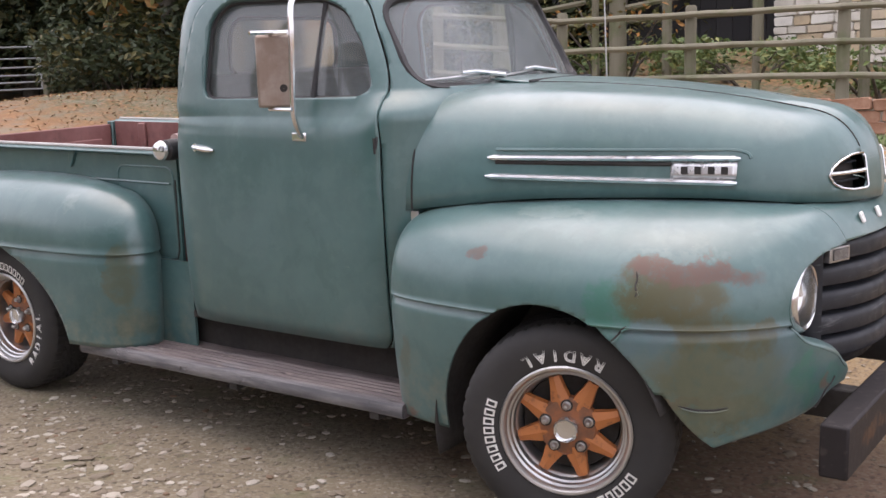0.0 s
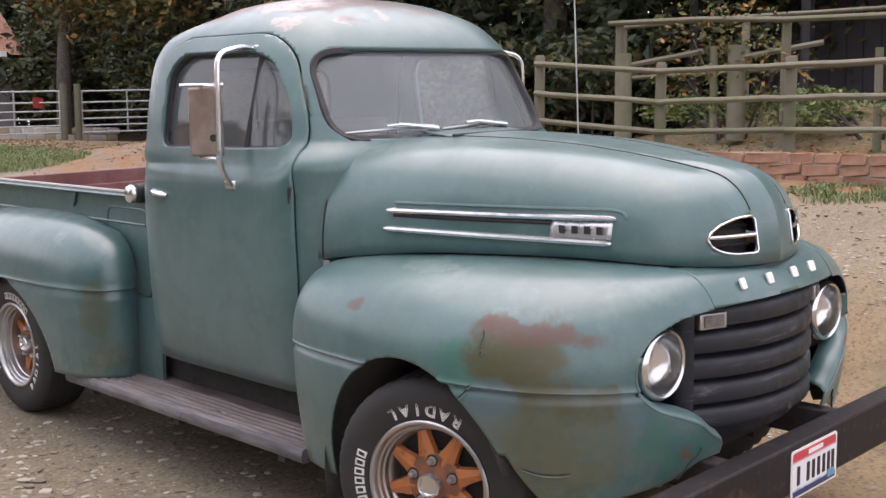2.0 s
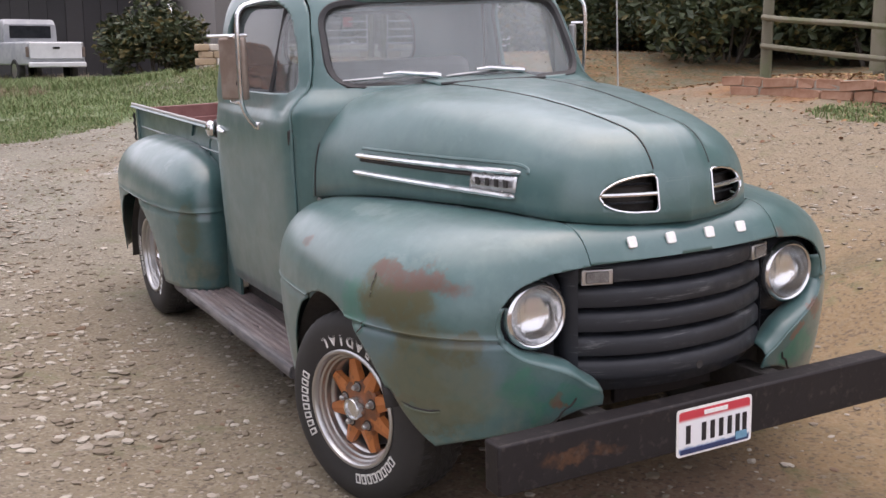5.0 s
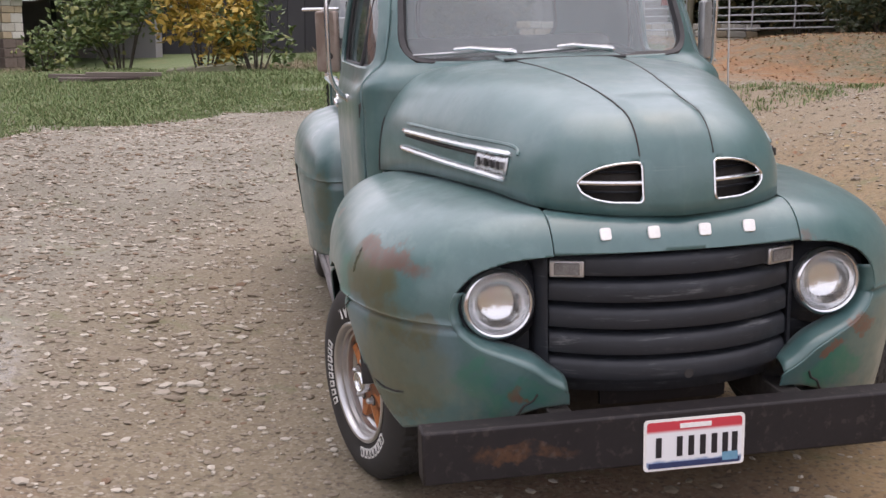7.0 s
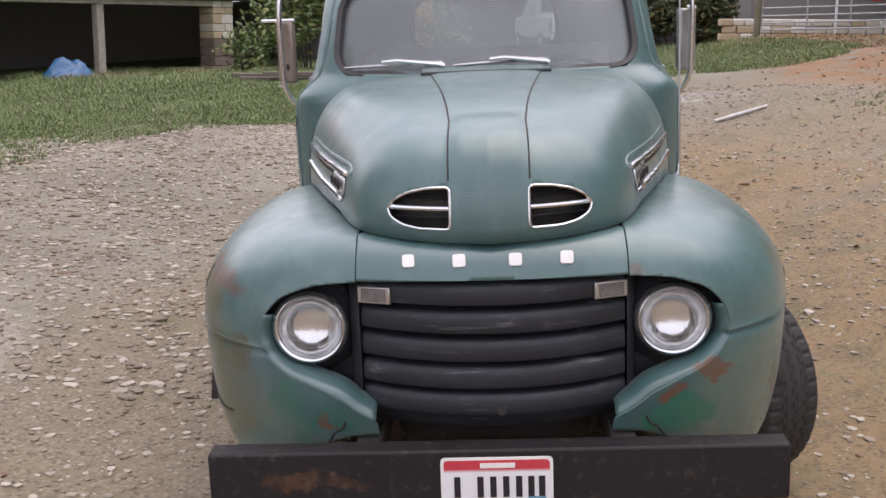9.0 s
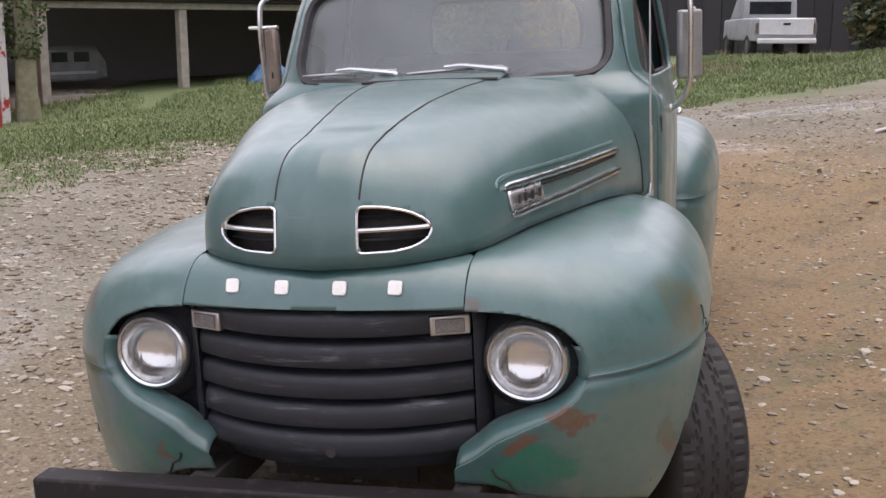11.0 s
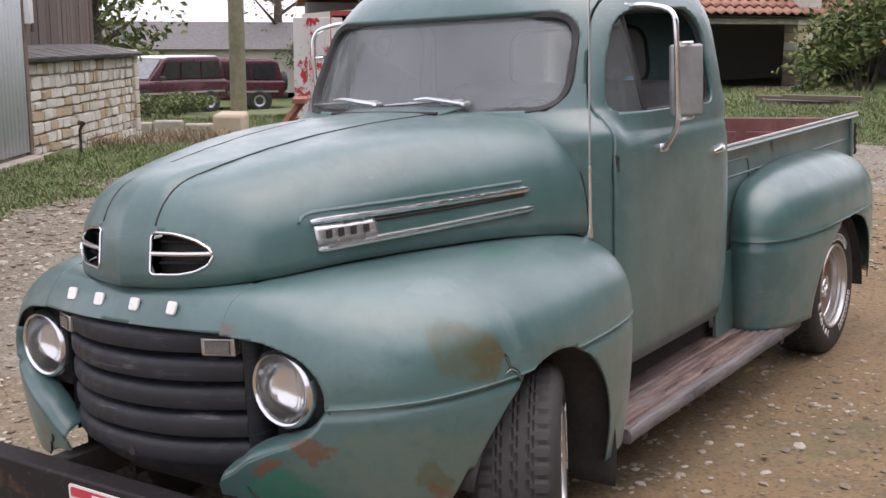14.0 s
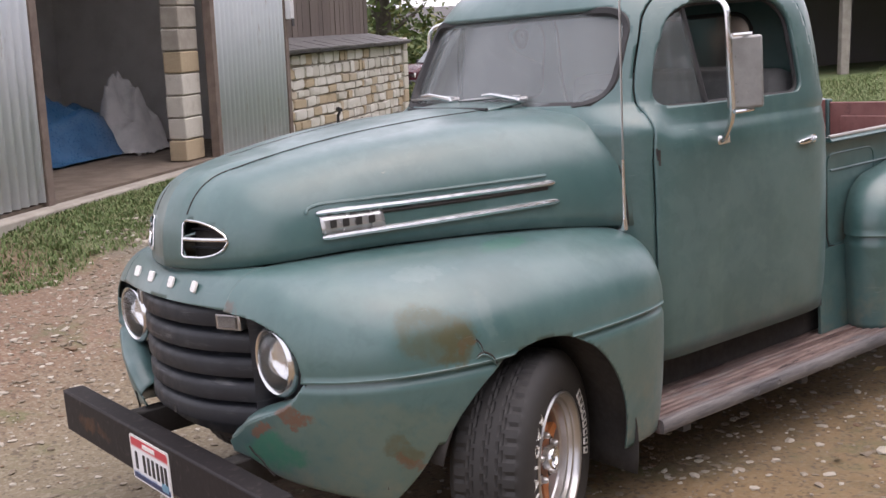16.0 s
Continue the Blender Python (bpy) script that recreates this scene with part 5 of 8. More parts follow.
def road_wheel(m, dish, turn):
    """A tyre with raised white letters on a stepped chrome rim with eight orange spokes; the outer face looks along local +y."""
    wheel = empty("wheel", m, truck)
    wheel["label"] = "chrome wheel with orange star spokes and white-lettered tyre"
    half = [(0.200, 0.085), (0.205, 0.108), (0.215, 0.119), (0.235, 0.124), (0.262, 0.128), (0.292, 0.127), (0.318, 0.119), (0.333, 0.106)]
    tread = [(0.3445 - 0.010 * max(0.0, abs(y) / 0.094 - 0.75), y) for y in np.linspace(0.096, -0.096, 31)]
    prof = half + tread + [(r, -y) for r, y in reversed(half)]
    n = 180
    V, F = lathe(prof, n)
    # three zigzag grooves round the tread and slots across its shoulders
    for i in range(len(half), len(half) + len(tread)):
        r, y = prof[i]
        for j in range(n):
            zig = 0.0064 * (1 if j % 4 < 2 else -1)
            groove = min(abs(y + zig - g) for g in (-0.045, 0.0, 0.045)) < 0.0055
            slot = abs(y) > 0.060 and (j + (2 if y > 0 else 0)) % 4 == 0
            if groove or slot:
                x0, y0, z0 = V[i * n + j]
                k = (r - 0.0065) / r
                V[i * n + j] = (x0 * k, y0, z0 * k)
    mesh_object("tyre", V, F, RUBBER, wheel, "black tyre with block tread", 30)
    rimp = [(0.198, 0.09), (0.207, 0.112), (0.213, 0.121), (0.208, 0.126), (0.200, 0.124), (0.194, 0.116), (0.192, 0.104), (0.185, 0.100), (0.182, 0.088), (0.176, 0.084), (0.173, 0.066), (0.168, 0.060), (0.166, dish - 0.01), (0.16, dish - 0.03), (0.16, -0.09), (0.19, -0.11)]
    mesh_object("rim", *lathe(rimp, 72), STEEL, wheel, "stepped chrome rim", 30)
    mesh_object("drum", *lathe([(0.001, dish - 0.05), (0.155, dish - 0.05), (0.158, dish - 0.12)], 32), DARK, wheel, "black brake drum")
    centre = mesh_object("spoke_centre", *lathe([(0.001, dish + 0.018), (0.060, dish + 0.017), (0.088, dish + 0.013), (0.097, dish + 0.004), (0.098, dish - 0.02)], 40), HUBDIRT, wheel, "dirty orange wheel centre", 30)
    for k in range(8):
        a = 2 * math.pi * (k + 0.35) / 8
        out = [(0.066, -0.030), (0.10, -0.0285), (0.135, -0.021), (0.168, -0.0165), (0.168, 0.0165), (0.135, 0.021), (0.10, 0.0285), (0.066, 0.030)]
        V = [(r, dish + 0.010 - 0.10 * max(0, r - 0.07), t) for r, t in out] + [(r, dish - 0.012 - 0.10 * max(0, r - 0.07), t * 1.1) for r, t in out]
        mid = [(r, dish + 0.017 - 0.10 * max(0, r - 0.07), 0.0) for r in (0.066, 0.10, 0.135, 0.168)]
        V += mid
        F = [(0, 1, 17, 16), (1, 2, 18, 17), (2, 3, 19, 18), (16, 17, 6, 7), (17, 18, 5, 6), (18, 19, 4, 5)] + [(i, i + 8, (i + 1) % 8 + 8, (i + 1) % 8) for i in range(8)]
        mesh_object("spoke", *moved(Matrix.Rotation(a, 4, "Y"), (V, F)), ORANGE, wheel, smooth=25)
    for k in range(5):
        a = 2 * math.pi * k / 5 + 0.3
        x, z = 0.073 * math.cos(a), 0.073 * math.sin(a)
        mesh_object("nut_seat", *lathe([(0.001, dish + 0.0165), (0.0205, dish + 0.0165), (0.0205, dish + 0.0175), (0.017, dish + 0.0185), (0.001, dish + 0.0185)], 14), DARK, wheel, "dark recess round the nut").data.transform(Matrix.Translation((x, 0, z)))
        V, F = lathe([(0.015, dish + 0.012), (0.0145, dish + 0.02), (0.0105, dish + 0.021), (0.0105, dish + 0.035), (0.006, dish + 0.041), (0.001, dish + 0.042)], 12)
        mesh_object("lug_nut", [(p[0] + x, p[1], p[2] + z) for p in V], F, STEEL, wheel, smooth=40)
    mesh_object("hub_cap", *lathe([(0.040, dish + 0.012), (0.040, dish + 0.048), (0.036, dish + 0.054), (0.031, dish + 0.052), (0.028, dish + 0.044), (0.001, dish + 0.043)], 28), CHROME, wheel, "small chrome hub cap", 40)
    # sidewall lettering: one readable word, the maker's words as bars
    rad = 0.247

    def place(v, ang, inward):
        x, y, z = v
        r = rad + (-(y - 0.018) if inward else (y - 0.018)) * 1.0
        a = ang + (-x if inward else x) / rad
        return (r * math.cos(a), 0.1262 + z, r * math.sin(a))

    glyphs = letters("RADIAL")
    for k, (v, f) in enumerate(glyphs):
        ang = radians(turn) + (2.5 - k) * 0.190
        mesh_object("sidewall_letter", [place(p, ang, True) for p in v], f, LETTER, wheel, smooth=0)
    for c, count in ((150, 8), (265, 8)):
        for k in range(count):
            a0 = radians(turn + c) + (k - count / 2) * 0.125
            ring = [(0.0, -0.017), (0.092, -0.017), (0.092, 0.017), (0.0, 0.017), (0.022, -0.011), (0.070, -0.011), (0.070, 0.011), (0.022, 0.011)]
            flat = [((rad + h) * math.cos(a0 + t), (rad + h) * math.sin(a0 + t)) for t, h in ring]
            V = [(x, 0.1280, z) for x, z in flat] + [(x, 0.1235, z) for x, z in flat]
            F = [(i, (i + 1) % 4, (i + 1) % 4 + 4, i + 4) for i in range(4)] + [(i + 8, (i + 1) % 4 + 8, (i + 1) % 4, i) for i in range(4)]
            mesh_object("sidewall_bar", V, F, LETTER, wheel, smooth=0)
    return wheel


STEER = 17
road_wheel(pose(0.0, -0.772, 0.330, 0, 0, 180 + STEER), 0.068, 89)
road_wheel(pose(-0.035, 0.802, 0.330, 0, 0, 28), 0.05, 20)
road_wheel(pose(-2.905, -0.735, 0.338, 0, 0, 180), 0.03, 200)
road_wheel(pose(-2.905, 0.735, 0.338, 0, 0, 0), 0.03, 320)

# ---- ground ----
GROUND_AT = [  # known levels of the yard: x, y, z
    (7, 0, -0.2), (4, -4.5, -0.1), (4, 4, 0.12), (0, -4, 0.0), (-3, -3.2, 0.1), (-4.5, -2.3, 0.15), (-0.5, -5.2, 0.42), (-3, -6.9, 0.40), (-5, -8.2, 0.33), (-8, -10.2, 0.12), (-43, 3.5, 0.9), (-52, 4, 0.9), (-36, 3, 0.85), (-10, 27, 4.6), (-22, 27, 4.6), (-34, 26, 4.6), (4, 26, 4.4), (16, 26, 4.4),
    (-12.8, -12, -0.24), (-17.5, -20, -0.35), (-20.4, -25.0, -0.6), (-24.5, -26.8, -0.76), (-9.5, -4, 0.32), (-17.5, -2, 0.66), (-22, -9, 0.32), (-25, -6.5, 0.36), (-22.5, 8, 1.45), (-6, 2.5, 0.45), (-2.6, 6.9, 1.22), (-5.2, 6.7, 1.3), (-2.6, 5.6, 0.92), (1, 5.4, 0.86), (-5.0, 5.2, 1.02), (-0.8, 5.5, 0.88),
    (-0.19, -4.64, 0.37), (-1.4, -5.53, 0.37), (-2.6, -6.42, 0.37), (-3.81, -7.31, 0.37), (-5.02, -8.2, 0.34), (0.31, -5.32, 0.40), (-0.9, -6.21, 0.40), (-2.1, -7.1, 0.40), (-3.3, -8.0, 0.40),
    (1, 6.7, 1.15), (-1.5, 3.6, 0.5), (-9, 5, 0.95), (-13, 9, 1.55), (-30, 2, 0.7), (-25, 2, 0.85), (-27, 1.5, 0.85), (8, 9, 1.2), (8, -9, 0.2), (-4, 11, 1.85)]


def ground_z(x, y):
    s = w = 0.0
    for a, b, c in GROUND_AT:
        k = 1 / ((x - a) ** 2 + (y - b) ** 2 + 0.6) ** 1.6
        s, w = s + k * c, w + k
    far = 1 / 60.0 ** 3.2 * 3
    s, w = s + far * 0.9, w + far
    z = s / w
    # level with the wheels under the truck
    d = max(abs(x + 1.4) - 2.4, abs(y) - 1.15, 0.0)
    t = 1 - smooth01(d, 0.0, 2.2)
    return z * (1 - t) + (-0.025 * x + 0.042 * y - 0.006) * t


def ground_material():
    m = Mat("yard_gravel", 0.9)
    x, y = m.axis(0), m.axis(1)
    w = m.warp(0.5, 2.2)
    wx, wy = m.axis(0, w), m.axis(1, w)
    flat = m.stretch(1, 1, 0.4)
    cell = m.voronoi(26, "F1", flat, "Color")
    dist = m.voronoi(26, "F1", flat)
    cell2 = m.voronoi(70, "F1", flat, "Color")
    tone = m.axis(0, cell)
    soil = m.mix(m.step(m.noise(0.55, 5), 0.38, 0.62), (0.152, 0.141, 0.108), (0.215, 0.205, 0.166))
    ochre = m.mix(m.noise(3, 5), (0.170, 0.114, 0.056), (0.245, 0.172, 0.090))
    ochre = m.mix(m.math("MULTIPLY", m.step(m.noise(2.4, 5, 0.7), 0.48, 0.66), 0.7), ochre, (0.115, 0.092, 0.048))
    soil = m.mix(m.math("MULTIPLY", m.step(wy, 0.2, 1.6), m.step(wx, -8, -5)), soil, ochre)
    red = m.mix(m.noise(4, 5), (0.150, 0.092, 0.060), (0.215, 0.138, 0.094))
    soil = m.mix(m.math("MULTIPLY", m.math("MAXIMUM", m.step(m.noise(0.8, 4), 0.38, 0.56), m.step(wx, 0.2, 1.3)), m.math("MULTIPLY", m.step(wx, -0.5, 0.6), m.step(wy, 1.9, 0.9))), soil, red)
    near_brown = m.mix(m.noise(5, 5), (0.150, 0.120, 0.076), (0.205, 0.172, 0.116))
    soil = m.mix(m.math("MULTIPLY", m.step(wy, -1.5, -0.3), m.math("MULTIPLY", m.step(wx, -4.5, -2.0), m.step(wy, 0.8, 0.2))), soil, near_brown)
    red_bank = m.mix(m.noise(5, 6, 0.7), (0.185, 0.147, 0.094), (0.255, 0.208, 0.142))
    soil = m.mix(m.math("MULTIPLY", m.step(wy, 2.8, 5.5), m.step(wx, -14, -9)), soil, red_bank)
    pale = m.mix(m.step(tone, 0.3, 0.9), (0.21, 0.18, 0.13), (0.44, 0.405, 0.33))
    amount = m.math("MULTIPLY", m.step(m.axis(1, cell), 0.35, 0.8), m.step(m.noise(1.3, 5), 0.36, 0.62))
    c = m.mix(m.math("MULTIPLY", m.math("MULTIPLY", amount, 0.75), m.step(dist, 0.034, 0.02)), soil, pale)
    c = m.mix(m.math("MULTIPLY", m.step(m.axis(0, cell2), 0.55, 0.9), m.math("SUBTRACT", 0.42, m.math("MULTIPLY", m.step(wy, 0.2, 1.6), 0.24))), c, (0.30, 0.272, 0.205))
    c = m.mix(m.math("MULTIPLY", m.step(m.axis(1, cell2), 0.7, 0.95), 0.6), c, (0.075, 0.055, 0.04))
    moss = m.math("MULTIPLY", m.step(m.noise(1.4, 5, 0.7), 0.5, 0.68), m.step(m.noise(11, 4, 0.7), 0.42, 0.62))
    c = m.mix(m.math("MULTIPLY", moss, 0.75), c, (0.115, 0.122, 0.05))
    # grass where nobody drives
    tuft = m.noise(16, 6, 0.75)
    grass = m.mix(m.step(tuft, 0.35, 0.65), (0.075, 0.110, 0.040), (0.120, 0.160, 0.062))
    grass = m.mix(m.math("MULTIPLY", m.step(m.noise(1.1, 4), 0.5, 0.7), 0.6), grass, (0.17, 0.155, 0.075))
    back = m.step(m.math("ADD", wx, m.math("MULTIPLY", m.step(wy, -2.6, -5.0), 3.6)), -9.3, -11.2)
    shed = m.math("ADD", m.math("MULTIPLY", wx, 0.594), m.math("MULTIPLY", wy, -0.804))
    strip = m.math("MULTIPLY", m.step(shed, 2.35, 2.9), m.step(wx, 1.4, 0.2))
    verge = m.math("MULTIPLY", m.step(wy, -3.0, -4.0), m.step(wx, -1.2, -3.0))
    verge = m.math("MULTIPLY", verge, m.step(m.noise(2.6, 5, 0.7), 0.36, 0.56))
    g = m.math("MAXIMUM", m.math("MAXIMUM", back, strip), verge)
    g = m.math("MULTIPLY", g, m.step(wy, 4.6, 2.6))
    g = m.math("MULTIPLY", g, m.step(m.math("ADD", tuft, m.math("MULTIPLY", g, 0.5)), 0.55, 0.75))
    c = m.mix(g, c, grass)
    # leaf litter on the bank
    lit = m.math("MULTIPLY", m.math("MAXIMUM", m.step(wy, 6.2, 6.9), m.math("MULTIPLY", m.step(wy, 4.6, 5.8), m.step(wx, -8.0, -10.0))), m.step(m.noise(2.2, 5), 0.35, 0.6))
    leafc = m.mix(m.axis(0, m.voronoi(38, "F1", flat, "Color")), (0.17, 0.065, 0.025), (0.30, 0.16, 0.06))
    c = m.mix(m.math("MULTIPLY", lit, 0.85), c, leafc)
    ivy = m.math("MULTIPLY", m.step(wy, 7.0, 8.2), m.step(tuft, 0.42, 0.6))
    c = m.mix(m.math("MULTIPLY", ivy, 0.8), c, (0.04, 0.075, 0.028))
    wet = m.step(m.noise(0.7, 3), 0.55, 0.72)
    m.color(m.mix(m.math("MULTIPLY", wet, 0.3), c, (0.09, 0.072, 0.052)))
    # standing water and wet mud beside the wheel tracks
    pool = 0.0
    for centre, radii in (((-0.9, -2.5, 0.0), (1.3, 0.42, 2.0)), ((-2.4, -3.6, 0.0), (1.1, 0.4, 2.0)), ((-7.2, 0.5, 0.3), (0.7, 1.3, 2.0)), ((-9.5, 2.0, 0.3), (0.6, 1.6, 2.0))):
        pool = m.math("MAXIMUM", m.blob((centre[0] + 0.3, centre[1] + 0.3, centre[2]), radii, m.warp(2.0, 0.6), 0.6), pool)
    pool = m.math("MULTIPLY", pool, m.step(m.noise(7, 5, 0.7), 0.4, 0.56))
    m.rough(m.math("SUBTRACT", m.step(m.noise(0.7, 3), 0.5, 0.8, 0.92, 0.6), m.math("MULTIPLY", pool, 0.85), True))
    h = m.math("ADD", m.math("MULTIPLY", m.step(dist, 0.036, 0.0), 0.6), m.math("MULTIPLY", m.noise(30, 5, 0.7), 0.7))
    h = m.math("MULTIPLY", h, m.math("SUBTRACT", 1.0, m.math("MULTIPLY", pool, 0.85)))
    return m.bump(h, 0.75, 0.02).m


def axis_steps(centre, n):
    """Grid lines: close near the centre, wide far out."""
    return [centre + (v * 9 + (v ** 5) * 420) for v in np.linspace(-1, 1, n)]


gx, gy = axis_steps(-2.5, 231), axis_steps(0.0, 231)
rows = []
for x in gx:
    row = []
    for y in gy:
        z = ground_z(x, y)
        if abs(x + 2) < 12 and abs(y) < 12:
            z += 0.012 * noise.noise((x * 1.7, y * 1.7, 0)) + 0.008 * noise.noise((x * 6, y * 6, 3))
        row.append((x, y, z))
    rows.append(row)
GV, GF = sheet(rows)
tagged(mesh_object("ground", GV, GF, ground_material(), None, smooth=180), "sloping gravel yard with grass, mud and leaf litter", "ground", kind="structure")


def stone_material():
    m = Mat("loose_stones", 0.85)
    r = m.island()
    c = m.mix(m.step(r, 0.25, 0.97), (0.195, 0.160, 0.115), (0.47, 0.435, 0.365))
    c = m.mix(m.step(m.math("FRACT", m.math("MULTIPLY", r, 17.3)), 0.94, 0.96), c, (0.18, 0.115, 0.07))
    c = m.mix(m.math("MULTIPLY", m.noise(60, 4), 0.4), c, (0.12, 0.095, 0.07))
    return m.color(c).bump(m.noise(90, 4), 0.3, 0.003).m


ICO = [(0.0, 0.0, 1.0)] + [(0.894 * math.cos(a), 0.894 * math.sin(a), 0.447) for a in (2 * math.pi * k / 5 for k in range(5))] + [(0.894 * math.cos(a), 0.894 * math.sin(a), -0.447) for a in (2 * math.pi * (k + 0.5) / 5 for k in range(5))] + [(0.0, 0.0, -1.0)]
ICO_F = [(0, 1 + k, 1 + (k + 1) % 5) for k in range(5)] + [(1 + k, 6 + k, 1 + (k + 1) % 5) for k in range(5)] + [(1 + (k + 1) % 5, 6 + k, 6 + (k + 1) % 5) for k in range(5)] + [(11, 6 + (k + 1) % 5, 6 + k) for k in range(5)]


def scatter_stones(count, seed):
    rnd = random.Random(seed)
    V, F = [], []
    while count > 0:
        r, a = 9.0 * math.sqrt(rnd.random()), rnd.random() * 2 * math.pi
        x, y = -1.5 + r * math.cos(a) * 1.1, r * math.sin(a) * 0.8
        dense = 0.45 + 0.6 * noise.noise((x * 0.8, y * 0.8, 7)) + 0.5 * noise.noise((x * 2.9, y * 2.9, 4)) + (0.40 if y < -0.9 and x < 0 else 0.2 if y < -1 else -0.05 if y > 0.5 else 0.0)
        if rnd.random() > dense or 0.594 * x - 0.804 * y > 3.3 or y > 5.0:
            continue
        s = (0.0055 + 0.017 * rnd.random() ** 2.6) * (1.18 if y < -1.2 and x < -0.8 else 0.86) + (0.014 if rnd.random() < (0.022 if y < -1.2 and x < -0.8 else 0.008) else 0)
        n = len(V)
        turn, fl = rnd.random() * 6.28, 0.28 + 0.3 * rnd.random()
        c, q = math.cos(turn), math.sin(turn)
        z = ground_z(x, y) + 0.012 * noise.noise((x * 1.7, y * 1.7, 0)) + 0.008 * noise.noise((x * 6, y * 6, 3))
        lx = 1.0 + 0.7 * rnd.random()
        for p in ICO:
            k = s * (0.75 + 0.5 * rnd.random())
            px, py = p[0] * k * lx, p[1] * k
            V.append((x + c * px - q * py, y + q * px + c * py, z + p[2] * k * fl + s * 0.12))
        F += [(i + n, j + n, l + n) for i, j, l in ICO_F]
        count -= 1
    return V, F


tagged(mesh_object("gravel", *scatter_stones(46000, 3), stone_material(), None, smooth=0), "loose beige and brown gravel stones on the yard", "gravel", kind="stuff")


def blade_material(name, a, b, dry):
    m = Mat(name, 0.7)
    r = m.island()
    c = m.mix(r, a, b)
    c = m.mix(m.step(m.math("FRACT", m.math("MULTIPLY", r, 13.7)), 0.72, 0.85), c, dry)
    m.b.inputs["Subsurface Weight"].default_value = 0.0
    return m.color(c).m


def scatter_grass(spots, seed, height=0.05):
    """Tufts of a few blades round the given discs (x, y, radius, count)."""
    rnd = random.Random(seed)
    V, F = [], []
    for cx, cy, rad, count, tall in spots:
        for _ in range(count):
            r, a = rad * math.sqrt(rnd.random()), rnd.random() * 6.283
            x, y = cx + r * math.cos(a), cy + r * math.sin(a)
            if noise.noise((x * 0.9, y * 0.9, 1.5)) < -0.85:
                continue
            z = ground_z(x, y)
            for _ in range(7):
                a, h = rnd.random() * 6.283, height * tall * (0.4 + rnd.random())
                wd, lean = 0.004 + 0.004 * rnd.random(), 1.5 * h * rnd.random()
                bx, by = x + rnd.uniform(-0.07, 0.07), y + rnd.uniform(-0.07, 0.07)
                dx, dy = math.cos(a), math.sin(a)
                n = len(V)
                V += [(bx - dy * wd, by + dx * wd, z - 0.01), (bx + dy * wd, by - dx * wd, z - 0.01), (bx + dx * lean * 0.4 + dy * wd * 0.7, by + dy * lean * 0.4 - dx * wd * 0.7, z + h * 0.6), (bx + dx * lean * 0.4 - dy * wd * 0.7, by + dy * lean * 0.4 + dx * wd * 0.7, z + h * 0.6), (bx + dx * lean, by + dy * lean, z + h)]
                F += [(n, n + 1, n + 2, n + 3), (n + 3, n + 2, n + 4)]
    return V, F


GRASS = blade_material("grass_blades", (0.095, 0.150, 0.050), (0.165, 0.225, 0.080), (0.20, 0.20, 0.10))
tagged(mesh_object("grass", *scatter_grass([(-11.6, -2.8, 1.4, 2200, 0.55), (-11.9, -0.4, 1.3, 1700, 0.55), (-9.6, -4.9, 1.2, 1400, 0.5), (-14.2, -2.2, 1.6, 2600, 0.8), (-14.8, -6.2, 1.8, 2600, 0.9), (0.1, -4.3, 0.55, 600, 0.5), (-0.7, -4.7, 0.6, 800, 0.55), (-1.5, -5.3, 0.6, 800, 0.55), (-2.4, -5.9, 0.65, 800, 0.55), (-3.3, -6.6, 0.6, 700, 0.55), (-3.6, -5.9, 0.8, 380, 0.5), (-5.0, -5.3, 0.9, 420, 0.5), (-6.6, -5.3, 1.1, 520, 0.55), (-8.6, -5.3, 1.4, 700, 0.6), (-10.5, -4.5, 1.4, 600, 0.6), (-1.6, -5.6, 0.8, 700, 0.6), (-2.6, -6.1, 0.9, 900, 0.7), (-4.6, -7.2, 1.3, 1100, 0.9), (-6.5, -7.3, 1.8, 1500, 1.0), (-9.0, -7.5, 2.6, 4200, 1.1), (-13, -8.5, 3.4, 5000, 1.2), (-13, -4.0, 2.8, 3600, 1.1), (-18, -6.5, 3.5, 5200, 1.9), (-22.5, -8, 3, 2200, 2.6), (-22.5, 2.2, 2.2, 1800, 3.0), (-17, -1, 2.4, 2600, 1.8), (-19, 3.0, 3.8, 3200, 1.6), (-14.5, 0.5, 2.6, 1600, 1.1), (-15.5, -14, 4, 2400, 1.8), (-1.6, 5.55, 0.5, 260, 0.8), (-0.2, 5.5, 0.5, 300, 0.8), (0.9, 5.4, 0.5, 300, 0.8), (-3.4, 5.5, 0.5, 260, 0.8), (2.2, 5.1, 0.5, 260, 0.7), (-7.5, 4.6, 0.9, 200, 0.8), (-15, 4.2, 1.6, 1500, 1.0), (-18.5, 5.4, 1.8, 1600, 1.0)], 5), GRASS, None, smooth=0), "rough green grass with dry stalks", "grass", kind="stuff")
DRY = blade_material("dry_stalks", (0.17, 0.13, 0.075), (0.26, 0.21, 0.13), (0.30, 0.25, 0.17))
tagged(mesh_object("dry_weeds", *scatter_grass([(-6.9, -9.6, 0.7, 140, 3.2), (-8.6, -10.4, 0.7, 160, 3.4), (-10.2, -11.4, 0.9, 140, 2.8), (-24, -6.2, 1.4, 260, 3.2), (-21.5, -8.6, 1.2, 160, 3.4), (-20, -0.4, 1.6, 260, 3.0), (-28, 2.2, 1.6, 200, 4.0)], 8), DRY, None, smooth=0), "dead brown weeds beside the walls", "weeds", kind="stuff")


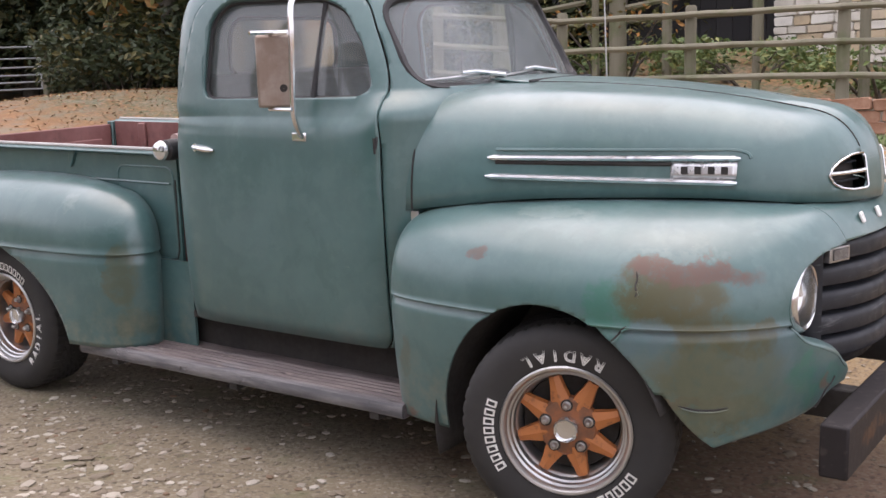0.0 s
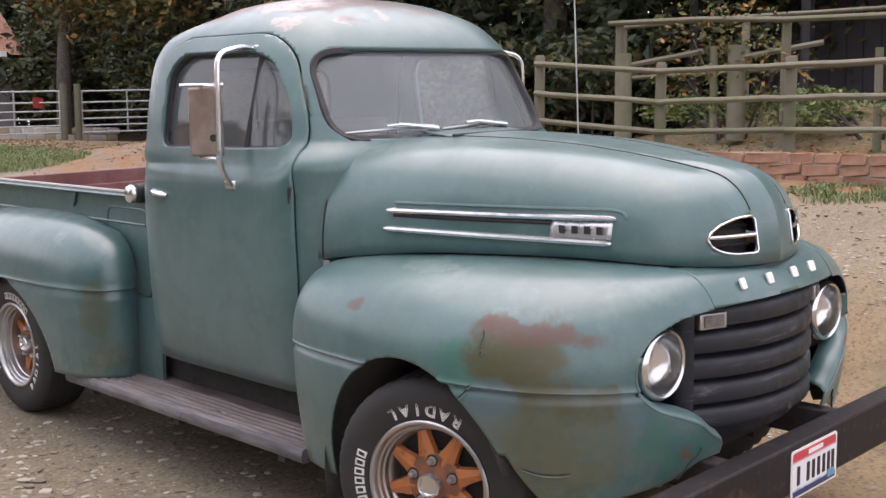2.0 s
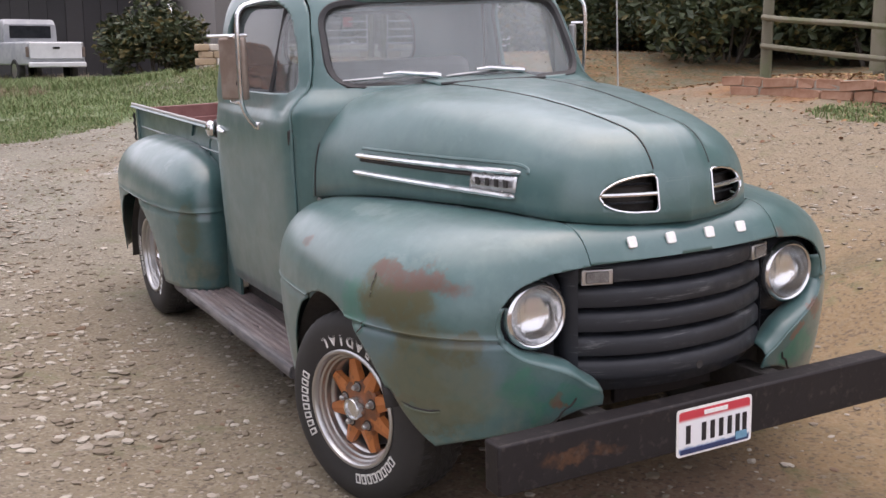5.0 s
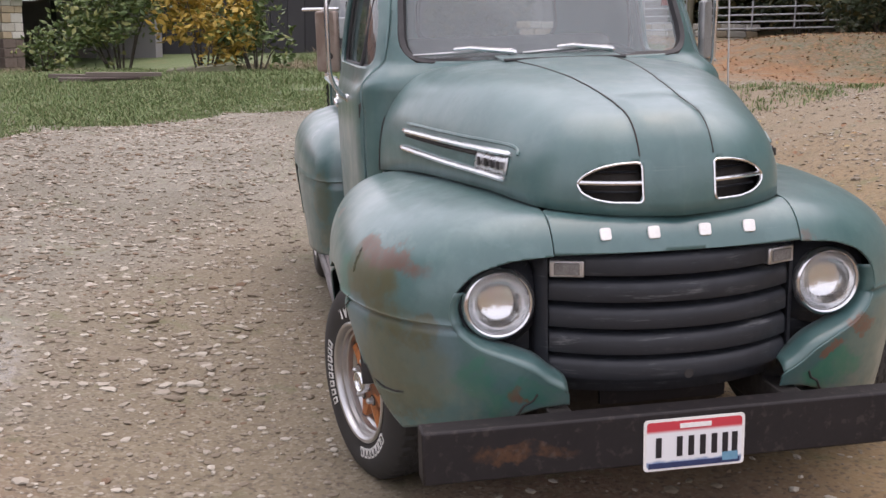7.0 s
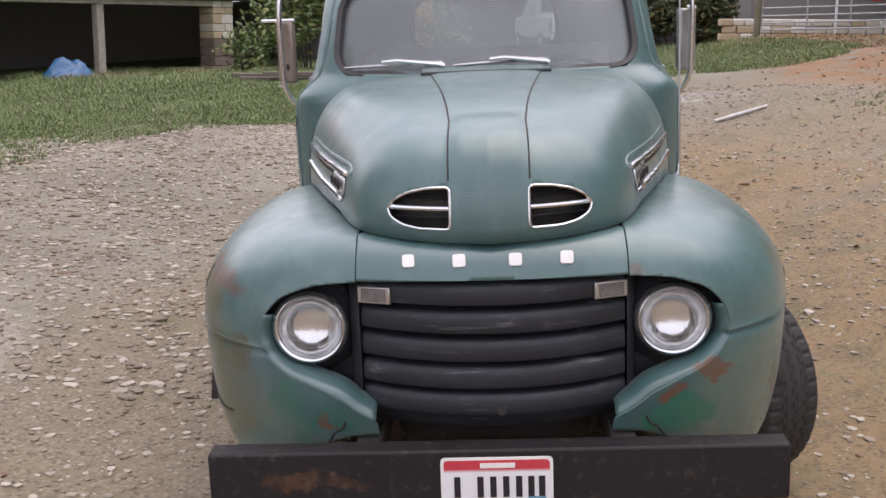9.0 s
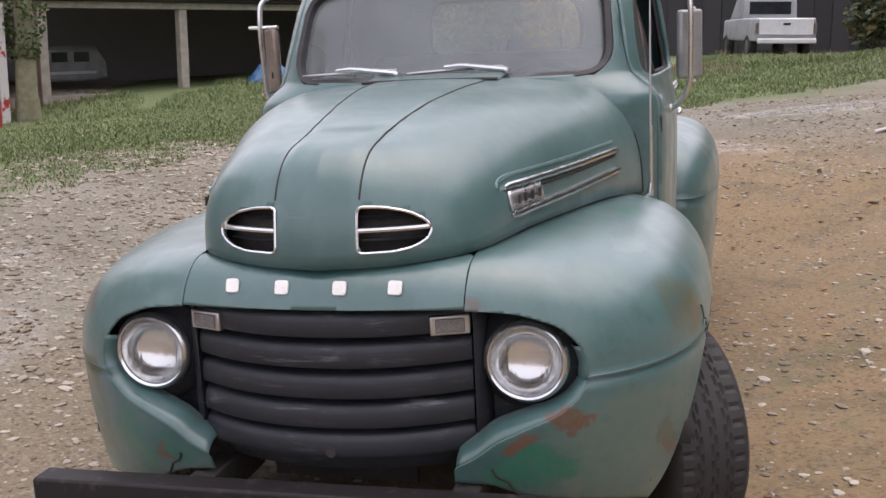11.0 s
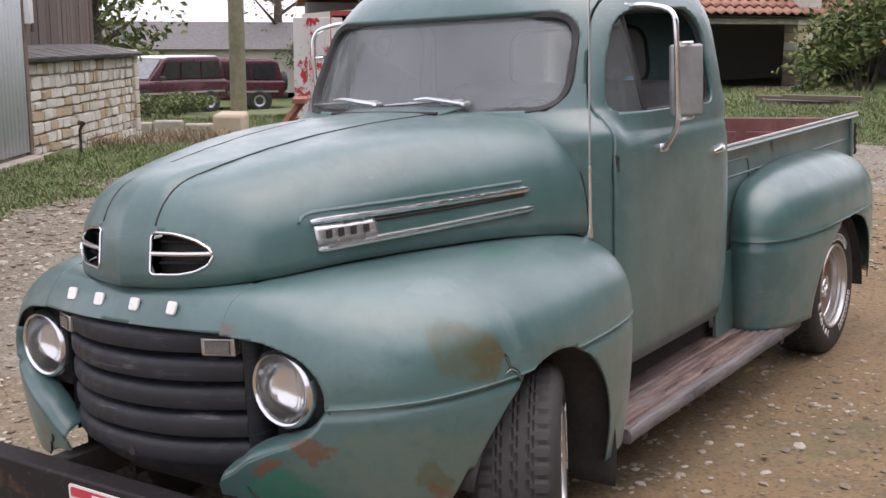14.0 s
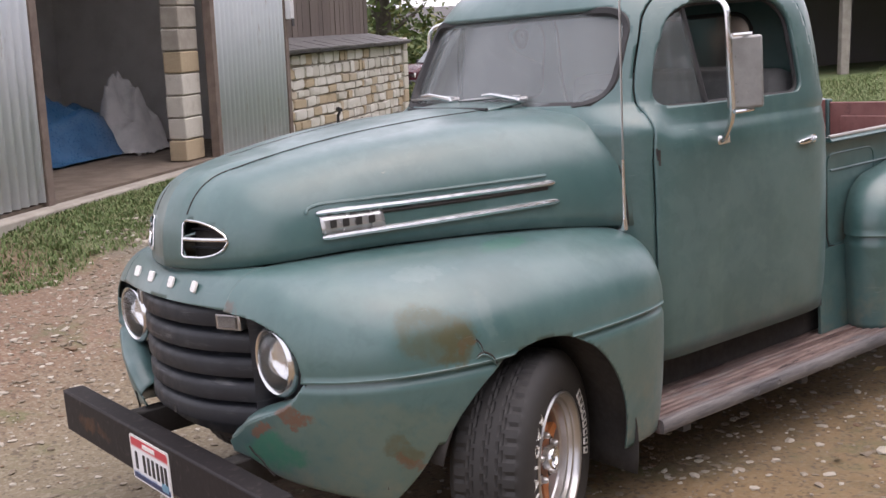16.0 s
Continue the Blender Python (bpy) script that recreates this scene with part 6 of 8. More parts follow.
def scatter_leaves(spots, seed, lift=0.012, size=0.027):
    rnd = random.Random(seed)
    V, F = [], []
    for cx, cy, rx, ry, count in spots:
        for _ in range(count):
            x, y = cx + rx * rnd.gauss(0, 0.5), cy + ry * rnd.gauss(0, 0.5)
            z = ground_z(x, y) + lift * rnd.random() + 0.006
            m = pose(x, y, z, rnd.uniform(-28, 28), rnd.uniform(-28, 28), rnd.uniform(0, 360))
            s = size * (0.6 + 0.8 * rnd.random())
            n = len(V)
            V += [m @ Vector(p) for p in ((-s, 0, 0), (-0.2 * s, -0.55 * s, 0.2 * s), (s, 0, 0.06 * s), (-0.2 * s, 0.55 * s, 0.2 * s))]
            F += [(n, n + 1, n + 2), (n, n + 2, n + 3)]
    return V, F


FALLEN = blade_material("fallen_leaves", (0.16, 0.07, 0.035), (0.28, 0.155, 0.065), (0.34, 0.25, 0.11))
tagged(mesh_object("fallen_leaves", *scatter_leaves([(-3, 6.7, 4, 0.7, 2600), (1.5, 6.5, 2.5, 0.7, 700), (-2, 5.2, 4.5, 0.9, 350), (-3.5, 7.6, 3.5, 1.6, 1600), (-12, 7, 5, 2.5, 1300), (-20, 7.0, 3.0, 1.6, 2600), (-15, 9, 5, 2.5, 1200), (-5, 3, 5, 2.5, 240), (-9, 2, 6, 3, 200)], 11), FALLEN, None, smooth=0), "fallen orange and brown leaves on the bank", "leaves", kind="stuff")

# ---- materials of the yard ----


def stone_wall_material():
    m = Mat("limestone", 0.85)
    r = m.random()
    c = m.mix(r, (0.52, 0.49, 0.42), (0.68, 0.66, 0.60))
    c = m.mix(m.step(m.math("FRACT", m.math("MULTIPLY", r, 9.7)), 0.7, 0.8), c, (0.46, 0.37, 0.25))
    c = m.mix(m.math("MULTIPLY", m.step(m.noise(7, 6, 0.7), 0.5, 0.75), 0.35), c, (0.24, 0.21, 0.165))
    return m.color(c).bump(m.noise(18, 6, 0.7), 0.5, 0.02).m


def zinc_material():
    m = Mat("galvanised_sheet", 0.36, 0.12)
    c = m.mix(m.noise(3, 5), (0.66, 0.73, 0.80), (0.80, 0.86, 0.91))
    c = m.mix(m.math("MULTIPLY", m.step(m.noise(6, 6, 0.7, m.stretch(4, 4, 0.5)), 0.58, 0.72), 0.5), c, (0.24, 0.15, 0.10))
    return m.color(c).m


def board_material(name, a, b, moss=None):
    m = Mat(name, 0.8)
    r = m.random()
    grain = m.noise(5, 6, 0.7, m.stretch(9, 9, 0.6))
    c = m.mix(m.math("ADD", m.math("MULTIPLY", r, 0.5), m.math("MULTIPLY", grain, 0.5)), a, b)
    if moss:
        c = m.mix(m.math("MULTIPLY", m.step(m.noise(4, 5), 0.45, 0.65), 0.6), c, moss)
    return m.color(c).bump(grain, 0.5, 0.01).m


STONE, ZINC = stone_wall_material(), zinc_material()
MORTAR = simple("old_mortar", (0.24, 0.215, 0.175), (0.34, 0.31, 0.26), 14, 0.9, 0, 0.4)
BOARDS = board_material("weathered_boards", (0.075, 0.058, 0.05), (0.19, 0.155, 0.135))
FENCEWOOD = board_material("mossy_fence_wood", (0.11, 0.10, 0.068), (0.21, 0.195, 0.14), (0.10, 0.12, 0.05))
BARNWALL = board_material("old_barn_boards", (0.20, 0.19, 0.185), (0.32, 0.31, 0.30))
BLACKBOARD = board_material("black_barn_boards", (0.030, 0.030, 0.033), (0.058, 0.056, 0.058))
DOORFRAME = simple("brown_door_frame", (0.13, 0.098, 0.08), (0.20, 0.155, 0.13), 8, 0.75, 0, 0.2)
PLASTER = simple("dirty_plaster", (0.48, 0.46, 0.43), (0.60, 0.58, 0.55), 2.5, 0.9, 0, 0.2)
CONCRETE = simple("concrete", (0.30, 0.275, 0.235), (0.42, 0.39, 0.34), 6, 0.9, 0, 0.3)
SLATE = simple("slate", (0.085, 0.085, 0.09), (0.15, 0.145, 0.14), 10, 0.7, 0, 0.3)
TILE = simple("clay_tile", (0.24, 0.115, 0.075), (0.36, 0.20, 0.14), 4, 0.85, 0, 0.3)
TARP = simple("blue_tarpaulin", (0.02, 0.095, 0.21), (0.05, 0.16, 0.32), 5, 0.35, 0, 0.1)
SHEETW = simple("white_dust_sheet", (0.48, 0.48, 0.48), (0.62, 0.61, 0.6), 6, 0.8, 0, 0.2)
GALV = simple("grey_gate_steel", (0.33, 0.34, 0.35), (0.45, 0.46, 0.47), 9, 0.5, 0.4)
BARK = simple("bark", (0.05, 0.042, 0.034), (0.11, 0.095, 0.075), 14, 0.9, 0, 0.6)
POLEWOOD = simple("mossy_pole_wood", (0.17, 0.165, 0.10), (0.25, 0.24, 0.16), 9, 0.85, 0, 0.4)
DARKGLASS = simple("dark_car_glass", (0.015, 0.017, 0.02), (0.03, 0.032, 0.036), 5, 0.08)
# the sky's reflection is put into this glass as a pale base colour
SKYGLASS = simple("sky_pale_car_glass", (0.16, 0.18, 0.19), (0.26, 0.28, 0.29), 5, 0.1)
MAROON = simple("maroon_car_paint", (0.05, 0.009, 0.016), (0.075, 0.016, 0.026), 4, 0.25)
WHITECAR = simple("white_car_paint", (0.62, 0.63, 0.64), (0.72, 0.73, 0.74), 4, 0.35)
GREYCAR = simple("weathered_shaded_car_white", (0.26, 0.28, 0.30), (0.40, 0.41, 0.42), 3, 0.5)
PLASTIC = simple("black_plastic", (0.02, 0.02, 0.022), (0.04, 0.04, 0.042), 10, 0.6)
REDWOOD = simple("red_stained_timber", (0.24, 0.085, 0.05), (0.34, 0.15, 0.09), 6, 0.75, 0, 0.3)


def thing(name, label, category, m=None, group="", kind=""):
    return tagged(empty(name, m), label, category, group, kind)


def wavy(w, h, pitch=0.105, depth=0.02, thick=0.004, plane="xz"):
    """A corrugated sheet w wide and h high, standing in x, z."""
    k = int(w / pitch * 8)
    rows = []
    for z in (0.0, h * 0.5, h):
        rows.append([(w * i / k, depth * math.sin(2 * math.pi * (w * i / k) / pitch), z) for i in range(k + 1)])
    return sheet(rows)


def rough_stone(rnd, w, h, d):
    """A squared stone with knocked corners, its face towards -y."""
    n = 3
    V, F = [], []
    j = lambda s: rnd.uniform(-s, s)
    pts = {}
    for sx in (-1, 1):
        for sz in (-1, 1):
            pts[sx, sz] = (sx * (w / 2 - 0.006) + j(0.007), sz * (h / 2 - 0.005) + j(0.006))
    out = rounded([pts[-1, -1], pts[1, -1], pts[1, 1], pts[-1, 1]], min(w, h) * 0.14, 1)
    k = len(out)
    face = [(p * 0.94, -d - 0.012 + j(0.006), q * 0.91) for p, q in out]
    rim = [(p, -d + 0.008, q) for p, q in out]
    back = [(p, 0.03, q) for p, q in out]
    V = back + rim + face
    F = [(i, (i + 1) % k, k + (i + 1) % k, k + i) for i in range(k)] + [(k + i, k + (i + 1) % k, 2 * k + (i + 1) % k, 2 * k + i) for i in range(k)] + [tuple(range(2 * k, 3 * k))]
    return V, F


# ---- open-fronted shed with tin doors, and the stone wall beside it ----
SHEDFLOOR = simple("dirty_shed_floor", (0.12, 0.092, 0.07), (0.20, 0.165, 0.13), 5, 0.9, 0, 0.3)
SHED = pose(-3.2, -7.3, 0, 0, 0, -143.55)
shed = thing("shed", "stone shed with an open front and corrugated tin doors", "shed", SHED)
mesh_object("back_wall", *block(-4.3, 1.6, 2.9, 3.1, 0.0, 4.4), PLASTER, shed, "dirty plaster back wall", 0)
mesh_object("side_wall", *block(-4.4, -4.2, 0.05, 3.1, 0.0, 4.4), PLASTER, shed, "plaster side wall", 0)
mesh_object("side_wall", *block(1.45, 1.6, 0.25, 3.1, 0.0, 4.4), PLASTER, shed, "plaster side wall", 0)
mesh_object("roof", *moved(pose(0, 0, 0), ([(-4.6, 0.1, 4.4), (1.7, 0.1, 4.4), (1.7, 3.4, 4.9), (-4.6, 3.4, 4.9), (-4.6, 0.1, 4.46), (1.7, 0.1, 4.46), (1.7, 3.4, 4.96), (-4.6, 3.4, 4.96)], [(0, 3, 2, 1), (4, 5, 6, 7), (0, 1, 5, 4), (1, 2, 6, 5), (2, 3, 7, 6), (3, 0, 4, 7)])), SLATE, shed, "slate roof", 0)
mesh_object("lintel", *block(-4.3, 1.6, 0.0, 0.2, 4.0, 4.42), PLASTER, shed, "plastered front above the doors", 0)
mesh_object("floor_slab", *block(-4.3, 1.6, -0.048, 3.0, 0.20, 0.445), SHEDFLOOR, shed, "dirty brown floor slab", 0)
mesh_object("sill", *block(-4.3, 1.55, -0.20, -0.05, 0.05, 0.425), CONCRETE, shed, "concrete sill in front of the doors", 40, 0, 0.02)
pillar = empty("pillar", None, shed)
rnd = random.Random(21)
z = 0.445
while z < 3.9:
    h = 0.215
    mesh_object("block_stone", *block(-0.73 + rnd.uniform(-0.01, 0.01), -0.36, 0.06 + rnd.uniform(0, 0.015), 0.26, z + 0.006, z + h - 0.006), CONCRETE if z > 1.35 else STONE, pillar, smooth=40, bevel=0.012)
    z += h
mesh_object("pillar_core", *block(-0.71, -0.38, 0.09, 0.24, 0.52, 4.0), MORTAR, pillar, smooth=0)
for x0, w, lab in ((-4.2, 0.98, ""), (-0.30, 1.82, "")):
    leaf = mesh_object("tin_door", *moved(pose(x0, -0.06, 0.46), wavy(w, 3.4)), ZINC, shed, "grey corrugated tin door leaf", 60, 0.003)
    for xx in (x0 - 0.05, x0 + w - 0.04):
        mesh_object("door_stile", *block(xx, xx + 0.09, -0.09, 0.0, 0.42, 3.88), DOORFRAME, leaf, "brown timber door stile", 40, 0, 0.006)
    mesh_object("door_rail", *block(x0, x0 + w, 0.0, 0.03, 2.35, 2.45), DOORFRAME, leaf, "brown timber door rail", 40)
    mesh_object("sheet_lap", *tube([(x0, -0.085, 2.28), (x0 + w, -0.085, 2.28)], 0.006, 6), ZINC, leaf)


def heap(cx, cy, rx, ry, h, seed, k=28):
    """A crumpled cloth heap on the slab."""
    rows = []
    for i in range(k + 1):
        row = []
        for j in range(k + 1):
            u, v = 2 * i / k - 1, 2 * j / k - 1
            r = min(1, math.hypot(u, v))
            z = h * (1 - r ** 2.2) * (0.75 + 0.5 * noise.noise((u * 2 + seed, v * 2, 0))) + 0.09 * (1 - abs(noise.noise((u * 5 + seed, v * 5, 2))) * 2) * (1 - r * 0.6)
            z += (0.035 * noise.noise((u * 13 + seed, v * 13, 5)) + 0.07 * abs(noise.noise((u * 7 + seed, v * 4, 9)))) * (1 - r ** 4)
            row.append((cx + u * rx * (1 + 0.12 * noise.noise((u, v, seed))), cy + v * ry, 0.443 + max(0.0, z)))
        rows.append(row)
    return sheet(rows)


tagged(mesh_object("blue_tarpaulin", *moved(SHED, heap(-0.40, 1.85, 1.35, 0.75, 0.74, 1.0)), TARP, None, smooth=60), "crumpled blue tarpaulin heap on the shed floor", "tarpaulin")
tagged(mesh_object("blue_tarpaulin", *moved(SHED, heap(-1.7, 2.6, 0.9, 0.6, 0.6, 4.0)), TARP, None, smooth=60), "low folded blue tarpaulin at the back of the shed", "tarpaulin")
tagged(mesh_object("dust_sheet", *moved(SHED, heap(0.20, 1.25, 0.44, 0.40, 0.84, 7.0)), SHEETW, None, smooth=60), "white cloth sheet draped over a heap", "sheet")

# stone wall: stones in courses
wall = thing("stone_wall", "low wall of squared pale limestone under a slate cap", "wall", SHED, kind="structure")
mesh_object("wall_core", *block(1.58, 6.34, 0.085, 0.42, -0.35, 1.40), MORTAR, wall, "mortar core", 0)
mesh_object("wall_cap", *([(1.52, -0.06, 1.40), (6.42, -0.06, 1.40), (6.42, 0.62, 1.54), (1.52, 0.62, 1.54), (1.52, -0.06, 1.435), (6.42, -0.06, 1.435), (6.42, 0.62, 1.575), (1.52, 0.62, 1.575)], [(0, 3, 2, 1), (4, 5, 6, 7), (0, 1, 5, 4), (1, 2, 6, 5), (2, 3, 7, 6), (3, 0, 4, 7)]), SLATE, wall, "sloping slate cap", 0)
for i in range(14):
    x = 1.5 + i * 0.352
    mesh_object("cap_slate", *block(x + 0.004, x + 0.348, -0.085, 0.30, -0.012, 0.012), SLATE, wall, smooth=0).matrix_local = pose(0, 0, 1.452 + 0.004 * (i % 3), 12, 0, 0)
z, row = 0.02, 0
count = 0
while z < 1.38:
    h = rnd.uniform(0.085, 0.16) if z < 1.2 else 1.395 - z
    x = 1.58
    while x < 6.30:
        w = min(rnd.uniform(0.11, 0.40) * (1.0 if x < 3.2 else 0.8), 6.36 - x)
        if 6.36 - x - w < 0.1:
            w = 6.36 - x
        V, F = rough_stone(rnd, w, h * rnd.uniform(0.82, 1.04), 0.0)
        lean, deep = rnd.uniform(-0.07, 0.07), rnd.uniform(-0.018, 0.012)
        mesh_object("stone", [(a + x + w / 2, b + 0.06 + deep, c + lean * a + z + h / 2) for a, b, c in V], F, STONE, wall, smooth=0)
        x += w
        count += 1
    z += h
pv = [mesh_object("pier_stone", *block(6.28, 6.48, 0.0, 0.40, q, q + 0.19), STONE, wall, smooth=40, bevel=0.015) for q in np.arange(-0.3, 1.38, 0.2)]
# standpipe in front of it
pipe = thing("standpipe", "small black garden standpipe by the wall", "pipe", SHED)
mesh_object("riser", *tube([(2.35, -0.35, 0.1), (2.35, -0.35, 0.62), (2.37, -0.37, 0.68)], 0.018, 8), PLASTIC, pipe)
mesh_object("tap", *tube([(2.30, -0.40, 0.70), (2.42, -0.33, 0.70)], 0.03, 8), PLASTIC, pipe)

# timber-clad building behind the stone wall
clad = thing("timber_building", "tall weathered board-clad building behind the wall", "building", SHED)
rnd = random.Random(5)
x = 1.72
while x < 6.25:
    w = rnd.uniform(0.13, 0.19)
    mesh_object("board", *block(x, x + w - 0.012, 0.60 + rnd.uniform(0, 0.015), 0.64, 1.35, 4.2), BOARDS, clad, smooth=0)
    x += w
mesh_object("wall_frame", *block(1.7, 6.3, 0.64, 4.0, 0.2, 4.2), BLACKBOARD, clad, "dark wall behind the boards", 0)
mesh_object("roof", *([(1.5, 0.3, 4.15), (6.5, 0.3, 4.15), (6.5, 4.3, 5.6), (1.5, 4.3, 5.6), (1.5, 0.3, 4.22), (6.5, 0.3, 4.22), (6.5, 4.3, 5.67), (1.5, 4.3, 5.67)], [(0, 3, 2, 1), (4, 5, 6, 7), (0, 1, 5, 4), (1, 2, 6, 5), (2, 3, 7, 6), (3, 0, 4, 7)]), SLATE, clad, "slate roof", 0)
lampbox = mesh_object("meter_box", *block(1.50, 1.61, -0.16, -0.09, 1.80, 2.05), WHITECAR, clad, "small cream meter box", 40, 0, 0.01)
mesh_object("box_slot", *block(1.52, 1.58, -0.168, -0.158, 1.72, 1.81), PLASTIC, lampbox)

# ---- tiled open barn ----
BARN = pose(-22.7, -8.95, 0, 0, 0, 145.6)
barn = thing("tiled_barn", "long open barn with a clay pantile roof", "barn", BARN)
for x in (-6.5, -3.3, -0.05):
    mesh_object("post", *block(x - 0.10, x + 0.10, 0.0, 0.2, 0.0, 2.06), CONCRETE, barn, "grey square post", 40, 0, 0.015)
mesh_object("lintel", *block(-7.4, 3.4, -0.03, 0.22, 2.02, 2.20), CONCRETE, barn, "pale timber lintel", 40, 0, 0.01)
bp = empty("pillar", None, barn)
rnd = random.Random(9)
z, k = 0.05, 0
while z < 4.4:
    h = rnd.uniform(0.16, 0.26)
    cut = 3.38 + (0.30 if k % 2 else 0.42)
    for a, b in ((3.38, cut), (cut, 4.08)):
        mesh_object("pillar_stone", *block(a + 0.008, b - 0.008, -0.04 + rnd.uniform(-0.02, 0.02), 0.5, z + 0.006, z + h - 0.006), STONE if z > 1.05 else DOORFRAME, bp, smooth=40, bevel=0.015)
    z, k = z + h, k + 1
mesh_object("pillar_core", *block(3.41, 4.05, 0.0, 0.47, 0.0, 4.4), MORTAR, bp, smooth=0)
mesh_object("back_wall", *block(-7.6, 9.5, 6.0, 6.3, 0.0, 2.6), BARNWALL, barn, "dark back wall", 0)
mesh_object("end_wall", *block(-7.7, -7.4, 0.0, 6.2, 0.0, 2.3), STONE, barn, "stone end wall", 0)
mesh_object("end_wall", *block(9.2, 9.5, 0.0, 6.2, 0.0, 2.3), BARNWALL, barn, "dark end wall", 0)
mesh_object("earth_floor", *block(-7.6, 9.4, 0.1, 6.2, -0.1, 0.22), MORTAR, barn, "dry earth floor", 0)
mesh_object("upper_front", *block(4.1, 9.3, 0.1, 0.3, 3.0, 4.4), BLACKBOARD, barn, "dark boards above the second bay", 0)
# pantiles: each course a wave, stepped over the next
for course in range(12):
    rows = []
    for j in (0, 1):
        row = []
        for i in range(281):
            x = -7.8 + 17.4 * i / 280
            row.append((x, -0.25 + (course + j) * 0.30 * 0.80, 2.24 + (course + j) * 0.30 * 0.60 + 0.035 * math.sin(2 * math.pi * x / 0.27) + (0.035 if j == 0 else 0.0)))
        rows.append(row)
    tagged(mesh_object("tile_course", *sheet(rows), TILE, barn, "course of clay pantiles", 60, 0.015, offset=1), kind="stuff")
mesh_object("roof_deck", *([(-7.8, -0.2, 2.20), (9.6, -0.2, 2.20), (9.6, 2.7, 4.42), (-7.8, 2.7, 4.42), (-7.8, -0.1, 2.16), (9.6, -0.1, 2.16), (9.6, 2.7, 4.32), (-7.8, 2.7, 4.32)], [(0, 1, 2, 3), (4, 7, 6, 5), (0, 4, 5, 1), (1, 5, 6, 2), (2, 6, 7, 3), (3, 7, 4, 0)]), BLACKBOARD, barn, "dark roof deck", 0)
mesh_object("rear_slope", *([(-7.8, 2.7, 4.34), (9.6, 2.7, 4.34), (9.6, 6.5, 2.5), (-7.8, 6.5, 2.5), (-7.8, 2.7, 4.42), (9.6, 2.7, 4.42), (9.6, 6.5, 2.58), (-7.8, 6.5, 2.58)], [(0, 3, 2, 1), (4, 5, 6, 7), (0, 1, 5, 4), (1, 2, 6, 5), (2, 3, 7, 6), (3, 0, 4, 7)]), TILE, barn, "rear roof slope", 0)
tagged(mesh_object("blue_sheet", *moved(BARN @ pose(-1.3, -0.5, -0.22), heap(0, 0, 0.8, 0.45, 0.58, 12.0, 22)), TARP, None, smooth=60), "bright blue plastic sheet lying by the barn", "sheet")

# black boarded barn behind the white pickup
black = thing("boarded_barn", "large barn of black weathered boards", "barn", pose(-33.5, 4, 0.6, 0, 0, 96))
for i in range(26):
    mesh_object("board", *block(-11 + i * 0.55, -11 + i * 0.55 + 0.53, 0.0 + 0.02 * (i % 2), 0.06, -0.6, 3.6), BLACKBOARD, black, smooth=0)
mesh_object("roof", *([(-11.5, -0.5, 3.5), (3.6, -0.5, 3.5), (3.6, 6, 5.2), (-11.5, 6, 5.2), (-11.5, -0.5, 3.6), (3.6, -0.5, 3.6), (3.6, 6, 5.3), (-11.5, 6, 5.3)], [(0, 3, 2, 1), (4, 5, 6, 7), (0, 1, 5, 4), (1, 2, 6, 5), (2, 3, 7, 6), (3, 0, 4, 7)]), SLATE, black, "slate roof", 0)
mesh_object("body", *block(-11, 3.28, 0.06, 6, -0.6, 3.5), BLACKBOARD, black, "dark barn body", 0)


# ---- vehicles far off ----
def car_wheel(parent, x, y, r=0.34):
    V, F = lathe([(0.20, 0.10), (0.30, 0.11), (0.335, 0.08), (r, 0.0), (0.335, -0.08), (0.30, -0.11), (0.2, -0.1)], 24)
    w = mesh_object("wheel", [(a + x, b + y, c + r) for a, b, c in V], F, RUBBER, parent, "black tyre", 40)
    s = 1 if y > 0 else -1
    V, F = lathe([(0.001, s * 0.07), (0.12, s * 0.07), (0.2, s * 0.095), (0.215, s * 0.10)], 20)
    mesh_object("rim", [(a + x, b + y, c + r) for a, b, c in V], F, STEEL, w, "grey rim", 40)


def shell(sections):
    """Loft rounded boxes: rows of (x, half width, bottom, top, corner)."""
    rows = []
    for x, w, z0, z1, c in sections:
        rows.append([(x, p, q) for p, q in rounded([(-w, z0), (w, z0), (w * 0.97, z1), (-w * 0.97, z1)], c, 4)])
    V, F = sheet(rows, True)
    n = len(rows[0])
    return V, F + [tuple(range(n)), tuple(reversed(range(len(V) - n, len(V))))]


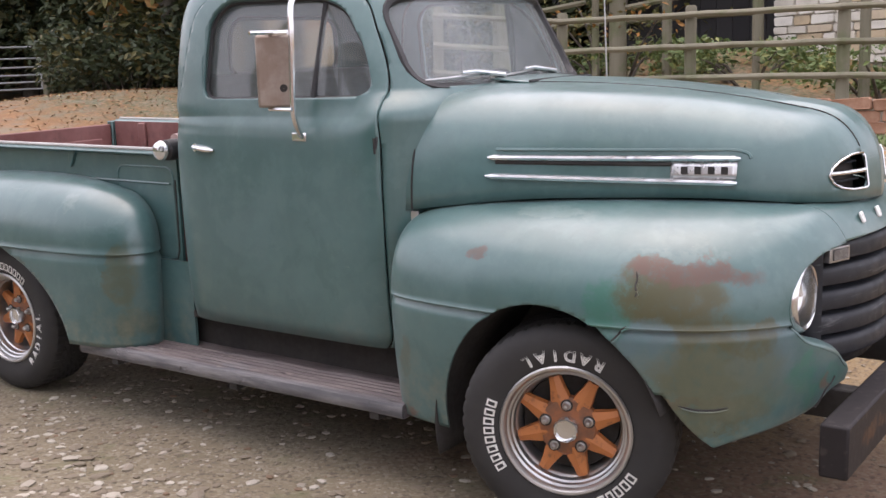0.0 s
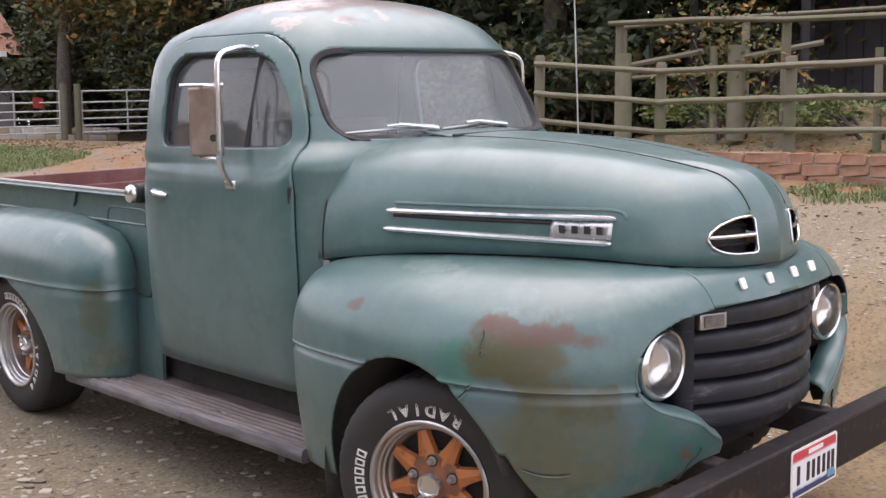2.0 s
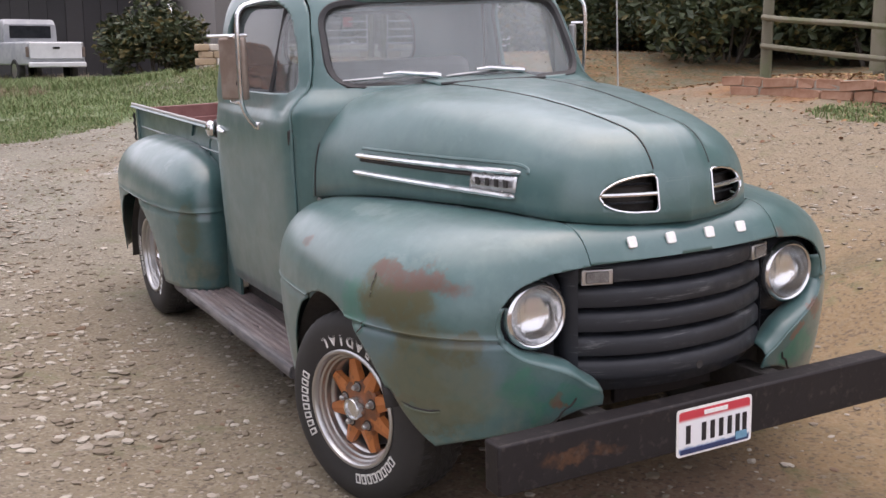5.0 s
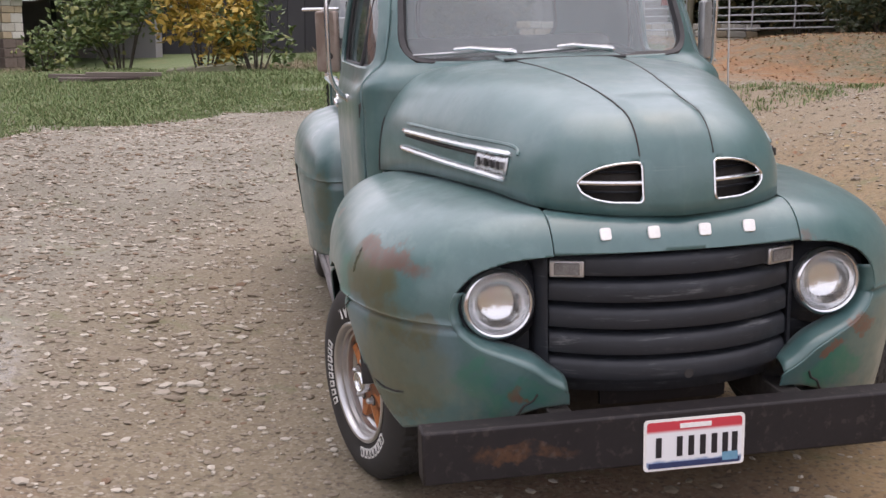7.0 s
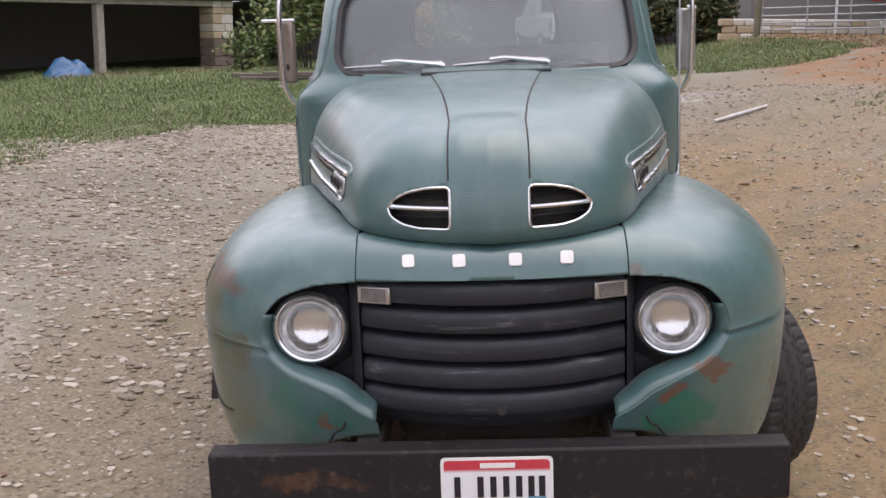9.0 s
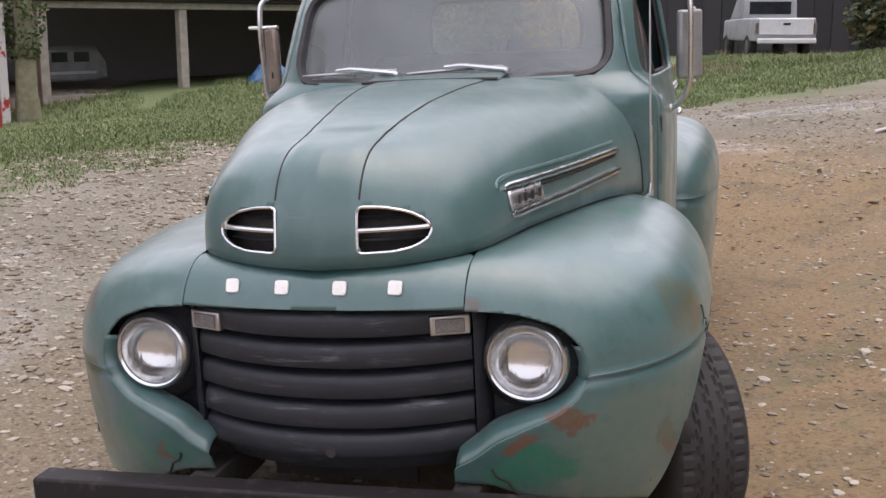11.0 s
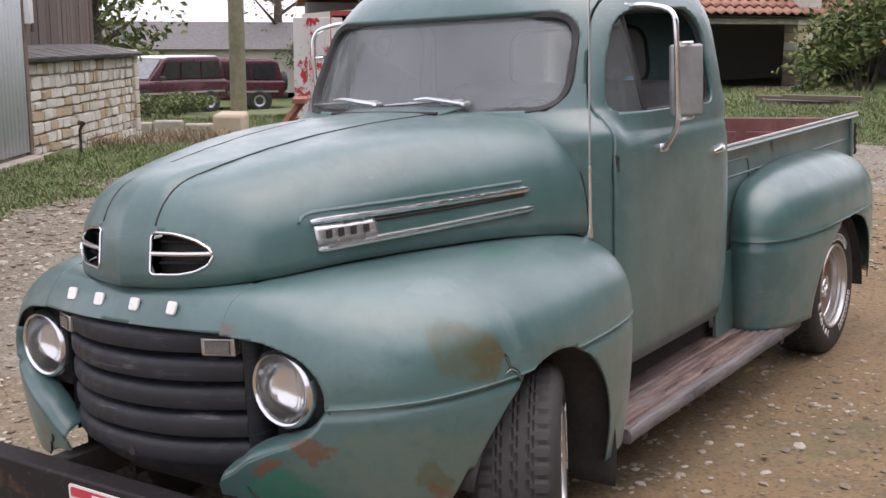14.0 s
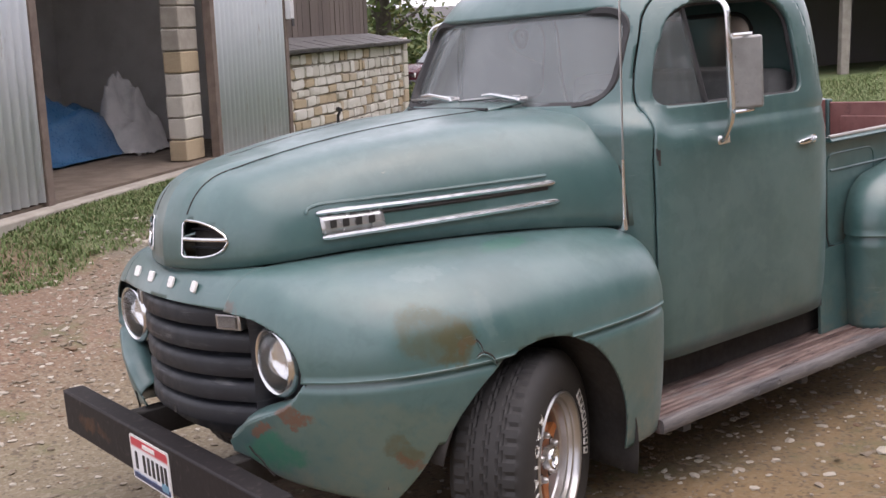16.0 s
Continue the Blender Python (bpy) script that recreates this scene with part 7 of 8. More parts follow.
def estate_car(m, top, hood_paint, label):
    car = thing("estate_car", label, "car", m)
    body = mesh_object("body", *shell([(-2.25, 0.80, 0.50, 0.98, 0.08), (-2.15, 0.87, 0.42, 1.02, 0.10), (-0.6, 0.90, 0.36, 1.04, 0.10), (0.9, 0.90, 0.36, 1.03, 0.10), (1.05, 0.89, 0.36, 1.02, 0.10), (2.05, 0.84, 0.42, 0.95, 0.10), (2.2, 0.74, 0.50, 0.86, 0.08)]), MAROON, car, "dark maroon body", 50)
    mesh_object("cabin", *shell([(-2.2, 0.72, 1.0, 1.02, 0.01), (-2.05, 0.74, 1.0, 1.64, 0.06), (-1.9, 0.74, 1.0, 1.72, 0.08), (0.1, 0.72, 1.0, 1.72, 0.08), (0.3, 0.70, 1.0, 1.66, 0.08), (0.95, 0.76, 1.0, 1.04, 0.02)]), MAROON, car, "maroon cabin and pillars", 50)
    mesh_object("roof", *shell([(-2.0, 0.66, 1.67, 1.69, 0.005), (-1.85, 0.69, 1.68, 1.745, 0.02), (0.05, 0.68, 1.68, 1.745, 0.02), (0.28, 0.64, 1.64, 1.69, 0.01)]), top, car, "pale roof" if top == WHITECAR else "", 50)
    for s in (1, -1):
        for x0, x1 in ((-1.95, -1.15), (-1.08, -0.32), (-0.25, 0.52)):
            top = 1.58
            pts = [(x0, 1.07), (x1, 1.07), (x1 - (0.28 if x1 > 0 else 0.02), top), (x0 + 0.02, top)]
            mesh_object("window", *prism(rounded(pts, 0.05, 3), 0.012, pose(0, s * 0.738 + (0.012 if s > 0 else 0), 0, 90, 0, 0)), DARKGLASS, car, "dark side window", 0)
        for x in (-1.35, 1.32):
            mesh_object("wheel_arch", *moved(pose(x, s * 0.885, 0.36), lathe([(0.001, 0.0), (0.42, 0.0), (0.43, 0.02 * s), (0.001, 0.02 * s)], 24)), PLASTIC, car, "black wheel arch", 40)
            car_wheel(car, x, s * 0.83)
        mesh_object("headlamp", *block(2.12, 2.2, min(s * 0.45, s * 0.75), max(s * 0.45, s * 0.75), 0.68, 0.84), WHITECAR, car, "clear headlamp", 40, 0, 0.03)
        mesh_object("door_mirror", *block(0.55, 0.72, min(s * 0.88, s * 1.03), max(s * 0.88, s * 1.03), 1.02, 1.16), PLASTIC, car, "black door mirror", 40, 0, 0.03)
        mesh_object("side_moulding", *block(-2.0, 1.9, min(s * 0.895, s * 0.915), max(s * 0.895, s * 0.915), 0.62, 0.68), STEEL, car, "grey side moulding", 40)
    mesh_object("windscreen", *([(0.93, -0.66, 1.06), (0.93, 0.66, 1.06), (0.36, 0.60, 1.63), (0.36, -0.60, 1.63), (0.95, -0.66, 1.08), (0.95, 0.66, 1.08), (0.38, 0.60, 1.65), (0.38, -0.60, 1.65)], [(0, 3, 2, 1), (4, 5, 6, 7), (0, 1, 5, 4), (1, 2, 6, 5), (2, 3, 7, 6), (3, 0, 4, 7)]), SKYGLASS, car, "sky-reflecting windscreen", 0)
    mesh_object("grille", *block(2.15, 2.23, -0.42, 0.42, 0.66, 0.84), PLASTIC, car, "black grille", 40, 0, 0.02)
    mesh_object("bumper", *block(2.05, 2.30, -0.84, 0.84, 0.42, 0.62), PLASTIC, car, "black bumper", 40, 0, 0.05)
    mesh_object("bumper", *block(-2.36, -2.1, -0.84, 0.84, 0.42, 0.62), PLASTIC, car, "black bumper", 40, 0, 0.05)
    mesh_object("bonnet", *shell([(0.98, 0.80, 0.98, 1.045, 0.02), (1.9, 0.76, 0.94, 1.0, 0.02), (2.1, 0.66, 0.86, 0.93, 0.02)]), hood_paint, car, "weathered bonnet", 50)
    V, F = lathe([(0.001, -0.2), (0.3, -0.2), (0.36, -0.1), (0.34, 0.02), (0.001, 0.02)], 24, "x")
    mesh_object("spare_wheel", [(a - 2.25, b, c + 0.95) for a, b, c in V], F, RUBBER, car, "covered spare wheel", 40)
    return car


estate_car(pose(-24.5, -26.8, -0.78, 0, 0, -36), MAROON, MAROON, "dark maroon off-road estate car parked on grass")
estate_car(pose(-20.4, -25.0, -0.62, 0, 0, 2), WHITECAR, MAROON, "maroon estate car with a pale roof parked nose out")


def farm_pickup(m):
    p = thing("farm_pickup", "old white pickup seen from its tailgate", "pickup", m)
    # sides greyer than the tailgate: dull paint with their shade mixed into its colour
    mesh_object("bed", *shell([(-2.3, 0.80, 0.55, 1.10, 0.05), (-2.25, 0.85, 0.5, 1.14, 0.06), (-0.4, 0.86, 0.5, 1.14, 0.06), (1.9, 0.84, 0.5, 1.12, 0.1), (2.2, 0.76, 0.55, 1.0, 0.1)]), GREYCAR, p, "dull grey-white body sides", 50)
    mesh_object("cab", *shell([(-0.45, 0.78, 1.1, 1.66, 0.08), (-0.35, 0.78, 1.1, 1.80, 0.12), (0.6, 0.76, 1.1, 1.80, 0.12), (1.2, 0.80, 1.1, 1.16, 0.02)]), GREYCAR, p, "dull grey-white cab", 50)
    mesh_object("rear_glass", *block(-0.47, -0.43, -0.60, 0.60, 1.26, 1.62), DARKGLASS, p, "dark rear glass", 40, 0, 0.01)
    gate = mesh_object("tailgate", *block(-2.36, -2.29, -0.74, 0.74, 0.68, 1.12), WHITECAR, p, "white tailgate", 40, 0, 0.02)
    mesh_object("latch", *block(-2.375, -2.355, -0.1, 0.1, 0.94, 1.0), PLASTIC, gate, "dark latch")
    for s in (1, -1):
        mesh_object("tail_lamp", *block(-2.34, -2.28, min(s * 0.76, s * 0.84), max(s * 0.76, s * 0.84), 0.72, 1.0), DOORFRAME, p, "dull red tail lamp", 40, 0, 0.01)
        for x in (-1.4, 1.4):
            car_wheel(p, x, s * 0.76)
    mesh_object("bumper", *block(-2.50, -2.32, -0.80, 0.80, 0.44, 0.58), WHITECAR, p, "white step bumper", 40, 0, 0.03)
    return p


farm_pickup(pose(-27.0, 1.85, 0.86, 0, 0, 192) @ Matrix.Scale(0.86, 4))

# ---- metal locker with peeling red and white doors, on a timber sled ----


def peeling():
    m = Mat("peeling_red_white_paint", 0.6)
    n = m.noise(3.2, 6, 0.75, m.stretch(1, 1, 0.6))
    c = m.mix(m.step(n, 0.42, 0.46), (0.42, 0.03, 0.035), (0.60, 0.58, 0.57))
    c = m.mix(m.step(m.noise(7, 6, 0.75), 0.62, 0.66), c, (0.12, 0.08, 0.07))
    return m.color(c).m


PEEL = peeling()
RED = simple("old_red_paint", (0.30, 0.035, 0.035), (0.42, 0.06, 0.05), 6, 0.5, 0, 0.2)
lock = thing("red_container", "old red steel container with peeling white doors open", "container", pose(-14.81, -12.65, -0.55, 0, 0, 131))
mesh_object("back", *block(-0.2, 0.65, 2.3, 2.4, 0.3, 2.7), RED, lock, "red steel back", 0)
mesh_object("side", *block(-0.25, -0.2, 0.0, 2.4, 0.3, 2.7), RED, lock, "red steel side", 0)
mesh_object("side", *block(0.65, 0.7, 0.0, 2.4, 0.3, 2.7), RED, lock, "red steel side", 0)
mesh_object("top", *block(-0.25, 0.7, 0.0, 2.4, 2.66, 2.76), RED, lock, "red steel top", 0)
mesh_object("floor", *block(-0.25, 0.7, 0.0, 2.4, 0.22, 0.32), RED, lock, "red steel floor", 0)
# a dark sheet across the container stands for its shaded depth
mesh_object("lining", *block(-0.18, 0.63, 1.2, 1.25, 0.32, 2.66), DARK, lock, "dark load inside", 0)
for x0, a in ((0.0, -15), (0.58, 12)):
    leafw = 1.02 if a < 0 else 0.16
    dl = mesh_object("container_door", *moved(pose(x0, 0, 0, 0, 0, a) @ pose(-leafw if a < 0 else 0, 0, 0), block(0, leafw, -0.06, 0.0, 0.30, 2.62)), PEEL, lock, "door with peeling red and white paint", 40, 0, 0.01)
    for i in range(2 if a < 0 else 0):
        mesh_object("door_rib", *moved(pose(x0, 0, 0, 0, 0, a) @ pose(-leafw if a < 0 else 0, 0, 0), block(0.30 * (i + 1), 0.30 * (i + 1) + 0.05, -0.09, -0.06, 0.32, 2.6)), PEEL, dl)
sled = thing("timber_trestle", "red-brown timber trestle on the grass", "trestle", pose(-12.92, -11.77, -0.26, 0, 0, 41))
for x in (-0.38, 0.38):
    for side in (-1, 1):
        mesh_object("leg", *tube([(x * 1.15, side * 0.80, 0.0), (x, side * 0.18, 0.80)], 0.07, 4), REDWOOD, sled, smooth=30)
    mesh_object("tie", *block(x - 0.03, x + 0.03, -0.50, 0.50, 0.34, 0.44), REDWOOD, sled, smooth=30)
mesh_object("top_beam", *block(-0.55, 0.55, -0.36, -0.10, 0.76, 0.84), REDWOOD, sled, smooth=30)
mesh_object("top_beam", *block(-0.55, 0.55, 0.10, 0.36, 0.76, 0.84), REDWOOD, sled, smooth=30)

# telegraph pole, stone trough
pole = tagged(mesh_object("telegraph_pole", *tube([(-10.8, -11.53, -0.2), (-10.8, -11.53, 3.0), (-10.79, -11.52, 7.5)], [0.14, 0.13, 0.105], 14), POLEWOOD, None, smooth=60), "mossy greenish wooden telegraph pole", "pole")
tagged(mesh_object("stone_block", *moved(pose(-10.3, -11.2, 0.1, 0, 0, 40), block(-0.45, 0.45, -0.25, 0.25, -0.1, 0.36)), STONE, None, smooth=40, bevel=0.06), "rough stone block at the pole's foot", "stone")
kerb = thing("kerb_wall", "low pale stone edging along the track", "edging", pose(-11.8, -12.9, -0.1, 0, 0, 133))
for i in range(5):
    mesh_object("kerb_stone", *block(-2.4 + i * 0.55, -2.4 + i * 0.55 + 0.52, -0.14, 0.14, -0.15, 0.22 + 0.03 * (i % 3)), CONCRETE, kerb, smooth=40, bevel=0.03)

# pallet and planks by the bush
pal = thing("pallet", "grey wooden pallet lying on the grass", "pallet", pose(-17.9, -2.03, ground_z(-17.9, -2.03) + 0.02, 0, -6, 92))
for i in range(7):
    mesh_object("slat", *block(-0.62 + i * 0.18, -0.62 + i * 0.18 + 0.13, -0.6, 0.6, 0.10, 0.13), FENCEWOOD, pal, smooth=0)
for y in (-0.55, 0.0, 0.55):
    mesh_object("bearer", *block(-0.62, 0.60, y - 0.05, y + 0.05, 0.0, 0.10), FENCEWOOD, pal, smooth=0)
for k, (x, y, a, l) in enumerate(((-15.7, -3.4, 88, 1.7), (-15.9, -3.7, 80, 1.5), (-15.5, -3.2, 96, 1.2))):
    tagged(mesh_object("plank", *moved(pose(x, y, ground_z(x, y) + 0.03 + 0.05 * k, 0, 0, a), block(-l / 2, l / 2, -0.1, 0.1, -0.03, 0.03)), BOARDS, None, smooth=30), "old grey plank lying in the grass", "plank", "planks by the bush")

# ---- post and rail fences on the bank ----


def rail_fence(points, rails, height, label):
    f = thing("fence", label, "fence")
    for k, (x, y, z) in enumerate(points):
        mesh_object("post", *tube([(x, y, z - 0.25), (x, y, z + height * 0.5), (x + 0.01, y, z + height - 0.02), (x + 0.01, y, z + height)], [0.058, 0.056, 0.054, 0.04], 10), FENCEWOOD, f, "round mossy post", 50)
    for (x0, y0, z0), (x1, y1, z1) in zip(points, points[1:]):
        for h in rails:
            pts = []
            for i in range(7):
                t = i / 6
                pts.append((x0 + (x1 - x0) * t, y0 + (y1 - y0) * t - 0.07, z0 + (z1 - z0) * t + h + 0.012 * noise.noise((x0 + t * 3, h * 5, 1))))
            mesh_object("rail", *tube(pts, 0.036, 8, squash=0.8), FENCEWOOD, f, "half-round rail", 50)
    return f


rail_fence([(-5.18, 5.94, 1.33), (-3.86, 6.22, 1.2), (-2.57, 6.40, 1.2), (-1.1, 6.25, 1.18), (0.5, 6.1, 1.12), (2.2, 5.9, 1.1)], (0.24, 0.53, 0.83), 0.92, "mossy wooden post and rail fence with three rails")
rail_fence([(-6.8, 9.7, 1.7), (-5.2, 10.2, 1.75), (-3.5, 11.0, 1.8)], (0.5, 1.2), 1.25, "grey wooden rail fence behind the first")
tall = thing("gate_posts", "two thick old gate posts in the leaf litter", "posts")
for x, y, z in ((-5.66, 8.12, 1.5), (-4.4, 8.6, 1.55)):
    mesh_object("post", *tube([(x, y, z - 0.2), (x, y, z + 0.9)], [0.11, 0.10], 10), FENCEWOOD, tall, "thick mossy post", 50)
    mesh_object("slat", *tube([(x, y, z + 0.75), (x + 0.9, y + 0.35, z + 0.9)], 0.035, 6), FENCEWOOD, tall, smooth=50)

# tall open frame of poles behind the fence
tall_frame = thing("pole_frame", "tall weathered frame of wooden poles behind the fence", "frame")
for x, top in ((-6.0, 2.84), (-3.73, 2.70), (-1.5, 2.60)):
    mesh_object("post", *tube([(x, 8.5, ground_z(x, 8.5) - 0.2), (x + 0.01, 8.5, top)], [0.062, 0.055], 8), FENCEWOOD, tall_frame, "square weathered post", 30)
mesh_object("top_rail", *tube([(-6.1, 8.43, 2.82), (-4.8, 8.43, 2.77), (-3.7, 8.42, 2.68), (-2.4, 8.43, 2.63), (-0.4, 8.43, 2.52)], 0.042, 8, squash=0.8), FENCEWOOD, tall_frame, "long top rail", 50)
for x, top in ((-4.7, 2.46), (-2.7, 2.32)):
    mesh_object("short_post", *tube([(x, 8.6, ground_z(x, 8.6) - 0.2), (x, 8.6, top)], [0.05, 0.045], 8), FENCEWOOD, tall_frame, "short weathered post", 30)

# low retaining wall of red stones under the fence
bank = thing("retaining_wall", "low retaining wall of reddish stones below the fence", "wall", kind="structure")
BANKSTONE = simple("reddish_bank_stone", (0.25, 0.125, 0.075), (0.38, 0.23, 0.155), 7, 0.9, 0, 0.4)
wall_rnd = random.Random(31)
for (x0, y0), (x1, y1) in (((-5.4, 5.66), (-2.6, 6.06)), ((-2.6, 6.06), (0.4, 5.86)), ((0.4, 5.86), (2.8, 5.6))):
    run, turn = math.hypot(x1 - x0, y1 - y0), math.degrees(math.atan2(y1 - y0, x1 - x0))
    for row in range(4):
        u = -0.12 * (row % 2)
        while u < run - 0.05:
            w = wall_rnd.uniform(0.18, 0.46)
            cx, cy = x0 + (x1 - x0) * (u + w / 2) / run, y0 + (y1 - y0) * (u + w / 2) / run
            V, F = rough_stone(wall_rnd, w, 0.105, 0.0)
            mesh_object("stone", V, F, BANKSTONE, bank, smooth=0).matrix_world = pose(cx, cy + wall_rnd.uniform(-0.02, 0.03), 0.86 + row * 0.1 - 0.012 * cx, wall_rnd.uniform(-5, 5), wall_rnd.uniform(-4, 4), turn)
            u += w
    mesh_object("earth_core", *moved(pose(x0, y0, 0, 0, 0, turn), block(0, run, 0.02, 0.6, 0.5, 1.19 - 0.012 * (x0 + x1) / 2)), MORTAR, bank, "earth behind the stones", 0)

# stone outbuilding and dark shed behind the fence
out = thing("outbuilding", "pale rubble-stone outbuilding behind the fence", "building", pose(-3.43, 11.25, 0, 0, 0, -14))
mesh_object("core", *block(0.05, 6, 0.085, 4, 1.2, 4.2), MORTAR, out, "mortar wall", 0)
rnd = random.Random(14)
z = 1.6
while z < 4.1:
    h = rnd.uniform(0.10, 0.16)
    x = 0.0
    while x < 3.6 and z < 3.3:
        w = rnd.uniform(0.18, 0.42)
        V, F = rough_stone(rnd, w, h, 0.0)
        mesh_object("stone", [(a + x + w / 2, b + 0.06, c + z + h / 2) for a, b, c in V], F, STONE, out, smooth=0)
        x += w
    z += h
mesh_object("roof", *([(-0.3, -0.3, 4.1), (6.3, -0.3, 4.1), (6.3, 4.3, 5.8), (-0.3, 4.3, 5.8), (-0.3, -0.3, 4.18), (6.3, -0.3, 4.18), (6.3, 4.3, 5.88), (-0.3, 4.3, 5.88)], [(0, 3, 2, 1), (4, 5, 6, 7), (0, 1, 5, 4), (1, 2, 6, 5), (2, 3, 7, 6), (3, 0, 4, 7)]), SLATE, out, "slate roof", 0)
dark = thing("dark_lean_to", "dark open timber lean-to under trees", "shed", pose(-7.2, 12.2, 0, 0, 0, -2))
for i in range(14):
    mesh_object("board", *block(i * 0.27, i * 0.27 + 0.26, 1.2, 1.25, 1.4, 4.0), BLACKBOARD, dark, smooth=0)
mesh_object("roof", *block(-0.3, 3.9, -0.3, 3.0, 3.7, 3.8), SLATE, dark, "slate roof", 0)
for x in (0.0, 1.9, 3.7):
    mesh_object("post", *block(x - 0.07, x + 0.07, -0.07, 0.07, 1.4, 3.72), BLACKBOARD, dark, smooth=30)


# ---- steel field gates ----
def field_gate(p, q, label):
    a, b = Vector(p), Vector(q)
    g = thing("field_gate", label, "gate")
    for c in (a, b):
        mesh_object("gate_post", *tube([c + Vector((0, 0, -0.3)), c + Vector((0, 0, 1.25))], 0.08, 10), FENCEWOOD, g, "wooden gate post", 50)
    for h in (0.12, 0.28, 0.44, 0.62, 0.82, 1.08):
        mesh_object("gate_bar", *tube([a + Vector((0, 0, h)), b + Vector((0, 0, h))], 0.022, 6), GALV, g, "grey steel bar", 50)
    for t in (0.03, 0.35, 0.65, 0.97):
        c = a + (b - a) * t
        mesh_object("gate_upright", *tube([c + Vector((0, 0, 0.1)), c + Vector((0, 0, 1.1))], 0.022, 6), GALV, g, "grey steel upright", 50)
    return g


field_gate((-23.2, 6.3, 1.40), (-22.3, 9.3, 1.50), "grey galvanised steel field gate")
field_gate((-22.2, 9.6, 1.50), (-21.0, 12.6, 1.60), "grey galvanised steel field gate on the lane")
sign = tagged(mesh_object("sign_board", *moved(pose(-22.45, 8.75, 2.3, 0, 0, 106), block(-0.14, 0.14, -0.012, 0.012, -0.12, 0.12)), RED, None, smooth=30), "small red warning sign wired to the gate", "sign")
house = thing("far_house", "pale rendered house with a red tiled roof", "house", pose(-30, 10.2, 1.0, 0, 0, 90))
mesh_object("wall", *block(-2.5, 1.5, 0, 5, -0.2, 3.0), BARNWALL, house, "pale rendered wall", 0)
mesh_object("roof", *([(-2.8, -0.35, 2.95), (1.8, -0.35, 2.95), (1.8, 2.5, 5.2), (-2.8, 2.5, 5.2), (-2.8, 5.35, 2.95), (1.8, 5.35, 2.95)], [(0, 1, 2, 3), (3, 2, 5, 4), (0, 3, 4), (1, 5, 2), (0, 4, 5, 1)]), TILE, house, "red tiled roof", 0)
lane_wall = thing("lane_wall", "low grey stone wall along the lane behind the gates", "wall", pose(-26.5, 9.6, 1.05, 0, 0, 92))
wall_rnd = random.Random(77)
for row in range(4):
    x = -3.4 - 0.1 * (row % 2)
    while x < 3.2:
        w = wall_rnd.uniform(0.3, 0.6)
        mesh_object("stone", *block(x + 0.01, x + w - 0.01, wall_rnd.uniform(-0.02, 0.02), 0.35, row * 0.19 + 0.005, row * 0.19 + 0.185), STONE, lane_wall, smooth=30, bevel=0.03)
        x += w
post = thing("lamp_post", "thin white lamp post by the lane", "lamp post", pose(-23.5, 8.2, 1.4))
mesh_object("shaft", *tube([(0, 0, 0), (0, 0, 2.1)], 0.035, 8), WHITECAR, post)
mesh_object("head", *block(-0.05, 0.05, 0.0, 0.32, 2.0, 2.12), WHITECAR, post, smooth=30)

# long low farm buildings in the distance
far = thing("far_building", "long low grey stone farm building", "building", pose(-26, -31, -0.4, 0, 0, 137))
mesh_object("wall", *block(-10, 14, 0, 5, 0, 1.7), STONE, far, "grey stone wall", 0)
mesh_object("roof", *([(-10.3, -0.3, 1.65), (14.3, -0.3, 1.65), (14.3, 2.5, 2.7), (-10.3, 2.5, 2.7), (14.3, 5.3, 1.65), (-10.3, 5.3, 1.65)], [(0, 1, 2, 3), (3, 2, 4, 5), (0, 3, 5), (1, 4, 2), (0, 5, 4, 1)]), SLATE, far, "grey roof", 0)

# things about the open barn and the container
stump = tagged(empty("tree", pose(-15.6, -11.9, ground_z(-15.6, -11.9))), "bare tree trunk wrapped in ivy at its top", "tree")
mesh_object("trunk", *tube([(0, 0, -0.2), (0.02, 0, 0.6), (0.0, 0.03, 1.6), (0.05, 0.05, 4.0)], [0.26, 0.2, 0.18, 0.12], 12), POLEWOOD, stump, "grey mossy trunk", 50)
ivy_rnd = random.Random(61)
ivy = []
for k in range(1500):
    a, h = ivy_rnd.random() * 6.283, 1.15 + 3.0 * ivy_rnd.random()
    r = 0.2 + 0.28 * ivy_rnd.random() * min(1, (h - 1.0))
    ivy.append(moved(pose(r * math.cos(a), r * math.sin(a), h, ivy_rnd.uniform(-60, 60), ivy_rnd.uniform(-60, 60), math.degrees(a)), ([(0, -0.04, 0), (0.05, 0, 0.01), (0, 0.04, 0), (-0.03, 0, 0.01)], [(0, 1, 2, 3)])))
IVYLEAF = simple("ivy_leaf", (0.05, 0.085, 0.025), (0.10, 0.15, 0.05), 9, 0.5)
mesh_object("ivy", *join(*ivy), IVYLEAF, stump, "green ivy leaves", 0)
can = tagged(empty("fire_extinguisher", pose(-14.45, -11.78, ground_z(-14.45, -11.78))), "red fire extinguisher standing by the container", "extinguisher")
mesh_object("body", *tube([(0, 0, 0), (0, 0, 0.02), (0, 0, 0.42), (0, 0, 0.50), (0, 0, 0.54)], [0.085, 0.09, 0.09, 0.06, 0.03], 16), RED, can, "red cylinder", 50)
mesh_object("valve", *block(-0.03, 0.07, -0.02, 0.02, 0.54, 0.60), WHITECAR, can, "white valve and lever", 30)
van = thing("derelict_van", "pale derelict van standing in the dark barn", "van", BARN @ pose(-5.0, 3.2, 0.21, 0, 0, 12) @ Matrix.Scale(0.8, 4))
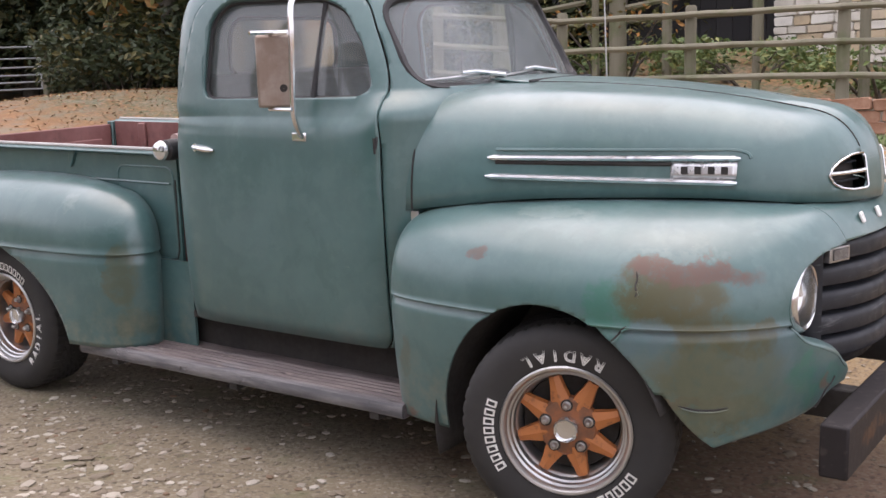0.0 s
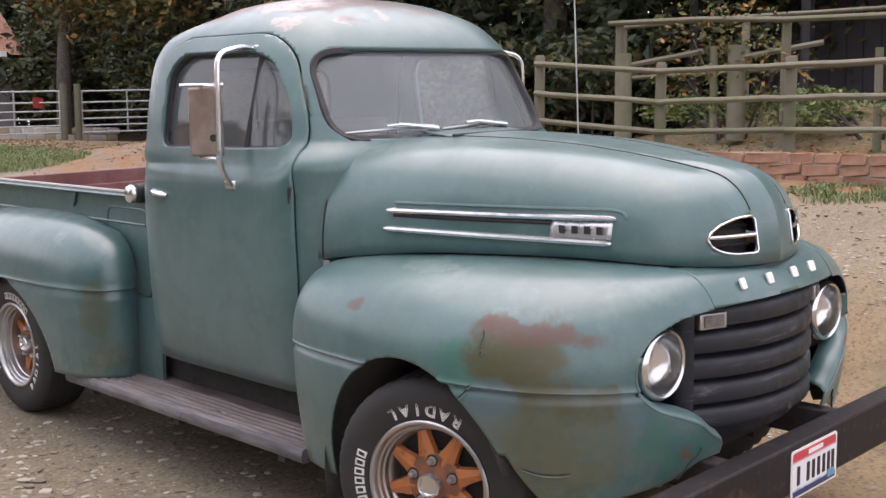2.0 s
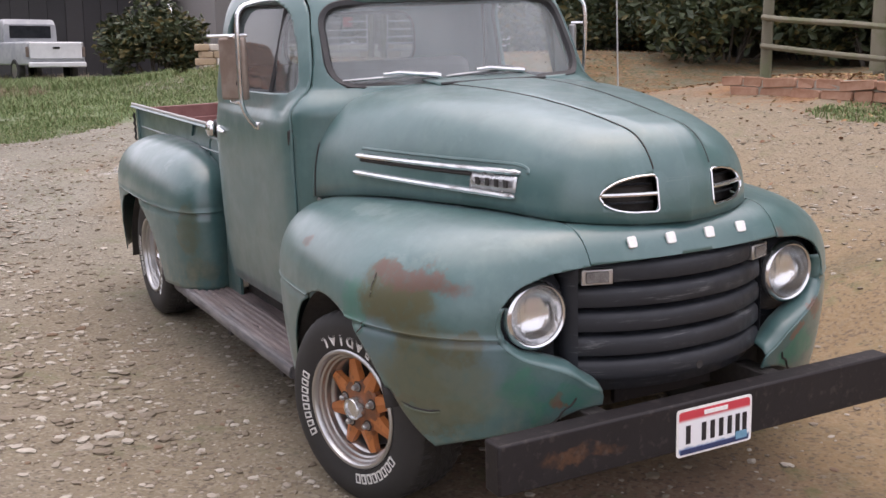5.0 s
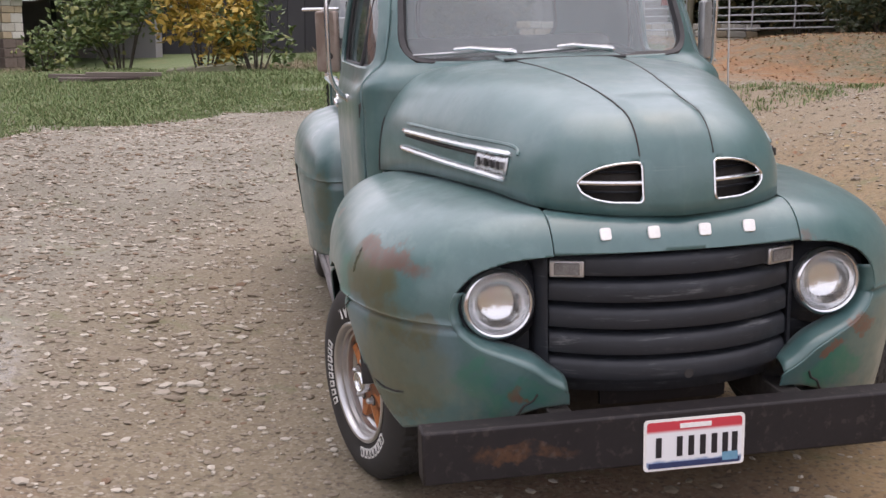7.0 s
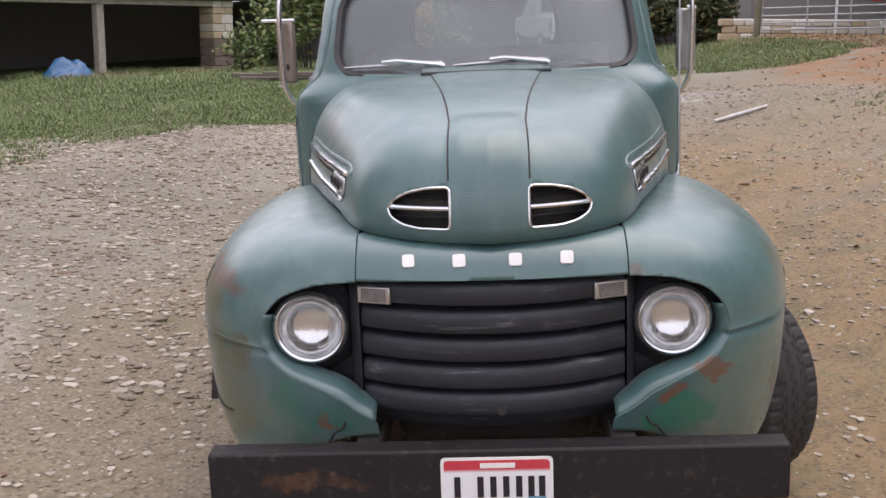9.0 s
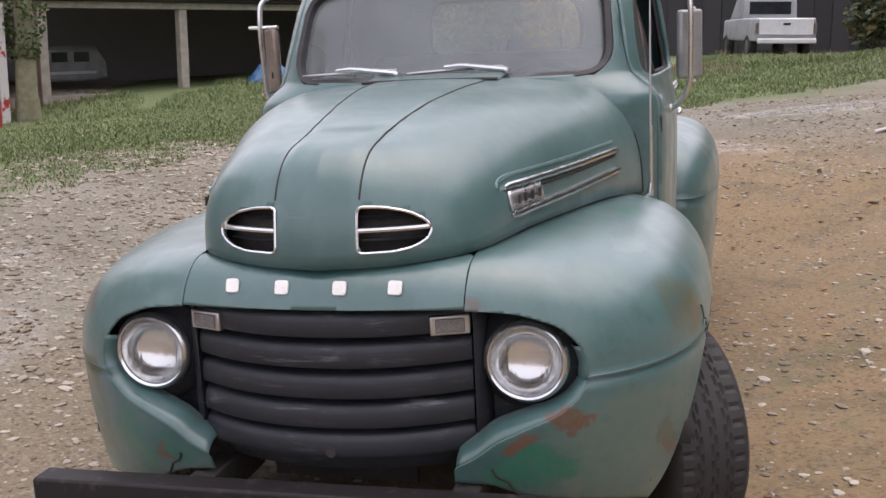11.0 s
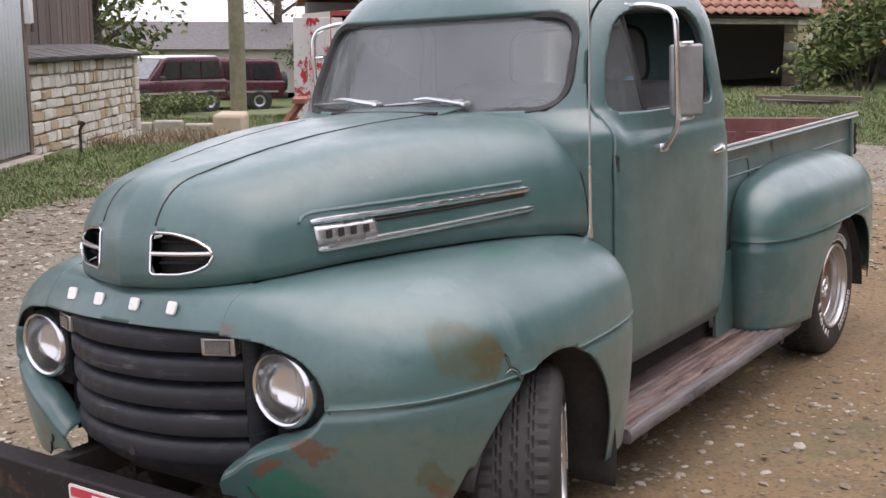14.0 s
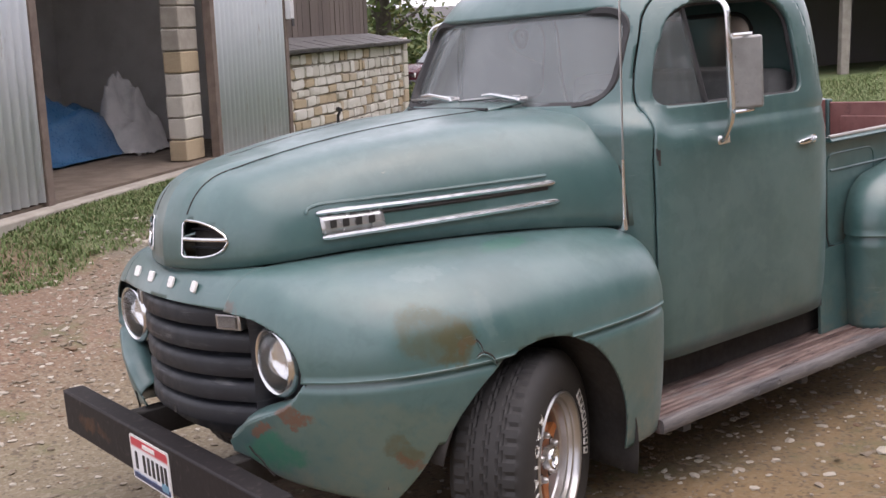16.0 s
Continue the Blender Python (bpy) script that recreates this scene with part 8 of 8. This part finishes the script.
mesh_object("body", *shell([(-1.5, 0.7, 0.3, 0.9, 0.1), (-1.4, 0.78, 0.25, 1.15, 0.12), (1.0, 0.78, 0.25, 1.25, 0.12), (1.35, 0.74, 0.3, 0.8, 0.1)]), GREYCAR, van, "pale rusty body", 50)
for x in (-0.55, 0.2):
    mesh_object("window", *block(x, x + 0.5, -0.80, -0.77, 0.80, 1.08), DARKGLASS, van, "dark window", 30)
mesh_object("bumper", *block(-0.9, 0.9, -0.84, -0.78, 0.45, 0.53), WHITECAR, van, "white side trim", 30)
stick = tagged(mesh_object("stick", *tube([(-7.85, 2.3, ground_z(-7.85, 2.3) + 0.02), (-8.05, 2.62, ground_z(-8.05, 2.62) + 0.025), (-8.25, 2.92, ground_z(-8.25, 2.92) + 0.02)], [0.016, 0.02, 0.014], 8), SHEETW, None, smooth=50), "pale bare stick lying on the gravel", "stick")

# ---- trees, hedges, bushes ----


def leaf_material(name, a, b, c):
    m = Mat(name, 0.6)
    r = m.island()
    col = m.mix(r, a, b)
    col = m.mix(m.step(m.math("FRACT", m.math("MULTIPLY", r, 11.3)), 0.7, 0.9), col, c)
    return m.color(col).m


DEEP = leaf_material("dark_leaves", (0.022, 0.036, 0.016), (0.060, 0.080, 0.032), (0.12, 0.10, 0.03))
AUTUMN = leaf_material("autumn_leaves", (0.05, 0.065, 0.02), (0.13, 0.12, 0.03), (0.30, 0.14, 0.03))
FRESH = leaf_material("green_leaves", (0.055, 0.095, 0.025), (0.12, 0.17, 0.05), (0.19, 0.20, 0.06))
YELLOW = leaf_material("yellow_leaves", (0.30, 0.20, 0.03), (0.48, 0.32, 0.05), (0.22, 0.22, 0.05))


def leaf_cloud(rnd, lobes, count, size):
    """Small bent leaves through a set of lobes (centre, radii), thick at the surface."""
    V, F = [], []
    for _ in range(count):
        (cx, cy, cz), (rx, ry, rz) = lobes[rnd.randrange(len(lobes))]
        d = Vector((rnd.gauss(0, 1), rnd.gauss(0, 1), rnd.gauss(0, 1))).normalized()
        r = rnd.random() ** 0.4
        k = 1 + 0.25 * noise.noise(d * 2.5 + Vector((cx, cy, cz)))
        p = Vector((cx + d.x * rx * r * k, cy + d.y * ry * r * k, cz + d.z * rz * r * k))
        if noise.noise(p * 1.6) < -0.25:
            continue
        s = size * (0.5 + rnd.random())
        u = Vector((rnd.gauss(0, 1), rnd.gauss(0, 1), rnd.gauss(0, 0.6))).normalized()
        v = u.cross(Vector((rnd.gauss(0, 1), rnd.gauss(0, 1), rnd.gauss(0, 1)))).normalized()
        n = u.cross(v)
        i = len(V)
        V += [p - u * s, p - v * s * 0.5 + n * s * 0.15, p + u * s, p + v * s * 0.5 + n * s * 0.15]
        F += [(i, i + 1, i + 2), (i, i + 2, i + 3)]
    return V, F


def tree(x, y, height, spread, leaves, seed, count=3800, low=0.18, size=0.11, label="tall dark tree with a dense crown"):
    rnd = random.Random(seed)
    z0 = ground_z(x, y)
    t = tagged(empty("tree", pose(x, y, z0)), label, "tree")
    trunk = tube([(0, 0, -0.3), (0.05, 0, height * 0.25), (0.12, 0.08, height * 0.55), (0.1, 0.1, height * 0.9)], [0.24, 0.2, 0.13, 0.04], 10)
    limbs, lobes = [trunk], []
    for k in range(9):
        a, h = k * 2.4 + rnd.random(), height * (low + (0.92 - low) * (k + 0.5) / 9)
        l = spread * (0.55 + 0.5 * rnd.random()) * (1.05 - 0.55 * h / height)
        tip = (math.cos(a) * l, math.sin(a) * l, h + l * 0.3)
        limbs.append(tube([(0.08, 0.05, h * 0.85), (tip[0] * 0.5, tip[1] * 0.5, h + l * 0.05), tip], [0.08, 0.05, 0.02], 6))
        lobes.append((tip, (spread * 0.5, spread * 0.5, spread * 0.38)))
        lobes.append(((tip[0] * 0.45, tip[1] * 0.45, h + l * 0.1), (spread * 0.42, spread * 0.42, spread * 0.4)))
    mesh_object("trunk", *join(*limbs), BARK, t, "rough dark trunk and limbs", 50)
    mesh_object("crown", *leaf_cloud(rnd, lobes, count, size), leaves, t, "uneven leafy crown", 0)
    return t


def bush(x, y, w, h, leaves, seed, count=2600, size=0.06, label="leafy bush by the yard"):
    rnd = random.Random(seed)
    z0 = ground_z(x, y)
    b = tagged(empty("bush", pose(x, y, z0)), label, "bush")
    lobes, stems = [], []
    for k in range(8):
        a, r = rnd.random() * 6.283, w * 0.5 * math.sqrt(rnd.random())
        c = (math.cos(a) * r, math.sin(a) * r, h * (0.25 + 0.5 * rnd.random()))
        lobes.append((c, (w * 0.3, w * 0.3, h * 0.3)))
        stems.append(tube([(c[0] * 0.2, c[1] * 0.2, -0.1), (c[0] * 0.6, c[1] * 0.6, c[2] * 0.6), c], [0.025, 0.018, 0.008], 5))
    mesh_object("stem", *join(*stems), BARK, b, "thin brown stems", 50)
    mesh_object("foliage", *leaf_cloud(rnd, lobes, count, size), leaves, b, "loose foliage", 0)
    return b


# woods behind the bank
for k, (x, y, h, s, leaf) in enumerate(((-9.5, 11.5, 9, 3.2, DEEP), (-12.5, 12.5, 10, 3.4, DEEP), (-16, 12.0, 9, 3.2, AUTUMN), (-19.5, 13.5, 10, 3.4, DEEP), (-14, 15.5, 11, 3.6, DEEP), (-8, 15.5, 11, 3.6, DEEP), (-25, 15, 10, 3.6, AUTUMN), (-6.5, 13.8, 9, 3.0, AUTUMN), (-2, 16.5, 10, 3.4, AUTUMN), (3, 16, 10, 3.4, DEEP), (-22, 18, 11, 3.6, DEEP), (-11, 19, 12, 4.5, DEEP), (-17, 20, 12, 4.5, DEEP), (-5, 20, 12, 4.5, DEEP), (-27, 19, 12, 4.5, DEEP), (1, 21, 12, 4.5, DEEP), (-33, 17, 12, 4.5, DEEP))):
    tree(x, y, h, s, leaf, 40 + k, 15000 if y < 16 else 9000, 0.08, 0.11 if y < 16 else 0.16)
for k, (x, y, w, h) in enumerate(((-10.5, 10.2, 2.6, 1.7), (-13.2, 11.0, 3.0, 1.9), (-16.5, 11.3, 3.0, 1.8), (-8.3, 11.0, 2.4, 1.8), (-20.0, 13.0, 3.0, 1.8), (-18, 14.5, 3.0, 2.4), (-11.5, 13, 3.4, 2.4))):
    bush(x, y, w, h, DEEP, 70 + k, 6500, 0.075, "dark shaggy hedge bush under the trees")
bush(-4.6, 8.9, 1.6, 1.9, AUTUMN, 90, 1200, 0.04, "thin yellowing sapling by the fence")
for k, (x, y) in enumerate(((-3.0, 9.3), (-1.4, 9.0), (-5.2, 9.6), (0.4, 8.8))):
    bush(x, y, 1.9, 0.55, FRESH, 92 + k, 2600, 0.038, "low green ivy growing over the bank")
# bushes by the open barn
bush(-19.3, -3.6, 2.0, 2.2, FRESH, 100, 3400, 0.07, "green bush growing by the old planks")
bush(-18.6, -2.0, 1.7, 2.3, YELLOW, 101, 3200, 0.07, "bright yellow autumn bush by the barn")
bush(-18.7, -1.0, 1.3, 1.7, FRESH, 102, 1600, 0.07, "green shoots beside the yellow bush")
bush(-21.5, -5.4, 1.1, 1.2, FRESH, 103, 900, 0.06, "small pale green bush in front of the barn")
# hedge and thin trees beyond the cars
for k, (x, y, w, h) in enumerate(((-29.0, -30.0, 3.4, 2.2), (-30.0, -26.5, 3.6, 2.3), (-22.5, -28.5, 3.2, 2.0), (-28, -21.5, 3.4, 2.4))):
    bush(x, y, w, h, FRESH, 110 + k, 3000, 0.08, "rounded green hedge beyond the car")
tree(-24, -34, 7, 2.6, FRESH, 130, 900, 0.35, 0.09, "thin half-bare tree against the sky")
tree(-31, -30, 8, 3.0, AUTUMN, 131, 1000, 0.35, 0.09, "thin half-bare tree against the sky")
for x, y, w, h in ((-19.5, -29.5, 3.4, 2.6), (-23.0, -31.0, 3.6, 2.9), (-16.8, -27.5, 3.2, 2.7)):
    bush(x, y, w, h, FRESH, round(200 - x), 5200, 0.09, "pale green hedge bush behind the parked cars")
for x, y, w, h in ((-16.2, -19.6, 1.6, 0.7), (-14.0, -18.6, 1.4, 0.6), (-17.8, -21.2, 1.6, 0.6)):
    bush(x, y, w, h, FRESH, round(230 - x), 1500, 0.05, "low straggling weeds in front of the cars")
for x, y, w, h in ((-31.0, 12.6, 4.6, 3.6), (-30.0, 14.6, 4.6, 4.2)):
    bush(x, y, w, h, DEEP, round(250 - x), 7000, 0.12, "dark dense hedge bush beyond the gates")
tree(-14, -30, 6, 2.4, FRESH, 132, 1400, 0.3, 0.09, "small green tree behind the timber building")
tree(-11.5, -22, 5, 2.0, FRESH, 133, 1600, 0.3, 0.09, "small green tree behind the timber building")
# thickets that close the gaps under the far trees
for k, (x, y, w, h) in enumerate(((-29, 5.6, 2.2, 2.4), (-23.5, 15.5, 3.8, 3.2), (-27.5, 15.0, 4.2, 4.4), (-25.2, 13.9, 3.2, 3.6), (-30.5, 14.6, 4.4, 5.0), (-21.5, 15.5, 3.6, 3.6), (-15, 14.5, 4.0, 3.2), (-9, 14, 4.0, 3.2))):
    bush(x, y, w, h, DEEP, 150 + k, 6000, 0.10, "dense dark thicket under the trees")
for k, (x, y, h, s) in enumerate(((-37, 12, 11, 4.2), (-31, 21, 12, 4.6), (-23, 22, 12, 4.6), (-39, 20, 13, 5.0), (-8, 23, 13, 4.8), (-14, 24, 13, 4.8), (6, 22, 12, 4.6))):
    tree(x, y, h, s, DEEP, 170 + k, 9000, 0.06, 0.2)
for k, (x, y) in enumerate(((-38, 18), (-36.5, 15.5), (-34, 22), (-29, 24))):
    tree(x, y, 10, 3.8, DEEP, 210 + k, 14000, 0.05, 0.2)
tree(-26.8, 11.6, 7.5, 2.6, AUTUMN, 189, 6000, 0.45, 0.11, "yellow-brown tree leaning over the lane")
tree(-12.5, -17.5, 5.5, 2.2, FRESH, 190, 5000, 0.2, 0.09, "leafy tree behind the timber building")
for k, (x, y, w, h) in enumerate(((-31, -32, 4.0, 2.4), (-32, -24, 4.0, 2.6), (-25, -33, 4.0, 2.2))):
    bush(x, y, w, h, FRESH, 195 + k, 4000, 0.09, "long green hedge along the lane")
